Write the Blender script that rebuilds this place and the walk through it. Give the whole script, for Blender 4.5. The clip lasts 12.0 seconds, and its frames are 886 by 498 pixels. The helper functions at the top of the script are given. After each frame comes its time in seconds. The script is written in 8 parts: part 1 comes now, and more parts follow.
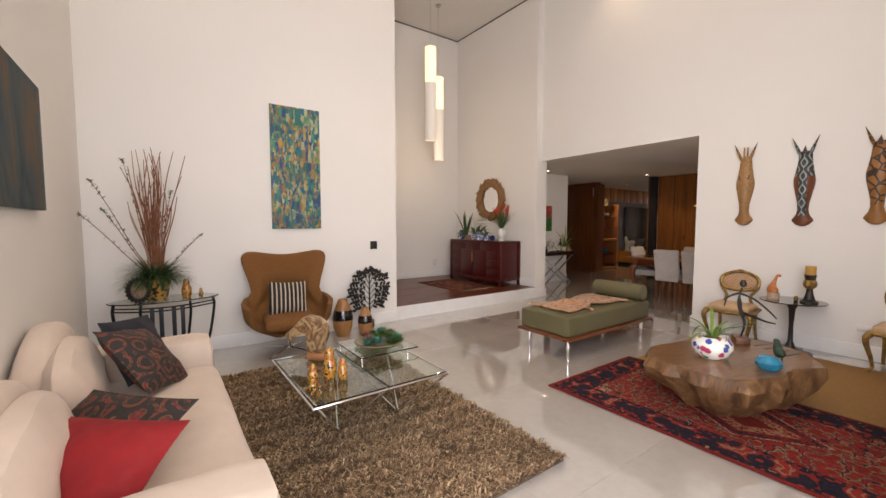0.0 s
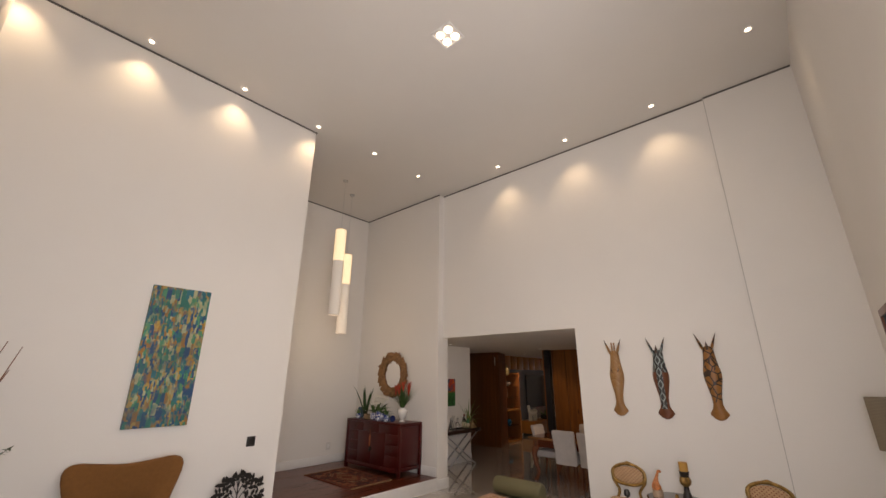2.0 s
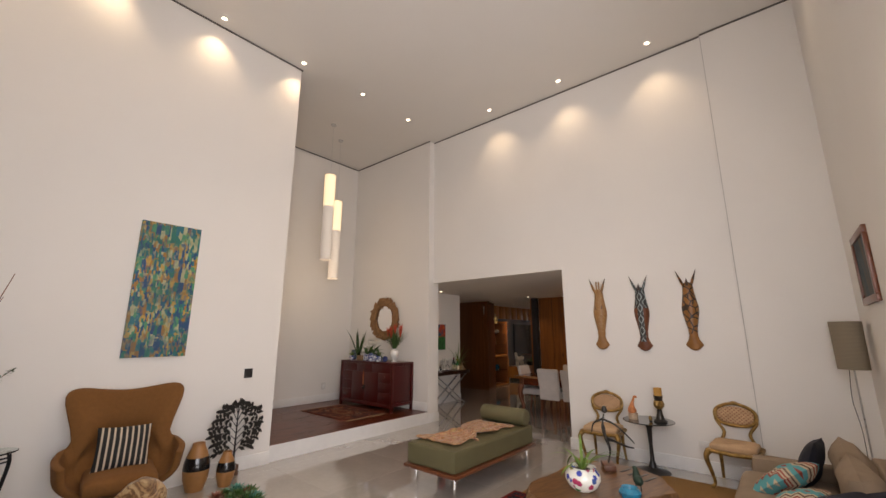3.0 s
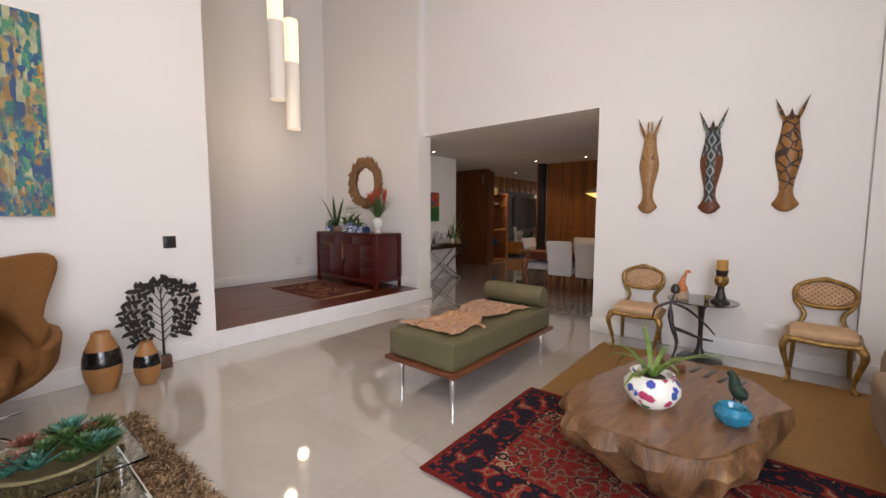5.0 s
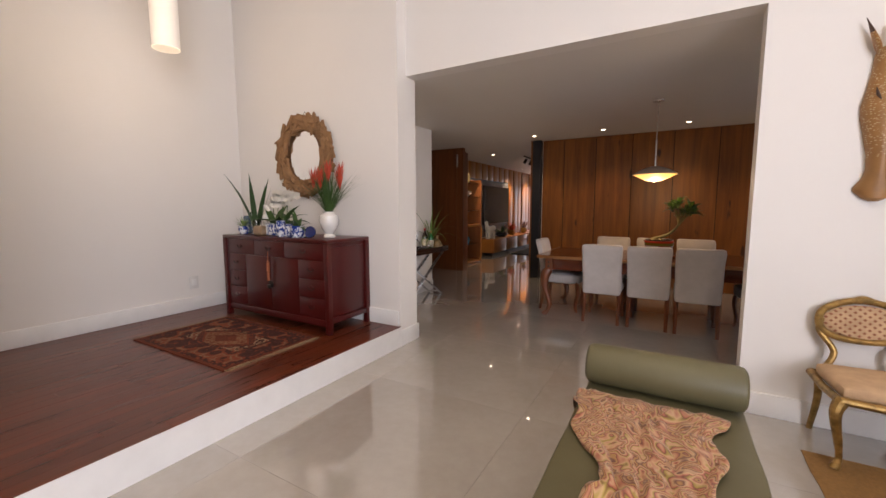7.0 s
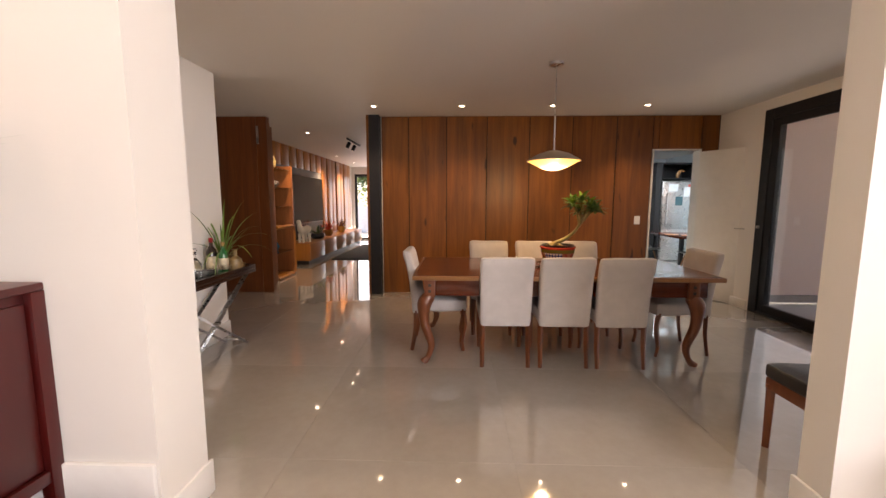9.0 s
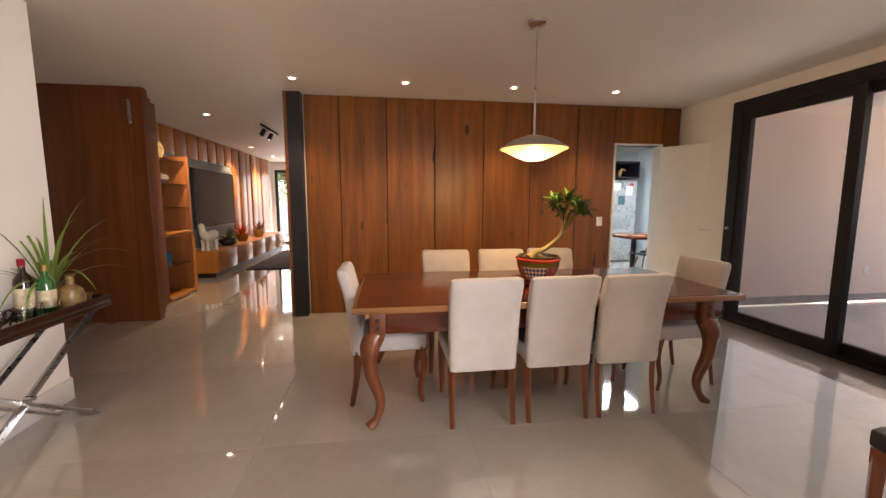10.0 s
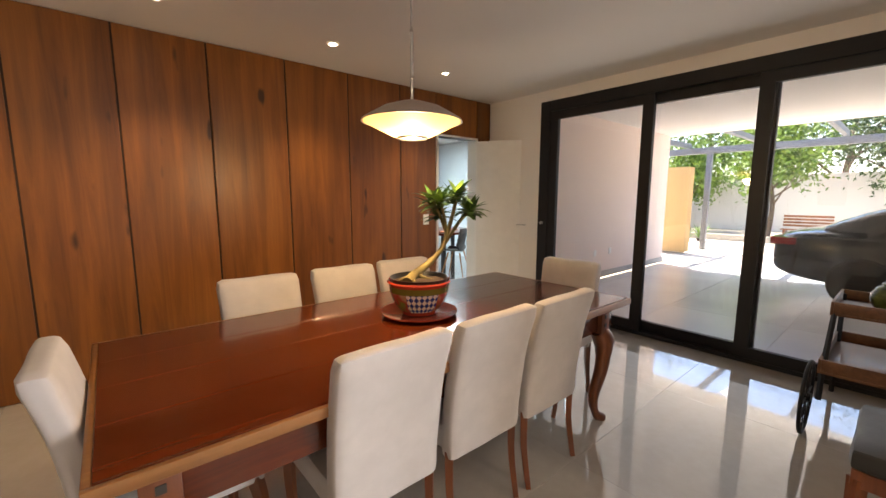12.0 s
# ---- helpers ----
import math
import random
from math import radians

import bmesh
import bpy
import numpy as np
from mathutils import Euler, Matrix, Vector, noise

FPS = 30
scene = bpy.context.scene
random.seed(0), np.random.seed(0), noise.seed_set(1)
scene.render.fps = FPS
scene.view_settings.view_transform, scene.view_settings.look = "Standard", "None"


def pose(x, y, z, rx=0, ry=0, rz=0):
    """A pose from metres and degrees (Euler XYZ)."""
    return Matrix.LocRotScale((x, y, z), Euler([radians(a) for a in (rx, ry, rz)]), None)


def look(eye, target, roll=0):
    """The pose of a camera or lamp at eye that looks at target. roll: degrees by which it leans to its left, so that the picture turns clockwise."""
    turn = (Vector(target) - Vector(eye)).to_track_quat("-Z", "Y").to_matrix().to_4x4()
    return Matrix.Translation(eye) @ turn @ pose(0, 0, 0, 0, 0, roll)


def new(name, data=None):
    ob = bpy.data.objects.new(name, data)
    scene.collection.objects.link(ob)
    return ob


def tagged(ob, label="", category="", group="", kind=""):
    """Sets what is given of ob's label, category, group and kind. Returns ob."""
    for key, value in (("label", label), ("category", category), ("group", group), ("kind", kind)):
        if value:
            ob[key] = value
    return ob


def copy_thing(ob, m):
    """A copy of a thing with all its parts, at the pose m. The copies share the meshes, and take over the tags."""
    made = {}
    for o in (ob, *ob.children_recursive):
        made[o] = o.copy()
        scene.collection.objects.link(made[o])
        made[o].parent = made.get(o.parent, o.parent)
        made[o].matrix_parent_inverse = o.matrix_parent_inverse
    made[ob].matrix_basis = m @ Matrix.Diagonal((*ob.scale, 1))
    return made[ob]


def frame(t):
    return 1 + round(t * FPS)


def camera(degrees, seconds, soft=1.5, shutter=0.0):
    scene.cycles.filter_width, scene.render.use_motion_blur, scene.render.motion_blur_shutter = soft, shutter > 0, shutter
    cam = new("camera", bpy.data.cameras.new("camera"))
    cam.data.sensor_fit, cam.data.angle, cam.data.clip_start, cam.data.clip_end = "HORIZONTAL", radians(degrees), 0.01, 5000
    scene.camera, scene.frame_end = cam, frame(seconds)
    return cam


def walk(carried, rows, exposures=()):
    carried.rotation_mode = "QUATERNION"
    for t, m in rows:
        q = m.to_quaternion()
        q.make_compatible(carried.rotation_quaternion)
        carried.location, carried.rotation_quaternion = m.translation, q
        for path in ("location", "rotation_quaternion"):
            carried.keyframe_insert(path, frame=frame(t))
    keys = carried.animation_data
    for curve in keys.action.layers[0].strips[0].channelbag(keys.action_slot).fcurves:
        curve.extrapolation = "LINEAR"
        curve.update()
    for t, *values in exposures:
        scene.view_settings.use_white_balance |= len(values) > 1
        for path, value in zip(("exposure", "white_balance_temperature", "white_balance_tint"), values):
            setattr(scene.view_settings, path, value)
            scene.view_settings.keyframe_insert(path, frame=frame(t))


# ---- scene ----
cam = camera(96.4, 12.0)
PATH = [
    (0, (0.064, 0.241, 1.419), (1.228, 1.862, 1.289), 0.0),
    (0.5, (0.122, 0.157, 1.459), (1.127, 1.882, 1.333), 0.1),
    (1, (0.18, 0.105, 1.575), (1.412, 1.681, 1.573), 0.4),
    (1.5, (0.146, 0.08, 1.708), (1.524, 1.491, 2.04), 0.6),
    (2, (0.095, 0.057, 1.865), (1.515, 1.323, 2.481), 0.4),
    (2.5, (0.105, 0.086, 1.826), (1.545, 1.287, 2.52), 0.3),
    (3, (0.117, 0.068, 1.595), (1.608, 1.333, 2.016), 0.1),
    (3.5, (0.217, 0.123, 1.394), (1.731, 1.429, 1.403), -0.1),
    (3.7, (0.327, 0.209, 1.367), (1.841, 1.514, 1.301), -0.1),
    (5.5, (1.693, 1.515, 1.378), (3.244, 2.765, 1.197), -0.0),
    (6, (2.097, 2.027, 1.39), (3.675, 3.243, 1.209), -0.0),
    (6.5, (2.456, 2.535, 1.396), (4.085, 3.68, 1.205), 0.1),
    (7, (2.806, 3.052, 1.362), (4.526, 4.051, 1.151), -0.1),
    (7.5, (3.185, 3.414, 1.393), (5.014, 4.189, 1.159), -0.0),
    (9.5, (4.932, 4.269, 1.363), (6.915, 4.149, 1.13), 0.1),
    (10, (5.416, 4.31, 1.369), (7.382, 4.028, 1.13), 0.1),
    (10.5, (5.859, 4.358, 1.371), (7.767, 3.816, 1.121), -0.0),
    (11, (6.204, 4.284, 1.346), (7.994, 3.427, 1.101), -0.0),
    (11.5, (6.469, 4.33, 1.391), (8.093, 3.194, 1.122), 0.1),
    (12, (6.579, 4.413, 1.389), (8.092, 3.134, 1.123), 0.1),
]
EXPOSURES = [(0.0, 0.72, 7000, 19), (1.0, 0.68, 7000, 19), (2.3, 0.12, 7300, 19), (3.2, 0.44, 7000, 19), (5.5, 0.72, 6500, 18), (7.5, 1.12, 6700, 21), (9.5, 1.9, 7200, 22), (10.5, 2.12, 7200, 18), (12.0, 2.05, 6900, 14)]
walk(cam, [(t, look(eye, target, roll)) for t, eye, target, roll in PATH], EXPOSURES)

# ---- world, sun, large lights ----
world = bpy.data.worlds.new("world")
scene.world = world
world.use_nodes = True
_wn = world.node_tree
_sky = _wn.nodes.new("ShaderNodeTexSky")
_sky.sky_type = "NISHITA"
_sky.sun_disc = False
_sky.sun_elevation = radians(62)
_sky.sun_rotation = radians(115)
_bg = _wn.nodes["Background"]
_bg.inputs["Strength"].default_value = 0.15
_wn.links.new(_sky.outputs[0], _bg.inputs["Color"])


def lamp(kind, name, m, energy, color=(1, 1, 1), **more):
    data = bpy.data.lights.new(name, kind)
    data.energy, data.color = energy, color
    for key in more:
        if key == "size":
            data.size = more[key]
        elif key == "size_y":
            data.shape = "RECTANGLE"
            data.size_y = more[key]
        elif key == "angle":
            data.angle = more[key]
        elif key == "spot":
            data.spot_size = radians(more[key])
        elif key == "blend":
            data.spot_blend = more[key]
        elif key == "radius":
            data.shadow_soft_size = more[key]
    ob = new(name, data)
    ob.matrix_world = m
    return ob


DAY = (0.9, 0.95, 1.0)
WARM = (1.0, 0.78, 0.5)
lamp("SUN", "sun", look((0, 0, 20), (-0.5, 0.22, 18.9)), 5.0, (1, 0.95, 0.86), angle=radians(0.5))
# the sky's light through the large windows behind the walk, the dining doors and the far hall door
lamp("AREA", "window_light_south", look((1.2, -3.3, 1.9), (1.3, 3, 1.5)), 70, DAY, size=3.2, size_y=3.4)
lamp("AREA", "window_light_west", look((-0.45, -1.25, 2.0), (4.5, 0.5, 1.9)), 190, DAY, size=3.3, size_y=3.4)
lamp("AREA", "window_light_patio", look((7.72, 0.58, 1.2), (7.72, 4, 1.0)), 2.4, DAY, size=3.0, size_y=2.1)
lamp("AREA", "window_light_hall", look((18.72, 7.25, 1.2), (10, 7.0, 0.8)), 5, DAY, size=0.9, size_y=2.1)

# ---- materials ----


class Mat:
    """A small builder of node materials."""

    def __init__(self, name, rough=0.5, metal=0.0, spec=0.5, coat=0.0, sheen=0.0):
        self.mat = bpy.data.materials.new(name)
        self.mat.use_nodes = True
        self.tree = self.mat.node_tree
        self.bsdf = self.tree.nodes["Principled BSDF"]
        for key, value in (("Roughness", rough), ("Metallic", metal), ("Specular IOR Level", spec), ("Coat Weight", coat), ("Sheen Weight", sheen)):
            self.bsdf.inputs[key].default_value = value
        self.space = None

    def node(self, kind, **values):
        n = self.tree.nodes.new(kind)
        for key in values:
            n.inputs[key].default_value = values[key]
        return n

    def link(self, a, b):
        self.tree.links.new(a, b)

    def coords(self, scale=(1, 1, 1), rot=(0, 0, 0), loc=(0, 0, 0)):
        c = self.node("ShaderNodeTexCoord")
        m = self.node("ShaderNodeMapping")
        m.inputs["Scale"].default_value = scale
        m.inputs["Rotation"].default_value = rot
        m.inputs["Location"].default_value = loc
        self.link(c.outputs["Object"], m.inputs["Vector"])
        return m.outputs[0]

    def noise(self, scale, detail=4, rough=0.55, vec=None, distort=0.0):
        n = self.node("ShaderNodeTexNoise", Scale=scale, Detail=detail, Roughness=rough, Distortion=distort)
        self.link(vec if vec is not None else self.coords(), n.inputs["Vector"])
        return n.outputs["Fac"]

    def ramp(self, fac, stops, hard=False):
        r = self.node("ShaderNodeValToRGB")
        e = r.color_ramp.elements
        while len(e) < len(stops):
            e.new(0.5)
        for i, (p, c) in enumerate(stops):
            e[i].position = p
            e[i].color = (*c, 1)
        if hard:
            r.color_ramp.interpolation = "CONSTANT"
        self.link(fac, r.inputs[0])
        return r.outputs[0]

    def mix(self, fac, a, b, mode="MIX"):
        n = self.node("ShaderNodeMix")
        n.data_type = "RGBA"
        n.blend_type = mode
        for sock, v in ((n.inputs[0], fac), (n.inputs[6], a), (n.inputs[7], b)):
            if isinstance(v, (int, float)):
                sock.default_value = v
            elif isinstance(v, tuple):
                sock.default_value = (*v, 1)
            else:
                self.link(v, sock)
        return n.outputs[2]

    def math(self, op, a, b=0.0, c=0.0):
        n = self.node("ShaderNodeMath")
        n.operation = op
        for sock, v in zip(n.inputs, (a, b, c)):
            if isinstance(v, (int, float)):
                sock.default_value = v
            else:
                self.link(v, sock)
        return n.outputs[0]

    def color(self, c):
        if isinstance(c, tuple):
            self.bsdf.inputs["Base Color"].default_value = (*c, 1)
        else:
            self.link(c, self.bsdf.inputs["Base Color"])
        return self

    def rough(self, fac, lo, hi):
        n = self.node("ShaderNodeMapRange")
        n.inputs[3].default_value, n.inputs[4].default_value = lo, hi
        self.link(fac, n.inputs[0])
        self.link(n.outputs[0], self.bsdf.inputs["Roughness"])
        return self

    def bump(self, fac, strength=0.2, dist=0.01):
        n = self.node("ShaderNodeBump", Strength=strength, Distance=dist)
        self.link(fac, n.inputs["Height"])
        self.link(n.outputs[0], self.bsdf.inputs["Normal"])
        return self

    def emit(self, color, strength):
        self.bsdf.inputs["Emission Color"].default_value = (*color, 1)
        self.bsdf.inputs["Emission Strength"].default_value = strength
        return self

    def random(self):
        return self.node("ShaderNodeObjectInfo").outputs["Random"]


def shade(c, k):
    return tuple(min(1.0, v * k) for v in c)


def plain(name, c, rough=0.5, metal=0.0, vary=0.12, scale=8, bump=0.0, bscale=60, coat=0.0, sheen=0.0):
    m = Mat(name, rough, metal, coat=coat, sheen=sheen)
    m.color(m.ramp(m.noise(scale), [(0.3, shade(c, 1 - vary)), (0.7, shade(c, 1 + vary))]))
    if bump:
        m.bump(m.noise(bscale, 3), bump, 0.004)
    m.rough(m.noise(scale * 3), max(0.02, rough * 0.85), min(1, rough * 1.15))
    return m.mat


def wood(name, dark, light, grain=(28, 28, 1.2), rough=0.35, coat=0.2, knots=False, vary=0.25):
    """Wood with its grain along the local z axis, or the axis with the lowest scale."""
    m = Mat(name, rough, coat=coat)
    vec = m.coords(grain)
    off = m.node("ShaderNodeVectorMath")
    off.operation = "ADD"
    m.link(vec, off.inputs[0])
    rnd = m.math("MULTIPLY", m.random(), 37.0)
    comb = m.node("ShaderNodeCombineXYZ")
    for i in range(3):
        m.link(rnd, comb.inputs[i])
    m.link(comb.outputs[0], off.inputs[1])
    v = off.outputs[0]
    fine = m.noise(1.0, 6, 0.65, v, 0.6)
    broad = m.noise(0.22, 3, 0.5, v, 0.4)
    base = m.ramp(fine, [(0.25, dark), (0.75, light)])
    tone = m.ramp(broad, [(0.3, (1 - vary,) * 3), (0.7, (1.0, 1.0, 1.0))])
    c = m.mix(1.0, base, tone, "MULTIPLY")
    tint = m.ramp(m.random(), [(0.0, (0.78, 0.76, 0.74)), (1.0, (1.0, 1.0, 1.0))])
    c = m.mix(1.0, c, tint, "MULTIPLY")
    if knots:
        k = m.noise(0.9, 2, 0.4, m.coords((9, 9, 2.6)))
        c = m.mix(m.ramp(k, [(0.69, (0, 0, 0)), (0.75, (1, 1, 1))]), c, shade(dark, 0.35))
    m.color(c)
    m.bump(fine, 0.08, 0.002)
    m.rough(fine, rough * 0.8, rough * 1.25)
    return m.mat


def paint(name, c, rough=0.6):
    m = Mat(name, rough, spec=0.3)
    m.color(m.ramp(m.noise(0.7, 5), [(0.3, shade(c, 0.965)), (0.7, c)]))
    m.bump(m.noise(90, 3), 0.05, 0.002)
    return m.mat


def glass_mat(name, color=(1, 1, 1), rough=0.0):
    m = Mat(name, rough)
    m.color(color)
    m.bsdf.inputs["Transmission Weight"].default_value = 1.0
    m.bsdf.inputs["IOR"].default_value = 1.45
    return m.mat


WALL = paint("wall_paint", (0.82, 0.79, 0.75))
# wall white darkened, shade put into the return wall's colour; also a socket plate's grey
WALL_GREY_SHADE = paint("wall_paint_grey_shade", (0.72, 0.70, 0.67))
CEIL = paint("ceiling_paint", (0.76, 0.73, 0.69))
TRIM = plain("white_trim", (0.8, 0.79, 0.77), 0.35, vary=0.03)


def floor_mat():
    m = Mat("porcelain_tile", 0.05, spec=1.0, coat=1.0)
    m.bsdf.inputs["Coat Roughness"].default_value = 0.02
    m.bsdf.inputs["Coat IOR"].default_value = 1.6
    v = m.coords((1, 1, 1))
    cloud = m.noise(0.9, 6, 0.6, v, 0.8)
    fine = m.noise(14, 4, 0.6, v)
    c = m.ramp(cloud, [(0.3, (0.37, 0.335, 0.305)), (0.7, (0.45, 0.415, 0.38))])
    c = m.mix(0.12, c, m.ramp(fine, [(0.35, (0.42, 0.38, 0.34)), (0.65, (0.6, 0.56, 0.52))]))
    tone = m.ramp(m.random(), [(0.0, (0.95, 0.95, 0.95)), (1.0, (1, 1, 1))])
    m.color(m.mix(1.0, c, tone, "MULTIPLY"))
    m.rough(cloud, 0.035, 0.08)
    return m.mat


TILE = floor_mat()
GROUT = plain("grout", (0.36, 0.33, 0.3), 0.4)
PARQUET = wood("dark_red_floorboard", (0.06, 0.011, 0.004), (0.2, 0.04, 0.012), (1.3, 24, 24), 0.28, 0.0)
PANEL = wood("orange_brown_wood_panel", (0.125, 0.032, 0.003), (0.36, 0.125, 0.015), (11, 11, 0.7), 0.36, 0.0, True)
CLOSET = wood("dark_red_brown_veneer", (0.075, 0.017, 0.003), (0.2, 0.056, 0.011), (14, 14, 0.8), 0.3, 0.1)
PANEL_LIGHT = wood("honey_wood_panel", (0.32, 0.1, 0.012), (0.55, 0.21, 0.032), (20, 20, 0.9), 0.4, 0.2)
TABLE_WOOD = wood("red_brown_table_wood", (0.07, 0.011, 0.003), (0.2, 0.034, 0.008), (30, 1.2, 30), 0.18, 0.3)
LEG_WOOD = wood("chair_leg_wood", (0.14, 0.035, 0.01), (0.27, 0.08, 0.025), (30, 30, 2), 0.35, 0.2)
BLACK = plain("black_powder_coat", (0.005, 0.005, 0.007), 0.5, vary=0.2)
BLACK_SATIN = plain("black_satin", (0.02, 0.018, 0.017), 0.3, vary=0.2)
CHROME = plain("chrome", (0.8, 0.8, 0.8), 0.08, 1.0, 0.02)
STEEL = plain("brushed_steel", (0.55, 0.55, 0.55), 0.28, 1.0, 0.05)
GLASS = glass_mat("clear_glass")
GLASS_GREEN = glass_mat("greenish_table_glass", (0.86, 0.96, 0.92))
MIRROR = plain("mirror_silver", (0.9, 0.9, 0.9), 0.015, 1.0, 0.0)

# ---- builders ----


def mesh_of(bm, name, material, smooth=True, angle=35):
    me = bpy.data.meshes.new(name)
    bmesh.ops.recalc_face_normals(bm, faces=bm.faces[:])
    bm.to_mesh(me)
    bm.free()
    if material:
        me.materials.append(material)
    if smooth:
        for p in me.polygons:
            p.use_smooth = True
        me.set_sharp_from_angle(angle=radians(angle))
    return me


# top-level things stand on the origin of the wing they belong to
LIVING, DINING, BAR = Matrix.Identity(4), Matrix.Translation((-0.28, -0.2, 0)), Matrix.Translation((-0.46, -0.36, 0))
wing = [LIVING]


def part(name, bm, material, parent, label="", m=None, smooth=True):
    ob = new(name, mesh_of(bm, name, material, smooth))
    if m is not None:
        ob.matrix_basis = m
    if parent is None:
        ob.matrix_basis = wing[0] @ ob.matrix_basis
    if parent is not None:
        ob.parent = parent
    if label:
        ob["label"] = label
    return ob


def thing(name, label, category, m=None, group="", kind=""):
    ob = new(name)
    ob.empty_display_size = 0.1
    ob.matrix_basis = wing[0] @ (m if m is not None else LIVING)
    return tagged(ob, label, category, group, kind)


def solid(name, bm, material, label, category, m=None, group="", kind=""):
    ob = part(name, bm, material, None, "", m)
    return tagged(ob, label, category, group, kind)


def add_box(bm, lo, hi, bevel=0.0, seg=2):
    c = [(a + b) / 2 for a, b in zip(lo, hi)]
    s = [abs(b - a) for a, b in zip(lo, hi)]
    r = bmesh.ops.create_cube(bm, size=1.0, matrix=Matrix.Translation(c) @ Matrix.Diagonal((*s, 1)))
    if bevel:
        edges = list({e for v in r["verts"] for e in v.link_edges})
        bmesh.ops.bevel(bm, geom=edges, offset=min(bevel, min(s) * 0.45), segments=seg, affect="EDGES", profile=0.5)
    return bm


def box(lo, hi, bevel=0.0, seg=2):
    return add_box(bmesh.new(), lo, hi, bevel, seg)


def boxes(items, bevel=0.0):
    bm = bmesh.new()
    for lo, hi in items:
        add_box(bm, lo, hi, bevel)
    return bm


def lathe(profile, n=32, bm=None, at=(0, 0, 0), wobble=None):
    """A turned body from (radius, height) pairs."""
    bm = bm or bmesh.new()
    rings = []
    for r, z in profile:
        if r <= 1e-5:
            rings.append([bm.verts.new((at[0], at[1], at[2] + z))])
        else:
            ring = []
            for i in range(n):
                a = 2 * math.pi * i / n
                k = wobble(a, z) if wobble else 1.0
                ring.append(bm.verts.new((at[0] + r * k * math.cos(a), at[1] + r * k * math.sin(a), at[2] + z)))
            rings.append(ring)
    for a, b in zip(rings, rings[1:]):
        for i in range(n):
            j = (i + 1) % n
            if len(a) == 1 and len(b) == 1:
                continue
            if len(a) == 1:
                bm.faces.new((a[0], b[j], b[i]))
            elif len(b) == 1:
                bm.faces.new((a[i], a[j], b[0]))
            else:
                bm.faces.new((a[i], a[j], b[j], b[i]))
    for ring, flip in ((rings[0], True), (rings[-1], False)):
        if len(ring) > 2:
            bm.faces.new(ring[::-1] if flip else ring)
    return bm


def tube(points, radii, n=8, bm=None, flat=1.0):
    """A round bar along points; radii one number or one for each point."""
    bm = bm or bmesh.new()
    pts = [Vector(p) for p in points]
    if isinstance(radii, (int, float)):
        radii = [radii] * len(pts)
    rings, ref = [], None
    for i, p in enumerate(pts):
        d = (pts[min(i + 1, len(pts) - 1)] - pts[max(i - 1, 0)]).normalized()
        if ref is None:
            ref = Vector((0, 0, 1)) if abs(d.z) < 0.9 else Vector((1, 0, 0))
        u = d.cross(ref)
        if u.length < 1e-4:
            u = d.orthogonal()
        u.normalize()
        w = u.cross(d).normalized()
        ref = w
        rings.append([bm.verts.new(p + radii[i] * (math.cos(2 * math.pi * k / n) * u + flat * math.sin(2 * math.pi * k / n) * w)) for k in range(n)])
    for a, b in zip(rings, rings[1:]):
        for k in range(n):
            bm.faces.new((a[k], a[(k + 1) % n], b[(k + 1) % n], b[k]))
    bm.faces.new(rings[0][::-1])
    bm.faces.new(rings[-1])
    return bm


def curve_pts(ctrl, n=16):
    """A smooth line through control points."""
    p = [Vector(c) for c in ctrl]
    p = [2 * p[0] - p[1]] + p + [2 * p[-1] - p[-2]]
    out = []
    for i in range(1, len(p) - 2):
        steps = max(2, n // (len(p) - 3))
        for k in range(steps):
            t = k / steps
            a, b, c, d = p[i - 1:i + 3]
            out.append(0.5 * (2 * b + (c - a) * t + (2 * a - 5 * b + 4 * c - d) * t * t + (3 * b - a - 3 * c + d) * t ** 3))
    out.append(p[-2])
    return out


def cushion(w, h, d, n=14, puff=0.55, sag=0.0, seed=0):
    """A soft pillow in the xz plane with pinched corners; d is its greatest thickness."""
    bm = bmesh.new()
    grid = {}
    for side in (1, -1):
        for i in range(n + 1):
            for j in range(n + 1):
                u, v = 2 * i / n - 1, 2 * j / n - 1
                edge = i in (0, n) or j in (0, n)
                if edge and side == -1:
                    continue
                t = max(0.0, (1 - u * u)) ** puff * max(0.0, (1 - v * v)) ** puff
                pinch = 1 - 0.06 * (1 - abs(u) ** 2) * abs(v) ** 3 - 0.0 * u
                pinch2 = 1 - 0.06 * (1 - abs(v) ** 2) * abs(u) ** 3
                wr = noise.noise(Vector((u * 2.2 + seed, v * 2.2, side))) * 0.12 * d * t
                grid[side, i, j] = bm.verts.new((u * w / 2 * pinch2, side * (t * d / 2) + wr, v * h / 2 * pinch - sag * (1 - u * u)))
    get = lambda s, i, j: grid.get((s, i, j)) or grid[1, i, j]  # noqa: E731
    for side in (1, -1):
        for i in range(n):
            for j in range(n):
                bm.faces.new([get(side, i, j), get(side, i + 1, j), get(side, i + 1, j + 1), get(side, i, j + 1)])
    return bm


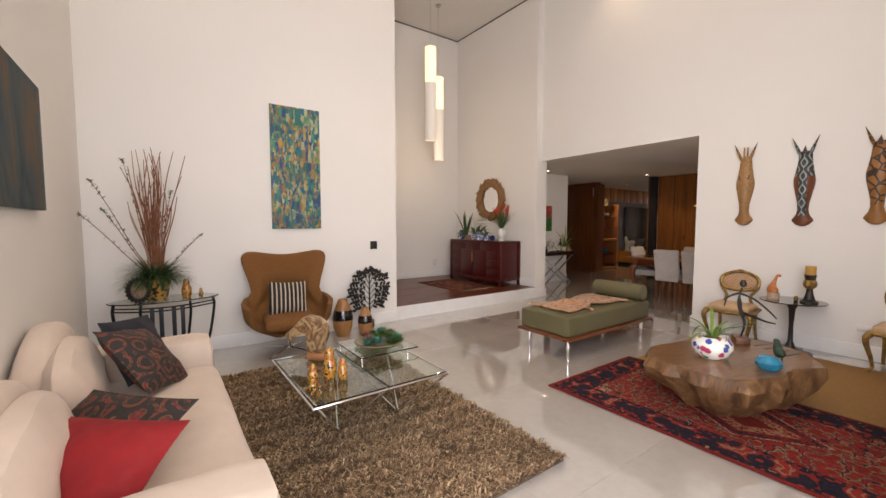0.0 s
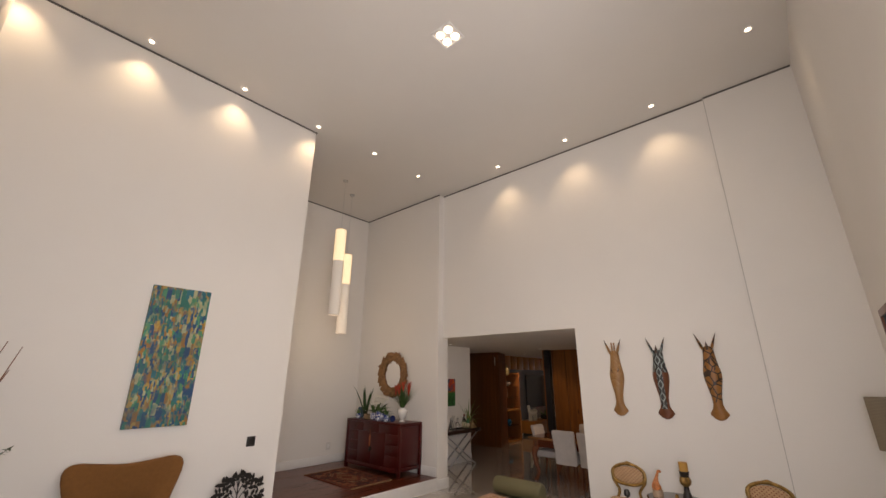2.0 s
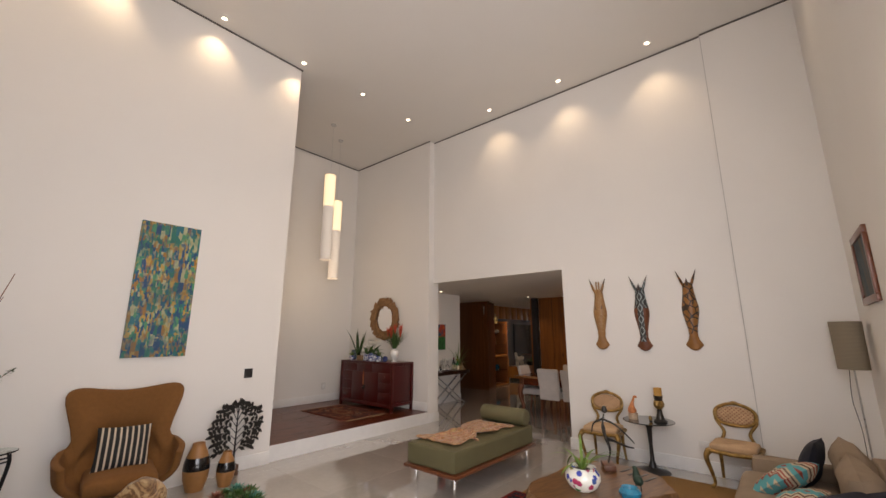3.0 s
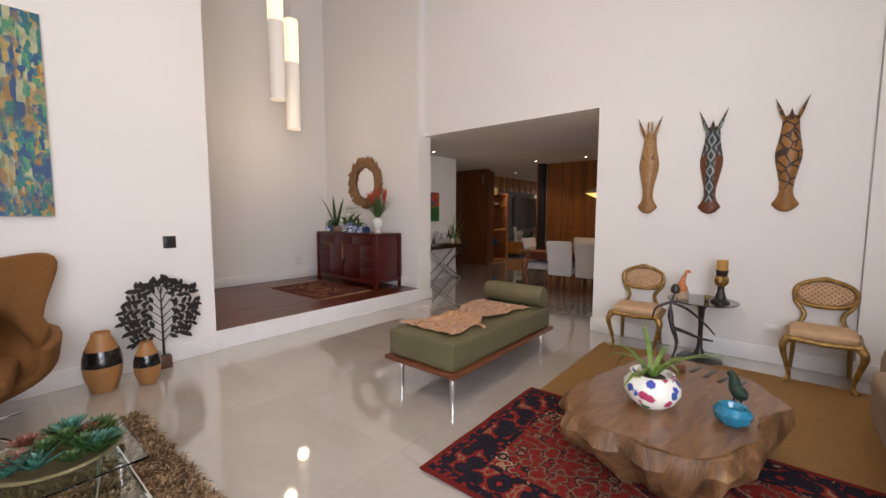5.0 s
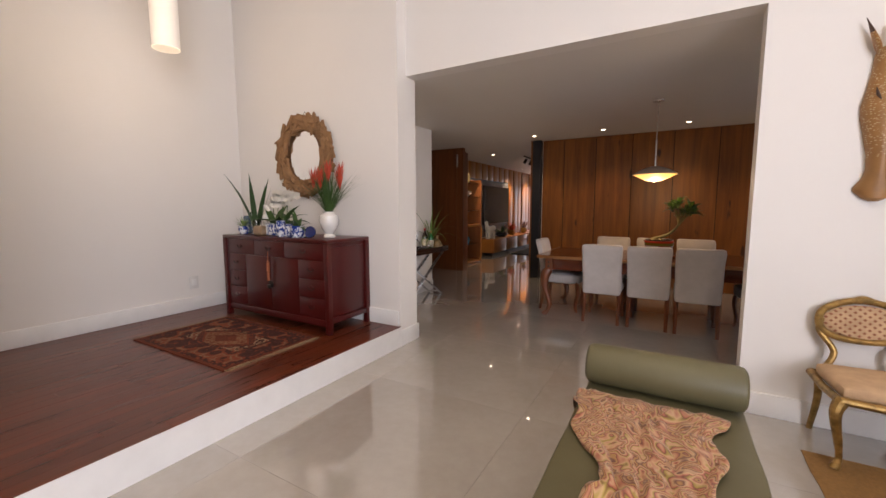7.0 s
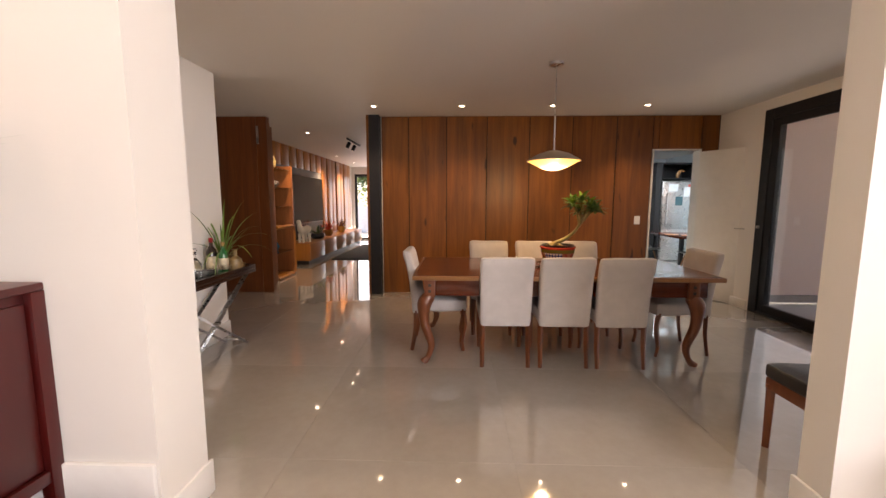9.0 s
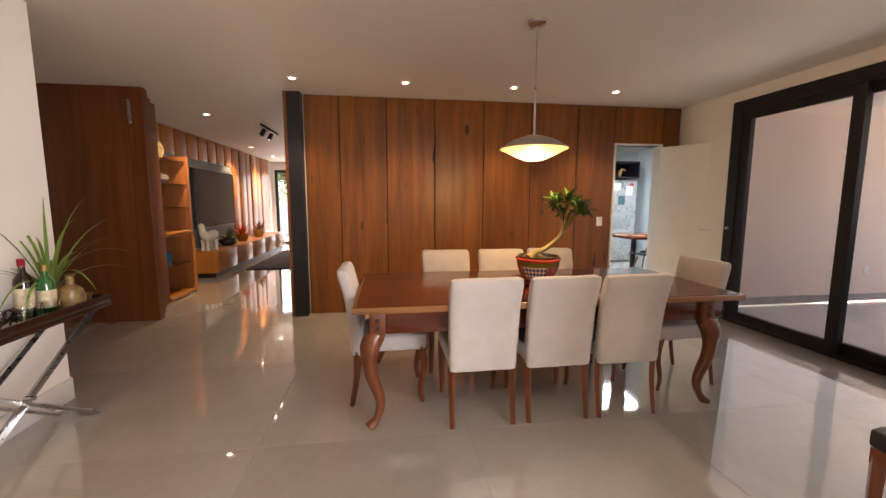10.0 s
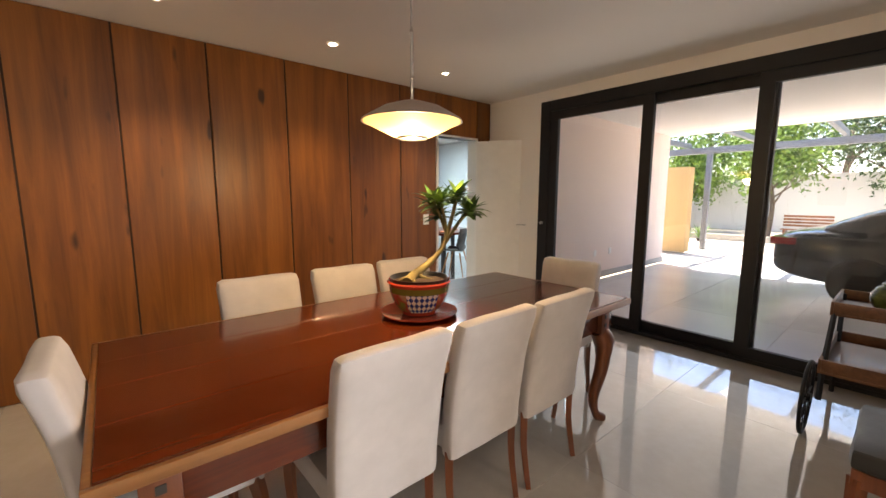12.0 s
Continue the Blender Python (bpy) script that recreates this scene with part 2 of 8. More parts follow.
def soft_box(lo, hi, r=0.05, n=6, bulge=0.0, seed=0.0):
    """An upholstered block: rounded, gridded and slightly bulged."""
    bm = bmesh.new()
    lo, hi = Vector(lo), Vector(hi)
    s = hi - lo
    c = (lo + hi) / 2
    bmesh.ops.create_cube(bm, size=2.0)
    bmesh.ops.subdivide_edges(bm, edges=bm.edges[:], cuts=n, use_grid_fill=True)
    for v in bm.verts:
        q = Vector((v.co.x * s.x / 2, v.co.y * s.y / 2, v.co.z * s.z / 2))
        core = Vector([max(-(s[i] / 2 - r), min(s[i] / 2 - r, q[i])) for i in range(3)])
        d = q - core
        if d.length > 1e-6:
            k = max(abs(d.x), abs(d.y), abs(d.z))
            d = d.normalized() * k
        u = Vector((v.co.x, v.co.y, v.co.z))
        b = bulge * (1 - u.x ** 2 if abs(u.x) < 1 else 0) * (1 - u.y ** 2 if abs(u.y) < 1 else 0) if abs(u.z) > 0.99 else 0
        b2 = noise.noise(Vector((q.x * 5 + seed, q.y * 5, q.z * 5))) * 0.006
        v.co = c + core + d + Vector((0, 0, math.copysign(b, u.z))) + d.normalized() * b2
    return bm


def blade(bm, base, d, length, width, droop, seg=6, fold=0.15):
    """One long leaf that arches over."""
    d = Vector(d).normalized()
    side = d.cross(Vector((0, 0, 1)))
    if side.length < 1e-3:
        side = Vector((1, 0, 0))
    side.normalize()
    p = Vector(base)
    rows = []
    for i in range(seg + 1):
        t = i / seg
        wv = width * (0.35 + 0.65 * math.sin(math.pi * min(1, 0.15 + t * 0.85)) ** 0.7) * (1 - t ** 4) / 2 + 0.0008
        up = side.cross(d).normalized()
        rows.append((bm.verts.new(p - side * wv + up * fold * wv), bm.verts.new(p), bm.verts.new(p + side * wv + up * fold * wv)))
        p = p + d * (length / seg)
        d = (d + Vector((0, 0, -droop / seg))).normalized()
    for a, b in zip(rows, rows[1:]):
        bm.faces.new((a[0], a[1], b[1], b[0]))
        bm.faces.new((a[1], a[2], b[2], b[1]))
    return bm

# ---- structure ----
CEIL_Z, LOW_Z = 5.62, 2.59


def structure(name, lo, hi, material, label, category="wall", bevel=0.0):
    return solid(name, box(lo, hi, bevel), material, label, category, kind="structure")


solid("wall_left", boxes([((-0.82, 0.5, 0), (-0.52, 5.28, CEIL_Z)), ((-0.82, -3.4, 0), (-0.52, -3.2, CEIL_Z)), ((-0.82, -3.2, 0), (-0.52, 0.5, 0.2)), ((-0.82, -3.2, 4.6), (-0.52, 0.5, CEIL_Z))]), WALL, "tall painted wall in warm white beside the cream sofa", "wall", kind="structure")
structure("wall_north", (-0.82, 5.28, 0), (2.85, 5.5, CEIL_Z), WALL, "tall white wall with the abstract painting")
structure("wall_alcove_back", (0.8, 7.74, 0), (6.155, 7.94, CEIL_Z), WALL, "tall cream back wall of the raised entrance")
structure("wall_alcove_left", (0.6, 5.5, 0), (0.8, 7.94, CEIL_Z), WALL, "plain cream side wall of the raised entrance")
structure("wall_alcove_right", (5.865, 5.312, 0), (6.155, 7.74, CEIL_Z), WALL, "cream wall behind the red cabinet and mirror")
structure("wall_east", (6.0, 0.43, 0), (6.155, 2.62, CEIL_Z), WALL, "tall white wall with three carved animal masks")
structure("wall_east_pier", (5.97, -0.52, 0), (6.155, 0.43, CEIL_Z), WALL, "slightly proud white wall section beside the corner")
structure("wall_over_opening", (6.0, 2.62, LOW_Z), (6.155, 5.312, CEIL_Z), WALL, "tall cream wall over the wide dining opening")
structure("wall_right", (1.9, -0.82, 0), (6.155, -0.52, CEIL_Z), WALL, "white painted wall behind the beige sofa")
structure("wall_right_return", (3.3, -3.4, 0), (3.5, -0.82, CEIL_Z), WALL_GREY_SHADE, "plain white return wall by the big window")
# the window wall behind the walk
structure("wall_south_sill", (-0.82, -3.6, 0), (3.5, -3.4, 0.15), WALL, "low sill wall under the big window")
structure("wall_south_head", (-0.82, -3.6, 4.7), (3.5, -3.4, CEIL_Z), WALL, "white wall over the big window")
structure("wall_south_left", (-0.82, -3.6, 0.15), (-0.5, -3.4, 4.7), WALL, "white wall strip beside the big window")
structure("wall_south_right", (2.9, -3.6, 0.15), (3.5, -3.4, 4.7), WALL, "white wall strip beside the big window")
structure("ceiling", (-0.82, -3.6, CEIL_Z), (6.22, 7.94, CEIL_Z + 0.2), CEIL, "high flat off-white ceiling", "ceiling")

# dining, hall and kitchen
wing[0] = BAR
structure("wall_buffet", (6.62, 6.86, 0), (8.84, 7.06, LOW_Z), WALL, "white wall behind the bar console")
wing[0] = DINING
structure("wall_corridor_end", (8.4, 8.3, 0), (11.2, 8.5, LOW_Z), WALL, "plain white wall at the end of a side passage")
structure("wall_corridor_side", (8.42, 6.92, 0), (8.6, 8.3, LOW_Z), WALL, "plain white side wall of a passage")
structure("wall_patio_head", (6.44, 0.42, 2.47), (9.8, 0.62, LOW_Z), WALL, "white wall over the sliding doors")
structure("wall_patio_end", (9.8, 0.42, 0), (10.75, 0.62, LOW_Z), WALL, "white wall beside the sliding doors")
structure("wall_kitchen_left", (10.63, 1.56, 0), (10.75, 5.45, LOW_Z), WALL, "wall that carries the wooden panelling")
structure("wall_kitchen_over_door", (10.63, 0.88, 2.1), (10.75, 1.56, LOW_Z), WALL, "wall over the kitchen door")
structure("wall_kitchen_right", (10.63, 0.62, 0), (10.75, 0.88, LOW_Z), WALL, "narrow wall beside the kitchen door")
structure("wall_hall_south", (10.75, 5.45, 0), (19.1, 5.62, LOW_Z), WALL, "plain hall wall")
structure("wall_hall_north", (11.2, 8.1, 0), (19.1, 8.3, LOW_Z), WALL, "hall wall behind the television panelling")
structure("wall_hall_end_left", (19.1, 8.0, 0), (19.3, 8.5, LOW_Z), WALL, "white wall beside the far glass door")
structure("wall_hall_end_right", (19.1, 5.45, 0), (19.3, 6.9, LOW_Z), WALL, "white wall beside the far glass door")
structure("wall_hall_end_head", (19.1, 6.9, 2.35), (19.3, 8.0, LOW_Z), WALL, "white wall over the far glass door")
KITCHEN_WALL = paint("kitchen_paint", (0.72, 0.79, 0.84))
structure("wall_kitchen_far", (16.4, -1.6, 0), (16.6, 5.45, LOW_Z), KITCHEN_WALL, "pale blue-white kitchen wall")
structure("wall_kitchen_south", (10.75, -1.8, 0), (16.6, -1.6, LOW_Z), KITCHEN_WALL, "pale blue-white kitchen side wall")
LOWC = solid("ceiling_low", boxes([((6.436, 0.42, LOW_Z), (10.75, 8.5, LOW_Z + 0.2)), ((10.75, 5.45, LOW_Z), (19.3, 8.5, LOW_Z + 0.2)), ((10.75, -1.8, LOW_Z + 0.002), (16.6, 5.45, LOW_Z + 0.2))]), CEIL, "flat off-white dining and hall ceiling", "ceiling", kind="structure")

wing[0] = LIVING
# thin dark strips round the high ceiling: a gap's shade put in as colour
GAP_SHADE = plain("gap_shade_dark", (0.12, 0.11, 0.1), 0.8)
GROOVE = plain("dark_groove", (0.03, 0.014, 0.008), 0.9)
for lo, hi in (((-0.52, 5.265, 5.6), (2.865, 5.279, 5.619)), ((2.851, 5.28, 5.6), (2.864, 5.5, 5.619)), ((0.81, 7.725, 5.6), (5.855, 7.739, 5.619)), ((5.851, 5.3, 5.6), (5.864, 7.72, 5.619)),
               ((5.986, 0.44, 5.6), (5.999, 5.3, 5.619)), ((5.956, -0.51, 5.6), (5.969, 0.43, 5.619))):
    structure("trim_gap_shade", lo, hi, GAP_SHADE, "thin dark strip drawn as the shade line under the high ceiling", "trim")


# a grey strip stands in for the shade line along the pier's step
structure("trim_step_shade", (5.967, 0.428, 0.151), (5.9985, 0.433, 5.599), plain("step_shade_grey", (0.4, 0.38, 0.36), 0.8), "hairline grey strip drawn as the shade line of the wall step", "trim")


def baseboard(lo, hi):
    structure("baseboard", lo, hi, TRIM, "white painted baseboard", "baseboard", 0.004)


baseboard((-0.5, 5.26, 0), (2.85, 5.279, 0.15))
baseboard((-0.519, -3.4, 0), (-0.5, 5.26, 0.15))
baseboard((5.98, 0.45, 0), (5.999, 2.62, 0.15))
baseboard((5.951, -0.5, 0), (5.969, 0.45, 0.15))
baseboard((1.9, -0.519, 0), (5.951, -0.5, 0.15))
baseboard((5.98, 2.621, 0), (6.17, 2.638, 0.15))
baseboard((2.868, 7.72, 0.2), (5.83, 7.739, 0.35))
baseboard((5.845, 5.322, 0.2), (5.864, 7.74, 0.35))
baseboard((5.867, 5.296, 0), (6.172, 5.311, 0.16))
baseboard((6.156, 5.312, 0), (6.172, 6.48, 0.15))
wing[0] = BAR
baseboard((6.63, 6.84, 0), (8.84, 6.859, 0.15))
baseboard((8.841, 6.86, 0), (8.86, 7.06, 0.15))
wing[0] = DINING
baseboard((9.82, 0.621, 0), (10.6, 0.64, 0.12))
wing[0] = LIVING
STEP = structure("step_riser", (2.85, 5.296, 0), (5.867, 5.318, 0.196), TRIM, "white painted riser of the raised entrance floor", "step")


# floors: sheets under single pieces
def grid_floor(name, regions, z, size, gap, origin, label, material, joint, thick=0.012):
    base = solid(name, boxes([((x0, y0, z - 0.1), (x1, y1, z - 0.004)) for x0, y0, x1, y1 in regions]), joint, label, "floor", kind="structure")
    cache = {}
    for x0, y0, x1, y1 in regions:
        i0, i1 = math.floor((x0 - origin[0]) / size[0]), math.ceil((x1 - origin[0]) / size[0])
        j0, j1 = math.floor((y0 - origin[1]) / size[1]), math.ceil((y1 - origin[1]) / size[1])
        for i in range(i0, i1):
            for j in range(j0, j1):
                a, b = max(x0, origin[0] + i * size[0] + gap), min(x1, origin[0] + (i + 1) * size[0] - gap)
                c, d = max(y0, origin[1] + j * size[1] + gap), min(y1, origin[1] + (j + 1) * size[1] - gap)
                if b - a < 0.02 or d - c < 0.02:
                    continue
                key = (round(b - a, 3), round(d - c, 3))
                if key not in cache:
                    cache[key] = mesh_of(box((-(b - a) / 2, -(d - c) / 2, -thick), ((b - a) / 2, (d - c) / 2, 0), 0.0006, 1), "tile", material, False)
                t = new("tile", cache[key])
                t.location = ((a + b) / 2, (c + d) / 2, z)
                t.parent = base
    return base


FLOOR = grid_floor("floor", [(-0.82, -3.6, 3.5, -0.8), (-0.82, -0.8, 6.0, 5.3), (6.0, 0.22, 19.02, 8.3)], 0.0, (1.2, 1.2), 0.0004, (0.41, 0.24), "glossy pale beige porcelain floor in large tiles", TILE, GROUT)
solid("floor_kitchen", box((10.47, -2.0, -0.1), (16.32, 5.25, 0.001)), TILE, "glossy pale kitchen floor", "floor", kind="structure")
ALC = solid("floor_alcove", boxes([((0.8, 5.5, 0.0), (5.865, 7.74, 0.185)), ((2.86, 5.318, 0.0), (5.865, 5.5, 0.185))]), GROUT, "raised entrance floor of dark red boards", "floor", kind="structure")
random.seed(4)
_planks = {}
for row in range(25):
    y = 5.3 + row * 0.0985
    x = 0.8 - random.random() * 1.2
    while x < 5.865:
        ln = random.choice((0.9, 1.2, 1.5))
        a, b = max(x, 2.853 if y < 5.5 else 0.8), min(x + ln, 5.864)
        if b - a > 0.03:
            key = round(b - a, 3)
            if key not in _planks:
                _planks[key] = mesh_of(box((-(b - a) / 2 + 0.0008, 0.0008, -0.016), ((b - a) / 2 - 0.0008, 0.0992, 0), 0.001, 1), "plank", PARQUET, False)
            p = new("plank", _planks[key])
            p.location = ((a + b) / 2, y, 0.2 + random.uniform(-0.0004, 0.0004))
            p.parent = ALC
        x += ln

wing[0] = DINING
# wooden panelling of the dining wall, one board after another
PANELLING = thing("wood_panelling", "floor-to-ceiling orange-brown wooden wall panelling with narrow grooves", "wall panelling", kind="structure")
_seams = (5.44, 5.04, 4.49, 3.91, 3.30, 2.69, 2.07, 1.56, 1.476, 0.88, 0.64)
for a, b in zip(_seams, _seams[1:]):
    low = 2.1 if 0.87 < (a + b) / 2 < 1.56 else 0.004
    part("panel", box((10.598 + random.uniform(0, 0.004), b + 0.006, low), (10.629, a - 0.006, LOW_Z - 0.004), 0.003, 1), PANEL, PANELLING, smooth=False)
    if low < 1:
        part("groove_strip", box((10.605, b - 0.006, 0.004), (10.62, b + 0.006, LOW_Z - 0.004)), GROOVE, PANELLING)
# the dark end post of that wall, with a wooden reveal
structure("wall_end_post", (10.49, 5.45, 0), (10.749, 5.6, LOW_Z), BLACK, "black end post of the panelled wall", "post")
structure("wall_end_reveal", (10.495, 5.602, 0), (10.85, 5.635, LOW_Z), PANEL, "narrow wooden reveal behind the black post", "post")
wing[0] = LIVING
WESTW = thing("window_4", "tall white framed side window", "window", pose(-0.7, 0, 0), kind="structure")
for y in (-3.2, -2.28, -1.38, -0.48, 0.43):
    part("mullion", box((-0.04, y, 0.2), (0.04, y + 0.07, 4.6), 0.004), TRIM, WESTW)
# flush wooden block across the hall
wing[0] = DINING
BLOCK = thing("wood_closet", "floor-to-ceiling dark wooden closet block with a vertical pull edge", "closet", pose(10.55, 7.13, 0))
part("front", box((0, 0.13, 0.0), (0.04, 1.17, LOW_Z - 0.004), 0.003), CLOSET, BLOCK)
part("body", box((0.04, 0.4, 0.0), (0.85, 1.17, LOW_Z - 0.004)), CLOSET, BLOCK)
for i, (a, b) in enumerate(((0.0, 0.10), (0.16, 0.30), (0.36, 0.54), (0.6, 0.83))):
    part("rib", box((a, -0.03 + 0.1 * i, 0.0), (b, 0.125 if i == 0 else 0.45, LOW_Z - 0.004), 0.004, 1), CLOSET, BLOCK, smooth=False)
part("pull_plate", box((-0.012, 0.09, 2.2), (0.01, 0.12, 2.45), 0.003), STEEL, BLOCK, "pale metal plate")

# the kitchen door
DOORF = thing("door_1", "white painted kitchen door standing open into the dining room", "door", pose(10.6, 0.9, 0, 0, 0, 0), kind="structure")
_ang = math.degrees(math.atan2(-0.36, -0.62))
leaf = part("leaf", box((0.02, -0.02, 0.01), (0.74, 0.02, 2.08), 0.003), TRIM, DOORF, m=pose(0, 0, 0, 0, 0, _ang))
for s in (-1, 1):
    h = bmesh.new()
    add_box(h, (0.655, s * 0.021, 0.98), (0.695, s * 0.028, 1.02), 0.002)
    tube([(0.675, s * 0.025, 1.03), (0.675, s * 0.065, 1.03), (0.60, s * 0.07, 1.03), (0.56, s * 0.068, 1.03)], 0.009, 10, h)
    lathe([(0.0, 0), (0.024, 0.0), (0.024, 0.008), (0, 0.008)], 16, h, (0.675, s * 0.025, 0.93))
    part("handle", h, STEEL, leaf, "brushed steel lever handle")
part("lock_plate", box((0.738, -0.01, 0.9), (0.743, 0.01, 1.1)), STEEL, leaf)
part("frame", boxes([((-0.02, 0.64, 0), (0.15, 0.66, 2.12)), ((-0.02, -0.02, 0), (0.15, 0.0, 2.12)), ((-0.02, 0.0, 2.1), (0.15, 0.64, 2.12))]), TRIM, DOORF)

# black sliding doors to the patio
WIN = thing("window_1", "tall black aluminium sliding glass doors to the patio", "sliding door", pose(0, 0.5, 0), kind="structure")


def bar(lo, hi, parent, name="frame_bar"):
    return part(name, box(lo, hi, 0.004, 1), BLACK, parent)


bar((9.67, -0.05, 0), (9.80, 0.125, 2.47), WIN, "jamb")
bar((6.46, -0.05, 0), (6.58, 0.125, 2.47), WIN, "jamb")
bar((6.58, -0.05, 2.35), (9.67, 0.125, 2.47), WIN, "head")
bar((6.58, -0.05, 0.0), (9.67, 0.125, 0.035), WIN, "track")
for x0, x1, yy in ((8.53, 9.67, 0.06), (7.62, 8.66, 0.0), (6.58, 7.74, 0.06)):
    sash = part("sash", boxes([((x0, yy, 0.036), (x0 + 0.1, yy + 0.05, 2.348)), ((x1 - 0.1, yy, 0.036), (x1, yy + 0.05, 2.348)), ((x0 + 0.1, yy, 0.036), (x1 - 0.1, yy + 0.05, 0.13)), ((x0 + 0.1, yy, 2.26), (x1 - 0.1, yy + 0.05, 2.348))]), BLACK, WIN)
    pane = part("pane", box((x0 + 0.1, yy + 0.02, 0.13), (x1 - 0.1, yy + 0.028, 2.26)), GLASS, sash)
    pane.visible_shadow = False
part("latch", lathe([(0, 0), (0.018, 0), (0.018, 0.02), (0.01, 0.03), (0, 0.03)], 16), STEEL, WIN, "small metal latch", pose(9.735, 0.13, 1.07, -90))

# the far hall door
FAR = thing("window_2", "black framed full-height glass door at the hall's end", "glass door", pose(19.12, 6.9, 0), kind="structure")
part("frame", boxes([((0, 0, 0), (0.1, 0.08, 2.35)), ((0, 1.02, 0), (0.1, 1.1, 2.35)), ((0, 0.08, 2.27), (0.1, 1.02, 2.35)), ((0, 0.08, 0), (0.1, 1.02, 0.06))]), BLACK, FAR)
pn = part("pane", box((0.04, 0.08, 0.06), (0.05, 1.02, 2.27)), GLASS, FAR)
pn.visible_shadow = False
# the big window behind
wing[0] = LIVING
BACKW = thing("window_3", "tall white framed window wall", "window", pose(0, -3.5, 0), kind="structure")
for x in (-0.5, 0.33, 1.16, 2.0, 2.83):
    part("mullion", box((x, -0.04, 0.15), (x + 0.07, 0.04, 4.7), 0.004), TRIM, BACKW)
for z in (0.15, 2.4, 4.63):
    part("transom", box((-0.43, -0.035, z), (2.83, 0.035, z + 0.07), 0.004), TRIM, BACKW)

# ---- living room ----
CREAM = plain("cream_velvet", (0.6, 0.49, 0.4), 0.9, vary=0.07, scale=5, bump=0.12, bscale=220, sheen=0.15)
BEIGE = plain("beige_upholstery", (0.27, 0.195, 0.13), 0.9, vary=0.08, scale=6, bump=0.12, bscale=250)
OLIVE = plain("olive_leatherette", (0.11, 0.096, 0.045), 0.5, vary=0.08, scale=3, bump=0.06, bscale=180)
BROWN_FELT = plain("brown_felt", (0.17, 0.07, 0.015), 0.95, vary=0.08, scale=30, bump=0.15, bscale=400)
RED_CLOTH = plain("red_cloth", (0.24, 0.006, 0.008), 0.85, vary=0.15, scale=9, bump=0.1, bscale=300)
NAVY = plain("black_navy_cloth", (0.014, 0.014, 0.022), 0.9, vary=0.2, bump=0.1, bscale=300)
GOLD = plain("old_gilt", (0.3, 0.18, 0.055), 0.42, 0.7, 0.45, 22, 0.3, 60)
IRON = plain("black_iron", (0.02, 0.02, 0.022), 0.5, 0.6, 0.3)
BRONZE = plain("dark_bronze", (0.045, 0.04, 0.035), 0.42, 0.7, 0.4, 20, 0.3, 50)
TWIG = plain("red_brown_twig", (0.2, 0.075, 0.035), 0.7, vary=0.3, scale=30)
TWIG_PALE = plain("dry_pink_grey_twig", (0.36, 0.22, 0.17), 0.8, vary=0.3, scale=30)
LEAF = plain("green_leaf", (0.045, 0.1, 0.022), 0.5, vary=0.35, scale=12)
LEAF_LIGHT = plain("light_green_leaf", (0.11, 0.19, 0.03), 0.45, vary=0.35, scale=12)
GRASS_LEAF = plain("dark_grass_leaf", (0.03, 0.07, 0.018), 0.55, vary=0.4, scale=20)
SOIL = plain("soil", (0.05, 0.03, 0.02), 0.95, vary=0.4, scale=50, bump=0.5, bscale=120)
WHITE_GLAZE = plain("white_glaze", (0.78, 0.76, 0.72), 0.2, vary=0.04, scale=10, coat=0.4)
JUTE = plain("tan_jute_rug", (0.24, 0.125, 0.035), 0.95, vary=0.13, scale=60, bump=0.5, bscale=280)


def brocade():
    m = Mat("dark_brocade", 0.75)
    v = m.coords((9, 9, 9))
    vo = m.node("ShaderNodeTexVoronoi", Scale=1.0)
    m.link(v, vo.inputs["Vector"])
    ring = m.math("SINE", m.math("MULTIPLY", vo.outputs["Distance"], 22.0))
    c = m.ramp(ring, [(0.3, (0.018, 0.014, 0.012)), (0.55, (0.2, 0.12, 0.045)), (0.8, (0.17, 0.02, 0.018))])
    c = m.mix(m.ramp(m.noise(40), [(0.45, (0, 0, 0)), (0.6, (1, 1, 1))]), c, (0.02, 0.018, 0.016))
    m.color(c)
    m.bump(m.noise(220), 0.2, 0.003)
    return m.mat


def striped(name, a, b, period, axis=0, rough=0.85):
    m = Mat(name, rough)
    sep = m.node("ShaderNodeSeparateXYZ")
    m.link(m.coords(), sep.inputs[0])
    s = m.math("SINE", m.math("MULTIPLY", sep.outputs[axis], 2 * math.pi / period))
    m.color(m.mix(m.ramp(s, [(0.48, (0, 0, 0)), (0.52, (1, 1, 1))]), a, b))
    m.bump(m.noise(250), 0.15, 0.003)
    return m.mat


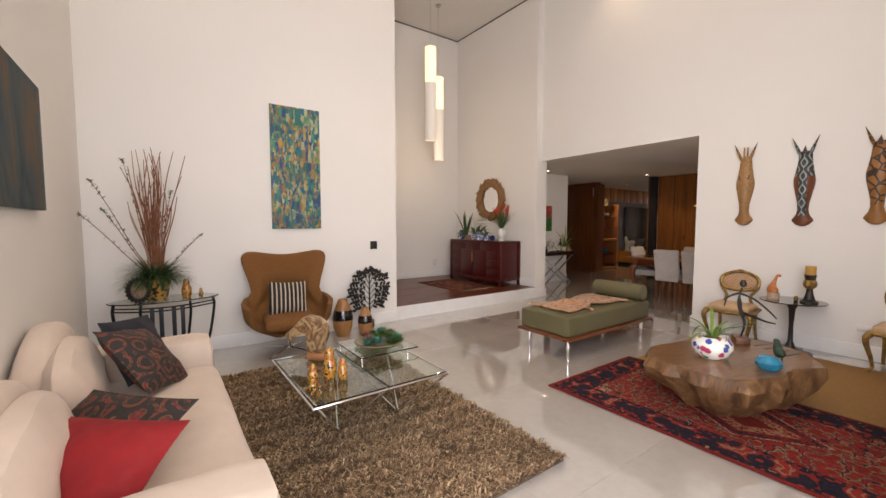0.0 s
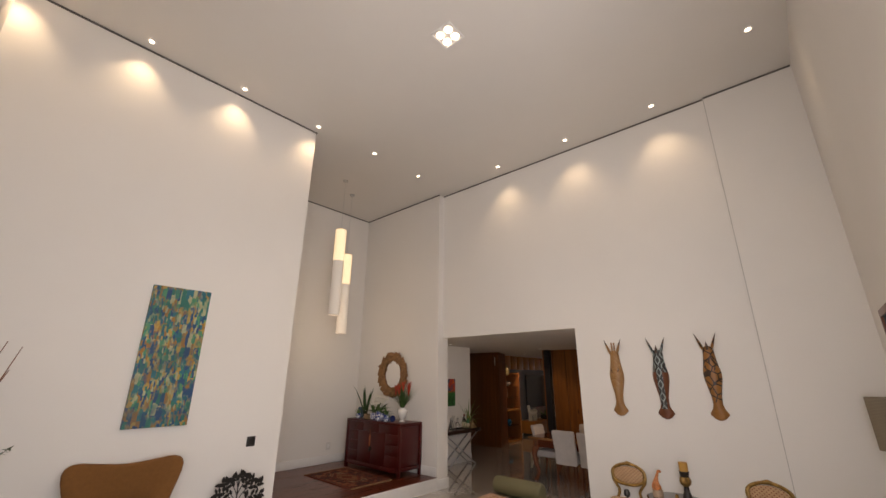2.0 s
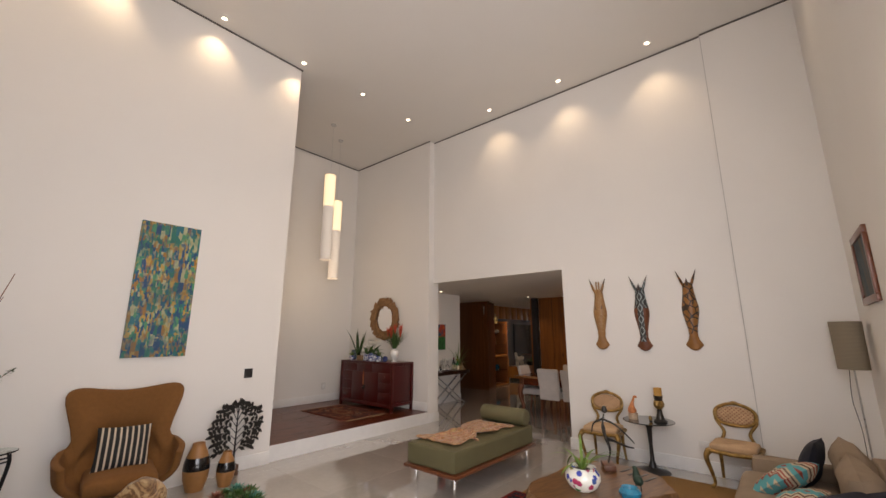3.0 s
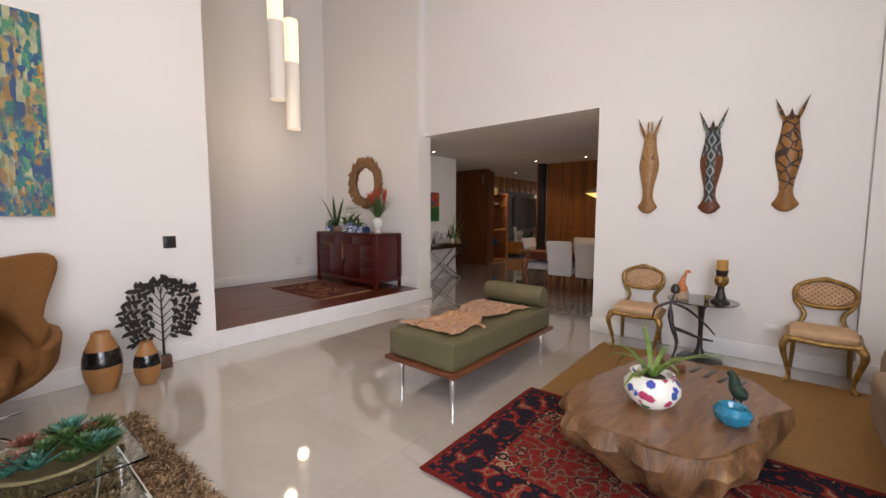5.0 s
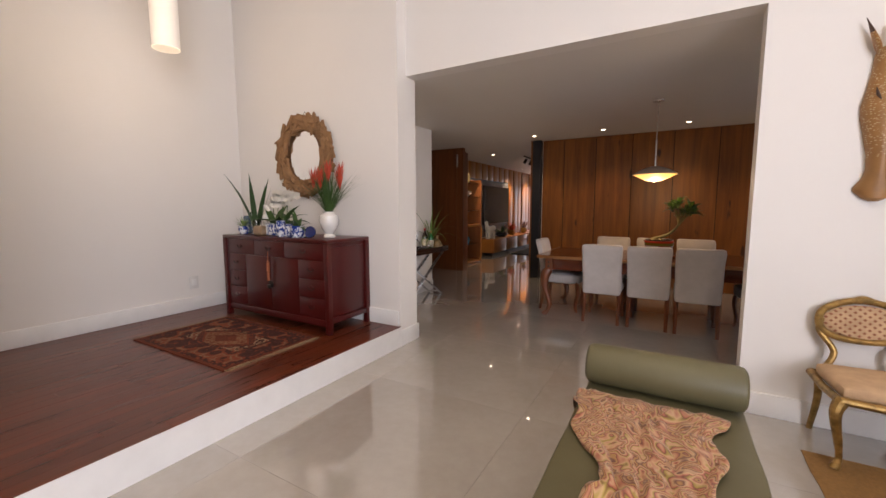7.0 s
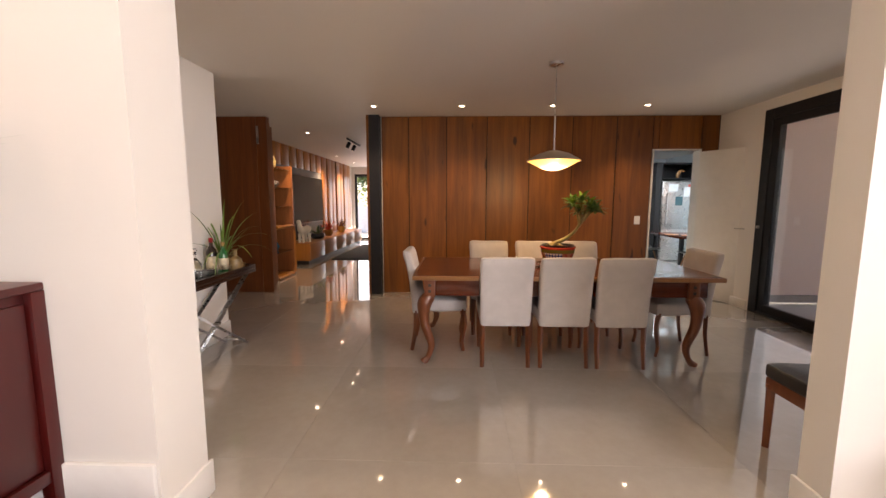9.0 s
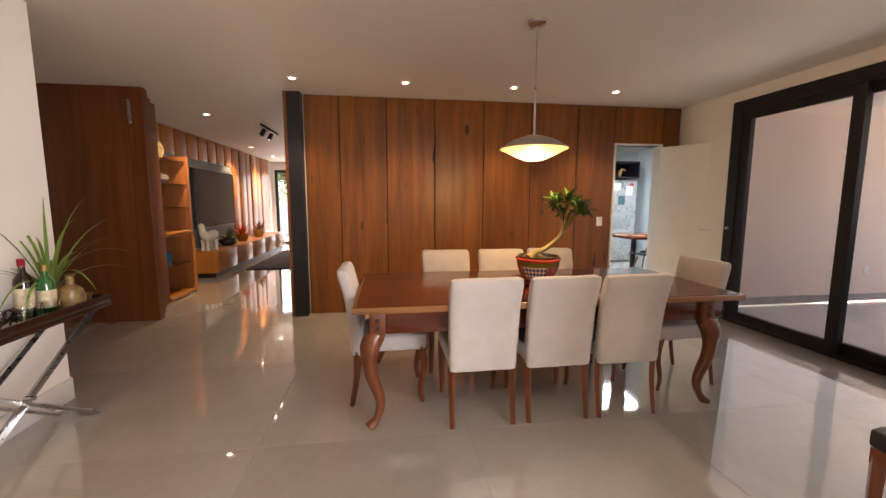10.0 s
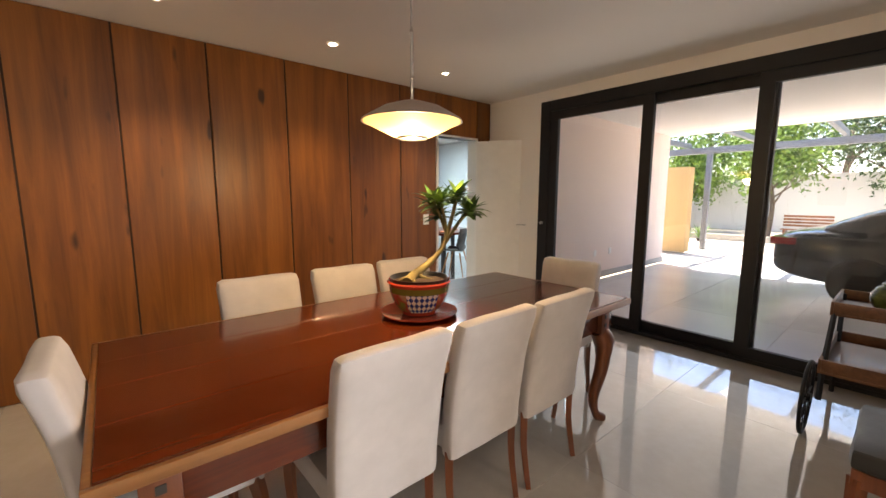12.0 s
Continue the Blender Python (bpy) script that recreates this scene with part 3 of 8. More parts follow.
def abstract(name, cols, scale=(9, 9, 3.2), dark=(0.008, 0.05, 0.07)):
    """Short vertical palette-knife strokes in thick paint."""
    m = Mat(name, 0.45)
    cells = []
    for k, sc in ((1.0, 1.0), (2.3, 2.1)):
        v = m.coords(tuple(s * sc for s in scale), loc=(k, 2 * k, k))
        vo = m.node("ShaderNodeTexVoronoi", Scale=1.0, Randomness=1.0)
        vo.distance = "CHEBYCHEV"
        m.link(v, vo.inputs["Vector"])
        sep = m.node("ShaderNodeSeparateColor")
        m.link(vo.outputs["Color"], sep.inputs[0])
        cells.append((sep.outputs[0], vo.outputs["Distance"]))
    n = len(cols)
    a = m.ramp(cells[0][0], [(i / n, c) for i, c in enumerate(cols)], True)
    b = m.ramp(cells[1][0], [(i / n, c) for i, c in enumerate(cols[::-1])], True)
    c = m.mix(m.ramp(m.noise(5, 3), [(0.42, (0, 0, 0)), (0.58, (1, 1, 1))]), a, b)
    c = m.mix(m.ramp(m.noise(2.2, 3), [(0.38, (0.5, 0.5, 0.5)), (0.56, (0, 0, 0))]), c, dark)
    m.color(c)
    m.bump(cells[1][1], 0.4, 0.004)
    return m.mat


BROCADE = brocade()
STRIPES = striped("black_cream_stripes", (0.012, 0.012, 0.012), (0.5, 0.42, 0.32), 0.043)
ABSTRACT = abstract("blue_gold_palette_strokes", [(0.008, 0.07, 0.16), (0.01, 0.15, 0.19), (0.34, 0.16, 0.025), (0.012, 0.16, 0.12), (0.48, 0.3, 0.06), (0.06, 0.26, 0.13), (0.012, 0.06, 0.17), (0.42, 0.42, 0.24)], (24, 24, 9))


def smoky():
    m = Mat("smoky_dark_paint", 0.65, spec=0.2)
    v = m.coords((1.6, 1.6, 0.9))
    c = m.ramp(m.noise(1.4, 5, 0.6, v, 0.8), [(0.3, (0.012, 0.02, 0.025)), (0.46, (0.04, 0.065, 0.075)), (0.56, (0.12, 0.075, 0.04)), (0.66, (0.05, 0.075, 0.085)), (0.78, (0.16, 0.2, 0.21))])
    m.color(c)
    m.bump(m.noise(60), 0.2, 0.003)
    return m.mat


def painting(name, w, h, d, mat, edge, m, label):
    """A stretched canvas; its face looks along local -y, its base is z = 0."""
    t = thing(name, label, "painting", m)
    part("canvas", box((-w / 2, -d, 0), (w / 2, -d + 0.004, h), 0.001, 1), mat, t)
    part("stretcher", box((-w / 2, -d + 0.004, 0), (w / 2, 0, h), 0.002, 1), edge, t)
    return t


painting("painting", 0.58, 1.46, 0.035, ABSTRACT, ABSTRACT, pose(1.46, 5.28, 1.352), "tall abstract canvas in blue, green and ochre strokes")
painting("painting", 1.42, 0.72, 0.04, smoky(), plain("grey_canvas_edge", (0.12, 0.13, 0.14), 0.7), pose(-0.52, 2.88, 1.495, 0, 0, 90), "dark smoky abstract canvas hung over the sofa")


# cream sofa along the wall
def sofa_cream():
    t = thing("sofa", "cream velvet sofa with humped back and loose cushions", "sofa", pose(-0.5, 0, 0) @ Matrix.Diagonal((0.86, 1, 1, 1)))
    part("base", soft_box((0.06, 1.5, 0.06), (0.96, 3.62, 0.30), 0.05), CREAM, t)
    part("seat_cushion", soft_box((0.2, 1.72, 0.28), (1.0, 3.36, 0.47), 0.07, 10, 0.02), CREAM, t)
    for y0, y1, z, s in ((1.42, 1.72, 0.63, 1), (3.35, 3.63, 0.63, 2)):
        part("arm", soft_box((0.1, y0, 0.06), (0.985, y1, z), 0.07, 6, 0.0, s), CREAM, t)
    for y0, y1 in ((1.5, 2.6), (2.6, 3.58)):
        bm = soft_box((0.0, y0, 0.1), (0.17, y1, 0.9), 0.07, 12)
        yc, hw = (y0 + y1) / 2, (y1 - y0) / 2
        for v in bm.verts:
            if v.co.z > 0.4:
                u = (v.co.y - yc) / hw
                v.co.z -= (0.22 * abs(u) ** 2) * min(1, (v.co.z - 0.4) / 0.3)
        part("back", bm, CREAM, t)
    for yc, w, z, s in ((2.05, 0.88, 0.6, 3), (2.95, 0.88, 0.6, 7)):
        bm = cushion(w, 0.5, 0.24, 14, 0.4, seed=s)
        for v in bm.verts:
            if v.co.z > 0:
                v.co.z -= 0.12 * (v.co.x / (w / 2)) ** 2
        part("back_cushion", bm, CREAM, t, m=pose(0.23, yc, z, -14, 0, 90))
    for x, y in ((0.12, 1.56), (0.9, 1.56), (0.12, 3.55), (0.9, 3.55)):
        part("foot", lathe([(0.025, 0), (0.03, 0.065)], 12), BLACK_SATIN, t, m=pose(x, y, 0))


sofa_cream()


def pillow(label, w, h, d, mat, m, seed):
    return solid("throw_pillow", cushion(w, h, d, 14, 0.5, seed=seed), mat, label, "pillow", m)


pillow("dark patterned brocade throw pillow on the cream sofa", 0.44, 0.44, 0.15, BROCADE, pose(-0.02, 3.02, 0.655, -42, 12, 62), 3)
pillow("plain black throw pillow behind a patterned one", 0.42, 0.4, 0.13, NAVY, pose(-0.06, 3.26, 0.66, -26, 6, 58), 5)
pillow("bright red throw pillow on the cream sofa", 0.54, 0.36, 0.16, RED_CLOTH, pose(-0.17, 1.99, 0.6, -58, 0, -40), 8)
pillow("dark patterned brocade throw pillow behind the red one", 0.54, 0.38, 0.13, BROCADE, pose(-0.13, 2.24, 0.59, -62, 0, -46), 11)

# a dark tray table corner with an amber jar beside the sofa
st = thing("side_table", "black side table with a raised rim beside the sofa", "side table", pose(-0.3, 1.05, 0))
part("top", box((-0.25, -0.25, 0.56), (0.25, 0.25, 0.585), 0.004), BLACK_SATIN, st)
part("rim", boxes([((-0.25, -0.25, 0.585), (0.25, -0.235, 0.64)), ((-0.25, 0.235, 0.585), (0.25, 0.25, 0.64)), ((-0.25, -0.235, 0.585), (-0.235, 0.235, 0.64)), ((0.235, -0.235, 0.585), (0.25, 0.235, 0.64))]), BLACK_SATIN, st)
for x in (-0.22, 0.22):
    for y in (-0.22, 0.22):
        part("leg", box((x - 0.02, y - 0.02, 0), (x + 0.02, y + 0.02, 0.56), 0.003), BLACK_SATIN, st)
solid("amber_jar", lathe([(0.0, 0), (0.05, 0), (0.085, 0.04), (0.095, 0.08), (0.075, 0.13), (0.04, 0.155), (0, 0.16)], 28), plain("amber_glaze", (0.5, 0.2, 0.03), 0.15, coat=0.6), "glossy amber lidded jar on the black side table", "jar", pose(-0.36, 1.0, 0.585))


# shaggy rug: a backing with countless flat strands
def shag(x0, y0, x1, y1):
    m = Mat("brown_shag", 0.95)
    g = m.node("ShaderNodeNewGeometry")
    sep = m.node("ShaderNodeSeparateXYZ")
    m.link(m.coords(), sep.inputs[0])
    row = m.noise(0.9, 2, 0.5, m.coords((2.0, 9.0, 1.0)))
    c = m.ramp(g.outputs["Random Per Island"], [(0.0, (0.085, 0.05, 0.025)), (0.5, (0.27, 0.165, 0.088)), (0.85, (0.5, 0.34, 0.2)), (1.0, (0.68, 0.51, 0.32))])
    m.color(m.mix(1.0, c, m.ramp(row, [(0.35, (0.62, 0.6, 0.58)), (0.65, (1, 1, 1))]), "MULTIPLY"))
    t = thing("shag_rug", "thick shaggy brown rug under the glass coffee table", "rug")
    part("backing", box((x0, y0, 0.001), (x1, y1, 0.014), 0.004), plain("rug_backing", (0.09, 0.06, 0.035), 0.95), t)
    rng = np.random.default_rng(5)
    n = 46000
    px, py = rng.uniform(x0, x1, n), rng.uniform(y0, y1, n)
    ang = rng.normal(-0.6, 1.0, n)
    ln = rng.uniform(0.03, 0.06, n)
    wd = rng.uniform(0.002, 0.0045, n)
    up = rng.uniform(0.018, 0.042, n) * (0.8 + 0.35 * np.sin(py * 38 + np.sin(px * 7)))
    dx, dy = np.cos(ang), np.sin(ang)
    sx, sy = -dy * wd, dx * wd
    z0 = np.full(n, 0.013)
    pts = np.stack([np.stack([px - sx, py - sy, z0], 1), np.stack([px + sx, py + sy, z0], 1),
                    np.stack([px + dx * ln * 0.4 + sx, py + dy * ln * 0.4 + sy, z0 + up], 1), np.stack([px + dx * ln * 0.4 - sx, py + dy * ln * 0.4 - sy, z0 + up], 1),
                    np.stack([px + dx * ln, py + dy * ln, z0 + up * 0.75], 1)], 1).reshape(-1, 3)
    k = np.arange(n) * 5
    faces = [f for a in k.tolist() for f in ((a, a + 1, a + 2, a + 3), (a + 3, a + 2, a + 4))]
    me = bpy.data.meshes.new("pile")
    me.from_pydata(pts.tolist(), [], faces)
    me.materials.append(m.mat)
    pile = new("pile", me)
    pile.parent = t
    tagged(pile, "thick brown shag strands", kind="stuff")


shag(0.24, 1.67, 1.98, 4.3)


def persian(name, half_x, half_y, field, border, ground):
    """A knotted rug pattern: border bands, a field with motifs and a stepped medallion."""
    m = Mat(name, 0.95, spec=0.2)
    sep = m.node("ShaderNodeSeparateXYZ")
    m.link(m.coords(), sep.inputs[0])
    ax, ay = m.math("ABSOLUTE", sep.outputs[0]), m.math("ABSOLUTE", sep.outputs[1])
    edge = m.math("MINIMUM", m.math("SUBTRACT", half_x, ax), m.math("SUBTRACT", half_y, ay))

    def motifs(scale, k, cols):
        vo = m.node("ShaderNodeTexVoronoi", Scale=1.0, Randomness=0.8)
        m.link(m.coords((scale, scale, 0.0)), vo.inputs["Vector"])
        wob = m.math("ADD", vo.outputs["Distance"], m.math("MULTIPLY", m.noise(scale * 5, 2), 0.25))
        return m.ramp(m.math("FRACT", m.math("MULTIPLY", wob, k)), cols, True)

    inner = motifs(15.0, 1.5, [(0.0, (0.24, 0.12, 0.065)), (0.12, border), (0.24, field), (0.55, shade(field, 0.5)), (0.62, field), (0.92, (0.22, 0.1, 0.055)), (0.95, border)])
    dia = m.math("ADD", m.math("MULTIPLY", ax, 1.5), ay)
    stepped = m.math("SNAP", dia, 0.03)
    med = m.ramp(stepped, [(0.0, shade(field, 0.6)), (0.12, ground), (0.27, field), (0.3, border), (0.4, (0.3, 0.2, 0.13)), (0.43, field)], True)
    c = m.mix(m.math("LESS_THAN", dia, 0.46), inner, m.mix(m.ramp(m.noise(70, 1), [(0.5, (0, 0, 0)), (0.52, (1, 1, 1))]), med, shade(field, 0.8)))
    # corner pieces
    cor = m.math("ADD", m.math("SUBTRACT", half_x, ax), m.math("SUBTRACT", half_y, ay))
    c = m.mix(m.math("LESS_THAN", cor, 0.72), c, motifs(13.0, 2.0, [(0.0, border), (0.3, (0.32, 0.21, 0.13)), (0.6, field), (0.85, (0.28, 0.17, 0.1))]))
    band = motifs(9.0, 1.2, [(0.0, (0.24, 0.13, 0.075)), (0.1, shade(field, 1.2)), (0.34, border), (0.62, shade(border, 1.5)), (0.7, border), (0.85, field)])
    thin = motifs(26.0, 1.0, [(0.0, (0.3, 0.17, 0.09)), (0.22, field), (0.55, border)])
    c = m.mix(m.math("LESS_THAN", edge, 0.27), c, thin)
    c = m.mix(m.math("LESS_THAN", edge, 0.235), c, band)
    c = m.mix(m.math("LESS_THAN", edge, 0.075), c, thin)
    c = m.mix(m.math("LESS_THAN", edge, 0.03), c, shade(field, 0.75))
    c = m.mix(1.0, c, m.ramp(m.noise(3, 4), [(0.3, (0.72, 0.72, 0.72)), (0.7, (1, 1, 1))]), "MULTIPLY")
    m.color(c)
    m.bump(m.noise(300), 0.3, 0.003)
    return m.mat


def flat_rug(name, w, h, t, mat, label, m, seed=0.0):
    bm = bmesh.new()
    n = 24
    vs = [[bm.verts.new((w * (i / n - 0.5) + 0.006 * noise.noise(Vector((j * 0.4, seed, 0))) * (1 if i in (0, n) else 0), h * (j / n - 0.5) + 0.006 * noise.noise(Vector((i * 0.4, seed + 5, 0))) * (1 if j in (0, n) else 0), t + 0.0015 * noise.noise(Vector((i * 0.5, j * 0.5, seed))))) for j in range(n + 1)] for i in range(n + 1)]
    for i in range(n):
        for j in range(n):
            bm.faces.new((vs[i][j], vs[i + 1][j], vs[i + 1][j + 1], vs[i][j + 1]))
    r = bmesh.ops.extrude_face_region(bm, geom=bm.faces[:])
    for v in r["geom"]:
        if isinstance(v, bmesh.types.BMVert):
            v.co.z = 0.0005
    return solid(name, bm, mat, label, "rug", m)


flat_rug("jute_rug", 1.6, 2.3, 0.006, JUTE, "plain tan jute rug under the log table", pose(4.82, 1.22, 0), 2)
flat_rug("persian_rug", 1.3, 2.5, 0.008, persian("red_persian_rug", 0.65, 1.25, (0.2, 0.016, 0.011), (0.011, 0.009, 0.017), (0.3, 0.15, 0.08)), "red and navy patterned wool rug with a medallion", pose(3.42, 1.19, 0.0065), 4)


# glass coffee table on inverted chrome pyramids
def glass_table():
    t = thing("coffee_table", "double glass coffee table on crossed chrome rods", "coffee table")
    for x0 in (0.72, 1.18):
        cs = [(x0, 2.37), (x0 + 0.455, 2.37), (x0 + 0.455, 3.32), (x0, 3.32)]
        part("top", box((x0 + 0.008, 2.378, 0.402), (x0 + 0.447, 3.312, 0.41), 0.002, 1), GLASS_GREEN, t)
        bm = bmesh.new()
        for i in range(4):
            tube([(*cs[i], 0.398), (*cs[(i + 1) % 4], 0.398)], 0.008, 8, bm)
        part("rim", bm, CHROME, t)
        apex = (x0 + 0.27, 2.74, 0.035)
        for c in cs:
            part("rod", tube([(*c, 0.396), apex], 0.007, 8), CHROME, t)
        part("foot", lathe([(0, 0), (0.014, 0), (0.014, 0.012), (0, 0.014)], 12), CHROME, t, m=pose(apex[0], apex[1], 0.028))
    part("raised_top", box((1.2, 2.82, 0.452), (1.68, 3.3, 0.46), 0.002, 1), GLASS_GREEN, t)
    for c in ((1.22, 2.85), (1.6, 2.85), (1.6, 3.27), (1.22, 3.27)):
        part("spacer", tube([(c[0], c[1], 0.41), (c[0], c[1], 0.452)], 0.006, 8), CHROME, t)
    return t


glass_table()

# carved horse head on a clay foot
DRIFT = wood("pale_driftwood", (0.2, 0.11, 0.05), (0.42, 0.28, 0.15), (16, 16, 5), 0.35, 0.4)


def horse_head(m):
    """A slab of swirling wood sawn to the outline of a horse's head that looks along local -x."""
    mm = Mat("swirled_root_wood", 0.3, coat=0.4)
    v = mm.coords((7, 7, 7))
    f = mm.math("FRACT", mm.math("MULTIPLY", mm.noise(1.1, 3, 0.5, v, 1.8), 4.0))
    mm.color(mm.ramp(f, [(0.0, (0.1, 0.045, 0.018)), (0.25, (0.24, 0.14, 0.06)), (0.6, (0.4, 0.28, 0.15)), (0.85, (0.27, 0.15, 0.065)), (1.0, (0.09, 0.04, 0.016))]))
    line = curve_pts([(-0.235, 0, 0.115), (-0.205, 0, 0.155), (-0.14, 0, 0.21), (-0.085, 0, 0.262), (-0.02, 0, 0.275), (0.05, 0, 0.255), (0.1, 0, 0.19), (0.09, 0, 0.11), (0.065, 0, 0.03), (0.045, 0, 0.0), (-0.045, 0, 0.0), (-0.05, 0, 0.075), (-0.07, 0, 0.14), (-0.13, 0, 0.125), (-0.2, 0, 0.09), (-0.235, 0, 0.115)], 60)[:-1]
    mid = Vector((-0.03, 0, 0.14))
    bm = bmesh.new()
    rings = []
    for y, k in ((-0.05, 0.8), (-0.042, 0.93), (-0.02, 1.0), (0.02, 1.0), (0.042, 0.93), (0.05, 0.8)):
        rings.append([bm.verts.new(mid + (p - mid) * (k + 0.05 * noise.noise(p * 20 + Vector((0, y * 9, 0)))) + Vector((0, y, 0))) for p in line])
    n = len(line)
    for a, b in zip(rings, rings[1:]):
        for i in range(n):
            bm.faces.new((a[i], a[(i + 1) % n], b[(i + 1) % n], b[i]))
    bm.faces.new(rings[0])
    bm.faces.new(rings[-1][::-1])
    t = thing("horse_sculpture", "polished root wood horse head on a clay foot", "sculpture", m)
    part("head", bm, mm.mat, t, m=pose(0, 0, 0.055))
    part("foot", soft_box((-0.07, -0.05, 0.0), (0.075, 0.06, 0.06), 0.028), plain("clay_foot", (0.4, 0.17, 0.07), 0.5), t)


horse_head(pose(0.98, 3.13, 0.411, 0, 0, -46))

# nesting dolls, as plain painted turned shapes
_dm = Mat("painted_doll_lacquer", 0.2, coat=0.7)
_dm.color(_dm.ramp(_dm.noise(34, 2, 0.5), [(0.0, (0.012, 0.01, 0.008)), (0.42, (0.45, 0.24, 0.03)), (0.5, (0.35, 0.03, 0.015)), (0.55, (0.5, 0.3, 0.05)), (0.61, (0.04, 0.09, 0.02)), (0.66, (0.012, 0.01, 0.008))], True))
DOLL = _dm.mat


def doll(x, y, z, h, m=DOLL):
    k = h / 0.2
    prof = [(0, 0), (0.034, 0), (0.042, 0.02), (0.047, 0.07), (0.042, 0.115), (0.029, 0.135), (0.031, 0.155), (0.028, 0.18), (0.015, 0.197), (0, 0.2)]
    solid("nesting_doll", lathe([(r * k, a * k) for r, a in prof], 24), m, "turned wooden nesting doll in gold, red and black lacquer", "doll", pose(x, y, z), "nesting dolls")


for x, y, h in ((0.94, 2.73, 0.2), (1.0, 2.66, 0.14), (0.81, 2.67, 0.14), (0.775, 2.56, 0.09), (0.80, 2.51, 0.06)):
    doll(x, y, 0.411, h)


# succulents in a shallow tray
def succulents(m):
    t = thing("succulent_tray", "shallow dish of mixed green and rust succulents", "plant", m)
    part("dish", lathe([(0, 0), (0.12, 0), (0.15, 0.02), (0.142, 0.025), (0.11, 0.012), (0, 0.012)], 28), plain("olive_dish", (0.14, 0.12, 0.05), 0.3), t)
    rnd = random.Random(3)
    mats = (LEAF, LEAF_LIGHT, plain("blue_green_succulent", (0.06, 0.2, 0.15), 0.45, vary=0.3), plain("rust_succulent", (0.22, 0.07, 0.04), 0.45, vary=0.3))
    for i in range(22):
        a, r = rnd.random() * 6.28, 0.12 * math.sqrt(rnd.random())
        bm = bmesh.new()
        s = rnd.uniform(0.035, 0.06)
        for k in range(26):
            el = 0.25 + 1.1 * k / 26
            az = k * 2.4
            blade(bm, (0, 0, 0.0), (math.cos(az) * math.cos(el), math.sin(az) * math.cos(el), math.sin(el)), s * (1.15 - 0.5 * k / 26), s * 0.34, -0.3, 3, 0.35)
        part("rosette", bm, mats[rnd.choice((0, 1, 2, 2, 0, 3))], t, m=pose(r * math.cos(a), r * math.sin(a), 0.02 + 0.05 * (1 - r / 0.12) * rnd.uniform(0.5, 1.2)))


succulents(pose(1.46, 3.06, 0.461) @ Matrix.Scale(1.3, 4))


# egg-shaped lounge chair
def egg_chair(m):
    t = thing("lounge_chair", "brown felt egg-shaped lounge chair on a chrome star base", "chair", m)
    bm = bmesh.new()
    nu, nv = 36, 22
    ring = []
    # the shell: a cup that opens forwards (local -y), its rim dips at the arms and rises in two soft wings
    for j in range(nv + 1):
        v = j / nv
        line = []
        for i in range(nu + 1):
            u = -1 + 2 * i / nu
            a = u * 2.1
            back = max(0.0, math.cos(a * 0.75))
            top = 0.60 + 0.50 * max(0.0, 1 - (abs(u) / 0.5) ** 7) if abs(u) < 0.5 else 0.60 - 0.06 * ((abs(u) - 0.5) / 0.5)
            top -= 0.05 * math.exp(-(u / 0.22) ** 2)
            top += 0.03 * math.exp(-((abs(u) - 0.36) / 0.1) ** 2)
            z = 0.2 + (top - 0.2) * v ** 0.95
            r = 0.12 + 0.3 * math.sin(min(1, v * 1.7 if top < 0.75 else v * 2.6) * math.pi / 2)
            if abs(u) < 0.6:
                hump = max(0, 1 - (abs(u) / 0.6) ** 2)
                r *= 1 - 0.20 * hump * math.sin(math.pi * min(1, max(0, (v - 0.45) / 0.55)) * 0.5)
                r *= 1 + 0.10 * max(0, v - 0.7) / 0.3
            flare = 1 + 0.14 * max(0, v - 0.5) * (1 if abs(u) > 0.35 else 0.4)
            wing = 1 - (0.27 * math.exp(-((z - 0.7) / 0.14) ** 2) if abs(u) < 0.52 else 0.0) + 0.62 * max(0.0, (z - 0.7) / 0.4) ** 1.2
            line.append(bm.verts.new((r * flare * wing * math.sin(a), r * flare * math.cos(a) * 0.95 + 0.10 * v * back, z)))
        ring.append(line)
    for j in range(nv):
        for i in range(nu):
            bm.faces.new((ring[j][i], ring[j][i + 1], ring[j + 1][i + 1], ring[j + 1][i]))
    bm.faces.new(ring[0])
    bmesh.ops.recalc_face_normals(bm, faces=bm.faces[:])
    ob = part("shell", bm, BROWN_FELT, t)
    md = ob.modifiers.new("thickness", "SOLIDIFY")
    md.thickness, md.offset = 0.055, 0.0
    md2 = ob.modifiers.new("round", "SUBSURF")
    md2.levels = md2.render_levels = 1
    part("seat_cushion", soft_box((-0.26, -0.34, 0.30), (0.26, 0.22, 0.43), 0.06, 8, 0.02), BROWN_FELT, t)
    bm = lathe([(0.028, 0.05), (0.022, 0.2), (0.05, 0.23), (0, 0.24)], 16)
    part("stem", bm, CHROME, t)
    for k in range(4):
        a = math.pi / 4 + k * math.pi / 2
        part("star_arm", tube([(0.02 * math.cos(a), 0.02 * math.sin(a), 0.055), (0.18 * math.cos(a), 0.18 * math.sin(a), 0.04), (0.33 * math.cos(a), 0.33 * math.sin(a), 0.016)], [0.02, 0.017, 0.012], 8, flat=0.6), CHROME, t)
    return t


egg_chair(pose(1.205, 4.74, 0, 0, 0, -9))
pillow("black and cream striped square pillow on the lounge chair", 0.4, 0.36, 0.13, STRIPES, pose(1.2, 4.76, 0.60, -20, 2, -7), 21)


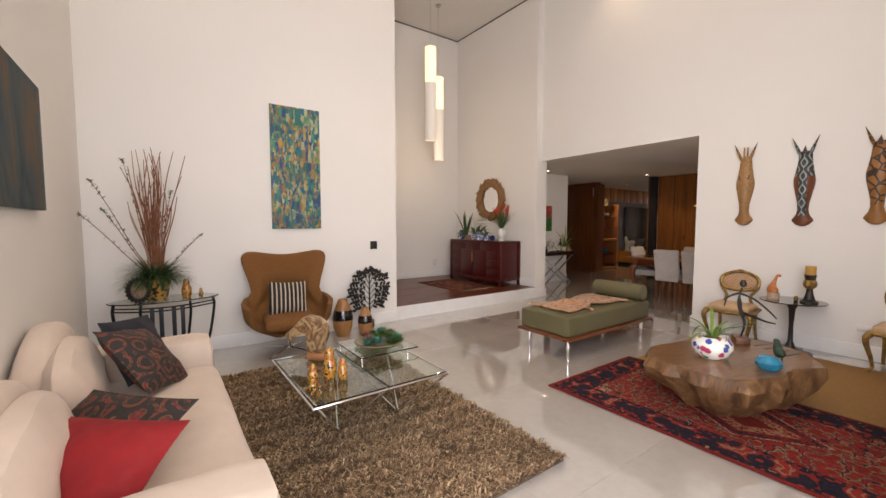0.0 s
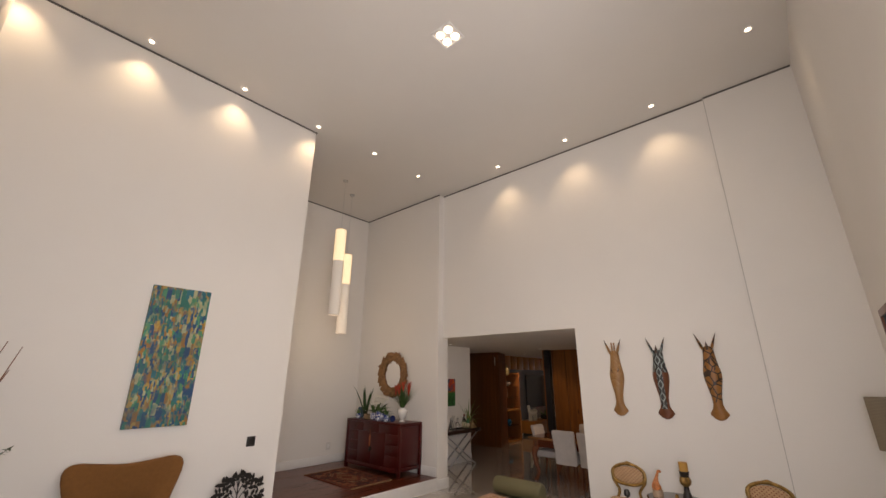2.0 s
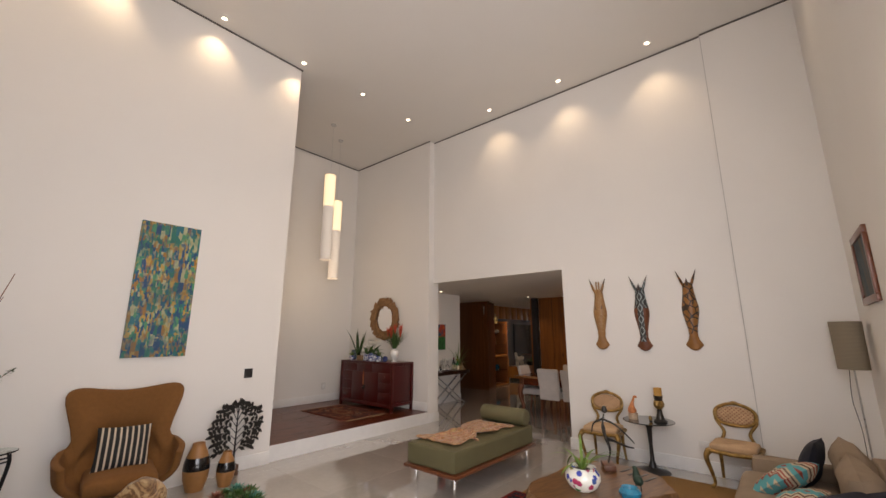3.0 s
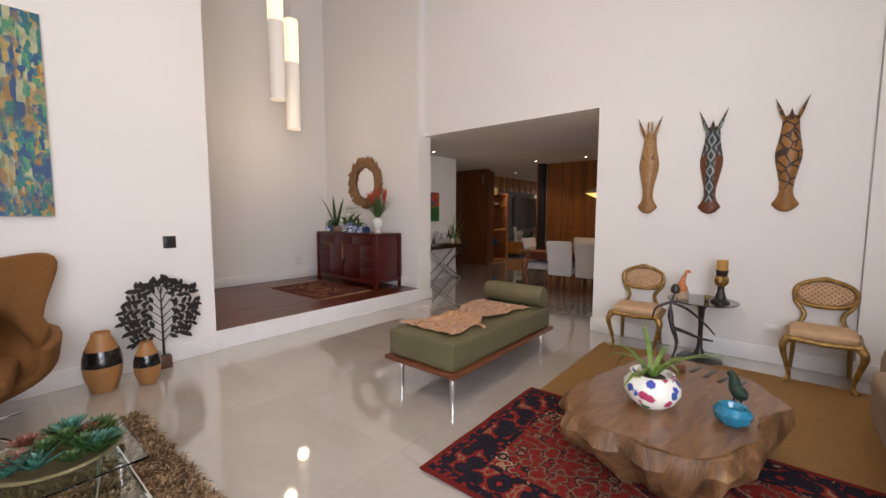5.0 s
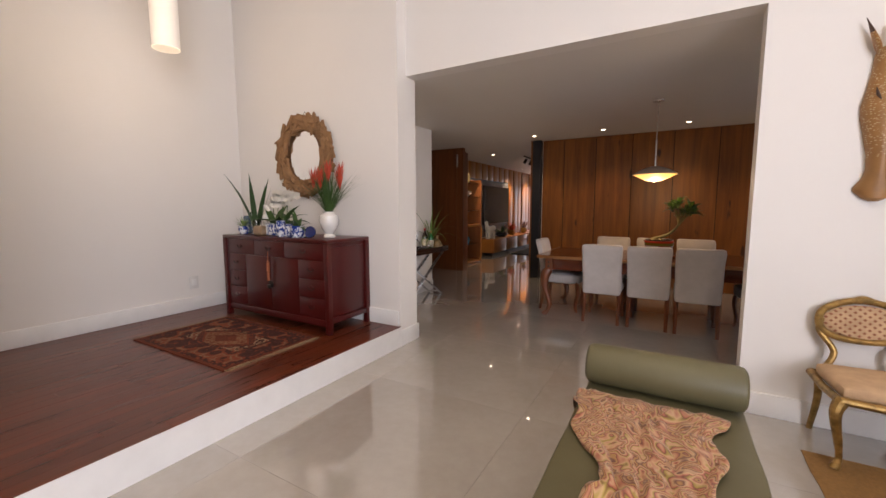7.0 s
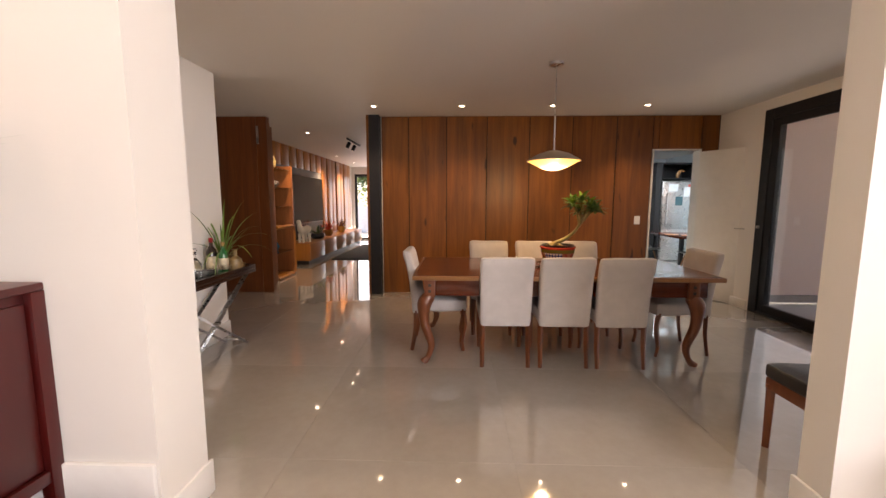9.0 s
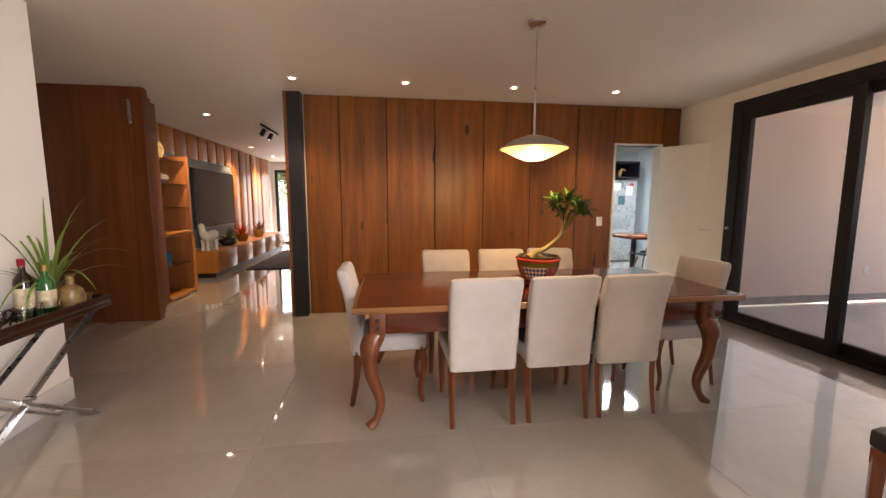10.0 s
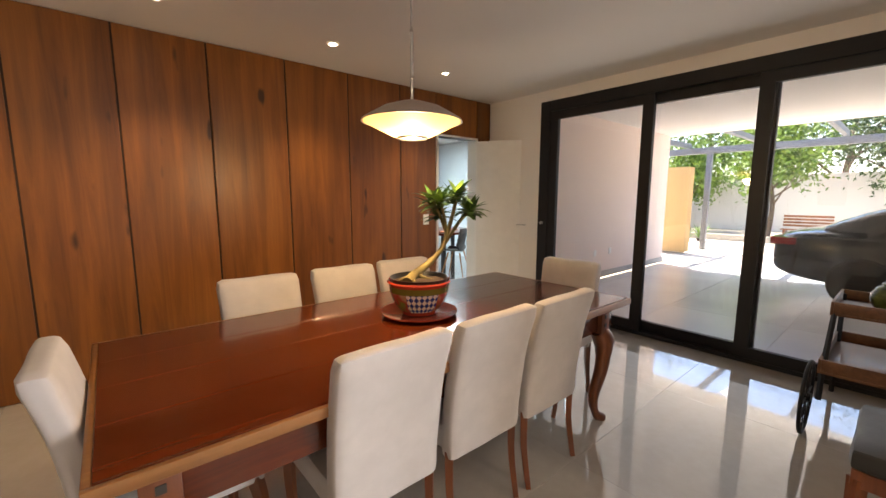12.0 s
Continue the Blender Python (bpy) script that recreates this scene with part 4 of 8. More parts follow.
# round glass console with bent iron legs
def console(m):
    t = thing("console_table", "oval glass console table on curved black iron legs", "console table", m)
    bm = lathe([(0, 0.668), (0.45, 0.668), (0.456, 0.674), (0.45, 0.68), (0, 0.68)], 48)
    for v in bm.verts:
        v.co.y *= 0.5
    part("top", bm, GLASS_GREEN, t)
    for sx in (-1, 1):
        part("leg", tube(curve_pts([(sx * 0.40, 0, 0.66), (sx * 0.41, 0, 0.56), (sx * 0.37, 0, 0.3), (sx * 0.33, 0, 0.12), (sx * 0.37, 0, 0.0)], 20), 0.013, 8), IRON, t)
        part("leg", tube(curve_pts([(sx * 0.2, 0.14, 0.66), (sx * 0.21, 0.15, 0.5), (sx * 0.18, 0.14, 0.2), (sx * 0.2, 0.15, 0.0)], 16), 0.012, 8), IRON, t)
    for z in (0.59, 0.62):
        part("rail", tube([(-0.40 + 0.02 * k, -0.17 * math.sin(math.pi * k / 40), z) for k in range(41)], 0.007, 8), IRON, t)
    for x in (-0.13, -0.06, 0.04, 0.11):
        part("slat", box((x, -0.165, 0.0), (x + 0.035, -0.155, 0.62), 0.002), IRON, t)
    return t


console(pose(0.10, 4.97, 0))


def potted_branches(m):
    t = thing("branch_arrangement", "tall red-brown branches and grass in a gilded black pot", "plant", m)
    m2 = Mat("black_gold_pot", 0.35, 0.3)
    m2.color(m2.ramp(m2.noise(28, 2, 0.4), [(0.46, (0.015, 0.013, 0.01)), (0.52, (0.45, 0.26, 0.06))]))
    part("pot", lathe([(0, 0), (0.085, 0), (0.09, 0.02), (0.12, 0.17), (0.135, 0.2), (0.125, 0.205), (0.11, 0.19), (0, 0.18)], 32), m2.mat, t)
    rnd = random.Random(9)
    bm = bmesh.new()
    for i in range(620):
        a = rnd.random() * 6.28
        el = rnd.uniform(0.15, 1.2)
        blade(bm, (0.07 * math.cos(a) * rnd.random(), 0.07 * math.sin(a) * rnd.random(), 0.19), (math.cos(a) * math.cos(el), math.sin(a) * math.cos(el), math.sin(el)), rnd.uniform(0.2, 0.36), 0.008, rnd.uniform(0.8, 2.0), 5)
    part("grass", bm, GRASS_LEAF, t)
    for i in range(52):
        a = rnd.random() * 6.28
        sp = rnd.uniform(0.02, 0.24)
        h = rnd.uniform(0.65, 1.27)
        pts = [(0.05 * math.cos(a), 0.05 * math.sin(a), 0.18), (sp * 0.4 * math.cos(a), 0.08 * math.sin(a), 0.18 + h * 0.4), (sp * 0.8 * math.cos(a) + rnd.uniform(-0.03, 0.03), 0.12 * math.sin(a), 0.18 + h * 0.75), (sp * 1.1 * math.cos(a) + rnd.uniform(-0.05, 0.05), 0.14 * math.sin(a), 0.18 + h)]
        part("branch", tube(curve_pts(pts, 12), [0.008 - 0.0004 * k for k in range(13)], 6), TWIG if i % 3 else TWIG_PALE, t)
    for side, reach, hh in ((-1, 0.42, 0.92), (-1, 0.35, 0.66), (1, 0.36, 0.42), (-1, 0.2, 1.12), (1, 0.14, 0.85), (-1, 0.5, 0.62)):
        pts = [(0, 0, 0.18), (side * reach * 0.4, -0.02, 0.2 + hh * 0.35), (side * reach * 0.75, -0.03, 0.2 + hh * 0.72), (side * reach, -0.03, 0.2 + hh * 0.95), (side * reach * 1.08, -0.02, 0.2 + hh)]
        line = curve_pts(pts, 20)
        b = part("branch", tube(line, [0.005 - 0.00018 * k for k in range(len(line))], 6), TWIG, t)
        bm = bmesh.new()
        for p in line[6:]:
            for k in range(3):
                blade(bm, p, (rnd.uniform(-1, 1), rnd.uniform(-1, 1), rnd.uniform(-0.2, 0.8)), 0.035, 0.014, 0.4, 3)
        part("leaves", bm, LEAF, t)


potted_branches(pose(0.03, 4.98, 0.68))
pf = thing("picture_frame", "small black oval picture frame with a scalloped rim", "picture frame", pose(-0.1, 4.84, 0.682, -12, 0, 18))
bm = bmesh.new()
tube([(0.08 * math.cos(2 * math.pi * k / 40), 0, 0.115 + 0.1 * math.sin(2 * math.pi * k / 40)) for k in range(41)], [0.022 + 0.007 * math.cos(k * math.pi) for k in range(41)], 10, bm)
part("rim", bm, BLACK_SATIN, pf)
part("print", lathe([(0, -0.004), (0.075, -0.004), (0.075, 0.004), (0, 0.004)], 24), plain("sepia_print", (0.25, 0.16, 0.1), 0.4, vary=0.5, scale=20), pf, m=pose(0, 0, 0.115, 90))
doll(0.27, 4.9, 0.681, 0.19)
doll(0.39, 4.88, 0.681, 0.09)


# floor vases: tan base and neck, black glazed body
def floor_vase(h, r, m, label):
    t = thing("floor_vase", label, "vase", m, "floor vases")
    tan = plain("tan_clay", (0.36, 0.17, 0.055), 0.45, vary=0.12)
    prof = [(0.62, 0.0), (0.66, 0.01), (0.93, 0.25), (1.0, 0.42), (0.96, 0.58), (0.72, 0.8), (0.5, 0.93), (0.47, 1.0), (0.4, 1.0), (0.4, 0.93), (0, 0.9)]
    part("body", lathe([(a * r, b * h) for a, b in prof], 36), tan, t)
    black = [(1.004, 0.41), (1.006, 0.45), (0.975, 0.58), (0.84, 0.715), (0.83, 0.70)]
    part("glaze_band", lathe([(a * r + 0.002, b * h + (0.02 if i == 0 else 0)) for i, (a, b) in enumerate(black)], 36, wobble=lambda a, z: 1.0 + 0.004 * math.sin(8 * a)), plain("black_glaze", (0.01, 0.009, 0.009), 0.18, coat=0.6), t, "glossy black scalloped band")


floor_vase(0.46, 0.125, pose(1.92, 5.0, 0), "tan clay floor vase with a glossy black band")
floor_vase(0.34, 0.092, pose(2.18, 4.9, 0), "smaller tan clay floor vase with a black band")


# flat iron tree of life
def iron_tree(m):
    t = thing("tree_sculpture", "flat black metal tree sculpture with a round leafy crown", "sculpture", m)
    part("block", box((-0.05, -0.04, 0), (0.05, 0.04, 0.11), 0.004), plain("dark_wood_block", (0.1, 0.05, 0.03), 0.6), t)
    part("trunk", tube(curve_pts([(0, 0, 0.1), (0.0, 0, 0.3), (0.0, 0, 0.55), (0, 0, 0.76)], 12), [0.022 - 0.0012 * k for k in range(13)], 8, flat=0.5), BLACK_SATIN, t)
    rnd = random.Random(2)
    lb = bmesh.new()
    out = [(0, 0), (0.02, 0.014), (0.042, 0.017), (0.062, 0.009), (0.074, 0), (0.062, -0.009), (0.042, -0.017), (0.02, -0.014)]
    top, low = [lb.verts.new((x, 0.004, z)) for x, z in out], [lb.verts.new((x, -0.004, z)) for x, z in out]
    lb.faces.new(top)
    lb.faces.new(low[::-1])
    for i in range(8):
        lb.faces.new((top[i], low[i], low[(i + 1) % 8], top[(i + 1) % 8]))
    leaf_me = mesh_of(lb, "metal_leaf", BLACK_SATIN, False)
    for k in range(7):
        for s in (-1, 1):
            el = -0.85 + 0.36 * k + rnd.uniform(-0.05, 0.05)
            R = 0.29 + rnd.uniform(-0.03, 0.02)
            z0 = 0.24 + 0.07 * k
            end = (s * R * math.cos(el), 0, 0.49 + R * math.sin(el))
            line = curve_pts([(0, 0, z0), (s * 0.35 * abs(end[0]), 0, z0 + 0.4 * (end[2] - z0) + 0.05), (s * 0.75 * abs(end[0]), 0, z0 + 0.75 * (end[2] - z0) + 0.035), end], 12)
            limb = part("limb", tube(line, [0.008 - 0.0004 * i for i in range(len(line))], 6, flat=0.5), BLACK_SATIN, t)
            for i, p in enumerate(line[3:]):
                a = math.atan2(end[2] - z0, end[0]) + (1 if i % 2 else -1) * rnd.uniform(0.6, 1.1)
                ob = new("metal_leaf", leaf_me)
                ob.matrix_basis = Matrix.Translation(p) @ Matrix.Rotation(-a, 4, "Y") @ Matrix.Scale(rnd.uniform(0.8, 1.15), 4)
                ob.parent = limb


iron_tree(pose(2.37, 5.17, 0))
sw = thing("wall_plate", "square black switch plate on the white wall", "switch", pose(2.49, 5.28, 1.06))
part("plate", box((-0.05, -0.012, 0), (0.05, 0, 0.11), 0.003), BLACK_SATIN, sw)
part("rocker", box((-0.035, -0.017, 0.015), (0.035, -0.011, 0.095), 0.003), BLACK_SATIN, sw)


# olive daybed
def daybed():
    t = thing("daybed", "olive upholstered daybed with bolster on a wooden platform", "daybed", pose(0.045, 0.045, 0))
    part("platform", box((3.37, 2.66, 0.2), (5.04, 3.38, 0.235), 0.008), wood("daybed_rim", (0.12, 0.035, 0.015), (0.24, 0.08, 0.03), (1.5, 30, 30), 0.35), t)
    part("mattress", soft_box((3.395, 2.685, 0.236), (5.015, 3.355, 0.455), 0.03, 12, 0.006), OLIVE, t)
    bm = bmesh.new()
    tube([(4.87, 2.69, 0), (4.87, 2.70, 0), (4.87, 2.72, 0), (4.87, 3.02, 0), (4.87, 3.32, 0), (4.87, 3.345, 0), (4.87, 3.355, 0)], [0.08, 0.094, 0.1, 0.102, 0.1, 0.094, 0.08], 28, bm)
    part("bolster", bm, OLIVE, t, m=pose(0, 0, 0.558))
    for x in (3.47, 4.94):
        for y in (2.75, 3.28):
            part("leg", lathe([(0.018, 0), (0.02, 0.004), (0.02, 0.2)], 20), CHROME, t, m=pose(x, y, 0))


daybed()


def scarf():
    m = Mat("paisley_silk", 0.55, sheen=0.2)
    v = m.coords((3.2, 3.2, 3.2))
    n = m.noise(1.3, 2, 0.45, v, 2.2)
    f = m.math("FRACT", m.math("MULTIPLY", n, 6.5))
    c = m.ramp(f, [(0.0, (0.14, 0.025, 0.012)), (0.12, (0.4, 0.15, 0.08)), (0.3, (0.52, 0.32, 0.17)), (0.42, (0.3, 0.22, 0.03)), (0.5, (0.16, 0.03, 0.015)), (0.58, (0.42, 0.14, 0.08)), (0.72, (0.5, 0.33, 0.18)), (0.84, (0.12, 0.025, 0.015)), (0.92, (0.38, 0.2, 0.06))])
    m.color(c)
    bm = bmesh.new()
    nx, ny = 70, 36
    vs = []
    for i in range(nx + 1):
        row = []
        for j in range(ny + 1):
            u, w = i / nx, j / ny * 2 - 1
            x = 3.52 + 1.2 * u
            half = 0.13 + 0.24 * abs(u - 0.42) ** 0.6 + 0.02 * math.sin(u * 21)
            cy = 3.08 - 0.05 * u - 0.05 * math.sin(u * 5)
            y = cy + w * half + 0.02 * noise.noise(Vector((u * 9, w * 2, 3)))
            z = 0.468 + 0.022 * abs(noise.noise(Vector((u * 12, w * 5, 0)))) + 0.018 * abs(math.sin(w * 7 + u * 4)) * (1 - abs(u - 0.42)) + 0.02 * math.exp(-((u - 0.42) / 0.08) ** 2)
            if y > 3.36:
                z -= min(0.2, (y - 3.36) * 2.5)
                y = 3.37 + 0.1 * (y - 3.36)
            row.append(bm.verts.new((x, y, z)))
        vs.append(row)
    for i in range(nx):
        for j in range(ny):
            bm.faces.new((vs[i][j], vs[i + 1][j], vs[i + 1][j + 1], vs[i][j + 1]))
    # the loose knotted end hangs towards the open side
    tail = []
    for i in range(20):
        row = []
        for j in range(9):
            u, w = i / 19, j / 4 - 1
            row.append(bm.verts.new((4.0 - 0.14 * u + 0.06 * w * (1 - 0.75 * u), 3.02 - 0.3 * u + 0.02 * math.sin(u * 9), 0.485 - 0.012 * u + 0.012 * math.sin(w * 5 + u * 6))))
        tail.append(row)
    for i in range(19):
        for j in range(8):
            bm.faces.new((tail[i][j], tail[i + 1][j], tail[i + 1][j + 1], tail[i][j + 1]))
    ob = solid("scarf", bm, m.mat, "crumpled paisley silk scarf lying on the daybed", "scarf", pose(0.045, 0.045, 0))
    md = ob.modifiers.new("thickness", "SOLIDIFY")
    md.thickness = 0.003


scarf()


# log coffee table
def log_table(m):
    t = thing("log_table", "low coffee table hewn from a slab of gnarled wood", "coffee table", m)
    mm = Mat("gnarled_log_side", 0.55)
    n = mm.noise(3.0, 6, 0.65, mm.coords((2, 2, 1)), 1.5)
    mm.color(mm.ramp(n, [(0.3, (0.05, 0.025, 0.012)), (0.5, (0.16, 0.075, 0.028)), (0.7, (0.3, 0.165, 0.07))]))
    mm.bump(n, 0.8, 0.03)
    top = Mat("log_top", 0.32, coat=0.3)
    ln = top.noise(2.0, 6, 0.6, top.coords((2.0, 9, 2)), 1.2)
    top.color(top.ramp(ln, [(0.3, (0.1, 0.04, 0.013)), (0.7, (0.23, 0.11, 0.038))]))
    bm = bmesh.new()
    nn = 96
    rings = []
    outline = []
    for i in range(nn):
        a = 2 * math.pi * i / nn
        ca, sa = math.cos(a), math.sin(a)
        r = 1 / ((abs(ca / 0.67) ** 3.6 + abs(sa / 0.46) ** 3.6) ** (1 / 3.2))
        r *= 1 + 0.10 * noise.noise(Vector((ca * 2, sa * 2, 0.3))) + 0.06 * noise.noise(Vector((ca * 6, sa * 6, 1.3)))
        outline.append((r * ca, r * sa))
    for z, k in ((0.0, 0.6), (0.05, 0.68), (0.11, 0.8), (0.19, 0.93), (0.28, 1.0), (0.345, 0.995), (0.36, 0.98)):
        ring = []
        for i, (x, y) in enumerate(outline):
            d = 1 + (0.13 * noise.noise(Vector((x * 9, y * 9, z * 5))) + 0.05 * noise.noise(Vector((x * 22, y * 22, z * 14)))) * (1 if z < 0.34 else 0.3)
            ring.append(bm.verts.new((x * k * d, y * k * d, z)))
        rings.append(ring)
    for a, b in zip(rings, rings[1:]):
        for i in range(nn):
            bm.faces.new((a[i], a[(i + 1) % nn], b[(i + 1) % nn], b[i]))
    bm.faces.new(rings[0][::-1])
    bm.faces.new(rings[-1])
    part("side", bm, mm.mat, t)
    bm = bmesh.new()
    v = [bm.verts.new((x * 0.965, y * 0.965, 0.361 + 0.002)) for x, y in outline]
    w = [bm.verts.new((x * 0.965, y * 0.965, 0.355)) for x, y in outline]
    bm.faces.new(v)
    for i in range(nn):
        bm.faces.new((w[i], w[(i + 1) % nn], v[(i + 1) % nn], v[i]))
    part("top", bm, top.mat, t)
    for k in range(4):
        part("butterfly_key", box((0.42 - 0.02 * k, 0.06 - 0.085 * k, 0.3625), (0.60 - 0.02 * k, 0.085 - 0.085 * k, 0.3655), 0.001), BLACK_SATIN, t)


log_table(pose(3.76, 1.42, 0.007, 0, 0, -14))
LOGZ = 0.372


def orchid_pot(m):
    t = thing("orchid_pot", "white floral painted pot with arching green orchid leaves", "plant", m)
    mm = Mat("floral_glaze", 0.18, coat=0.5)
    vo = mm.node("ShaderNodeTexVoronoi", Scale=17.0)
    mm.link(mm.coords(), vo.inputs["Vector"])
    sep = mm.node("ShaderNodeSeparateColor")
    mm.link(vo.outputs["Color"], sep.inputs[0])
    fl = mm.ramp(sep.outputs[0], [(0, (0.05, 0.07, 0.35)), (0.25, (0.06, 0.22, 0.06)), (0.5, (0.45, 0.05, 0.12)), (0.7, (0.5, 0.3, 0.04)), (0.85, (0.05, 0.1, 0.3))], True)
    mm.color(mm.mix(mm.ramp(mm.math("ADD", vo.outputs["Distance"], mm.math("MULTIPLY", mm.noise(45, 3), 0.5)), [(0.6, (1, 1, 1)), (0.68, (0, 0, 0))]), (0.8, 0.78, 0.7), fl))
    part("pot", lathe([(0, 0), (0.08, 0), (0.115, 0.03), (0.14, 0.08), (0.135, 0.12), (0.105, 0.155), (0.108, 0.17), (0.095, 0.17), (0.09, 0.15), (0, 0.145)], 36), mm.mat, t)
    part("soil", lathe([(0, 0.14), (0.09, 0.146), (0, 0.155)], 20), SOIL, t)
    rnd = random.Random(6)
    for i in range(11):
        a = i * 2.4 + 0.4
        el = rnd.uniform(0.5, 1.2)
        bm = bmesh.new()
        blade(bm, (0.02 * math.cos(a), 0.02 * math.sin(a), 0.15), (math.cos(a) * math.cos(el), math.sin(a) * math.cos(el), math.sin(el)), rnd.uniform(0.26, 0.46), 0.024, rnd.uniform(1.1, 2.2), 9)
        part("leaf", bm, LEAF_LIGHT, t)


orchid_pot(pose(3.56, 1.49, LOGZ))
bb = thing("blue_bowl", "turquoise glazed ribbed bowl on the log table", "bowl", pose(3.59, 1.14, LOGZ))
part("bowl", lathe([(0, 0), (0.05, 0), (0.075, 0.025), (0.08, 0.055), (0.06, 0.085), (0.05, 0.08), (0.04, 0.06), (0, 0.05)], 36, wobble=lambda a, z: 1 + 0.03 * math.cos(12 * a)), plain("turquoise_glaze", (0.01, 0.2, 0.33), 0.15, vary=0.3, coat=0.6), bb)
bd = thing("bird_figure", "small dark green metal bird figure on the log table", "figurine", pose(3.78, 1.13, LOGZ, 0, 0, 30))
bm = tube(curve_pts([(-0.07, 0, 0.09), (-0.03, 0, 0.085), (0.02, 0, 0.10), (0.05, 0, 0.15), (0.075, 0, 0.155), (0.1, 0, 0.145)], 18), [0.006, 0.014, 0.026, 0.034, 0.036, 0.035, 0.033, 0.03, 0.024, 0.02, 0.018, 0.018, 0.018, 0.016, 0.01, 0.006, 0.004, 0.003, 0.002][:19], 12)
part("body", bm, plain("green_bronze", (0.03, 0.06, 0.045), 0.45, 0.5), bd)
for s in (-1, 1):
    part("leg", tube([(0, s * 0.015, 0.085), (0.0, s * 0.02, 0)], 0.005, 6), BRONZE, bd)
fg = solid("plinth", boxes([((-0.09, -0.05, 0), (0.09, 0.05, 0.05))], 0.004), plain("statue_plinth", (0.13, 0.05, 0.025), 0.4), "red-brown wooden plinth on the log table", "plinth", pose(4.2, 1.50, LOGZ, 0, 0, 30))
bm = bmesh.new()
tube(curve_pts([(0, 0, 0), (0.03, 0, 0.12), (0.0, 0, 0.22), (-0.02, 0, 0.28), (-0.03, 0, 0.38), (-0.01, 0, 0.47)], 20), [0.009, 0.009, 0.01, 0.011, 0.013, 0.014, 0.016, 0.018, 0.02, 0.02, 0.018, 0.018, 0.02, 0.022, 0.022, 0.018, 0.011, 0.009, 0.009, 0.009, 0.009][:21], 10, bm)
lathe([(0, 0), (0.03, 0.02), (0.034, 0.045), (0.02, 0.075), (0, 0.08)], 14, bm, (0.0, 0, 0.47))
tube(curve_pts([(-0.02, 0, 0.24), (0.1, 0.02, 0.2), (0.22, 0.02, 0.16), (0.3, 0.0, 0.15)], 14), [0.015 - 0.0007 * k for k in range(13)], 8, bm)
tube(curve_pts([(-0.03, 0, 0.42), (0.1, -0.02, 0.37), (0.24, -0.02, 0.26), (0.3, -0.02, 0.2)], 14), [0.011 - 0.0004 * k for k in range(13)], 8, bm)
tube(curve_pts([(-0.03, 0, 0.42), (-0.13, 0.02, 0.37), (-0.16, 0.02, 0.28)], 12), [0.011 - 0.0004 * k for k in range(13)], 8, bm)
solid("bronze_figure", bm, BRONZE, "slender dark bronze abstract figure on a plinth", "sculpture", pose(4.2, 1.50, LOGZ + 0.05, 0, 0, -60) @ Matrix.Diagonal((0.8, 0.8, 0.92, 1)))


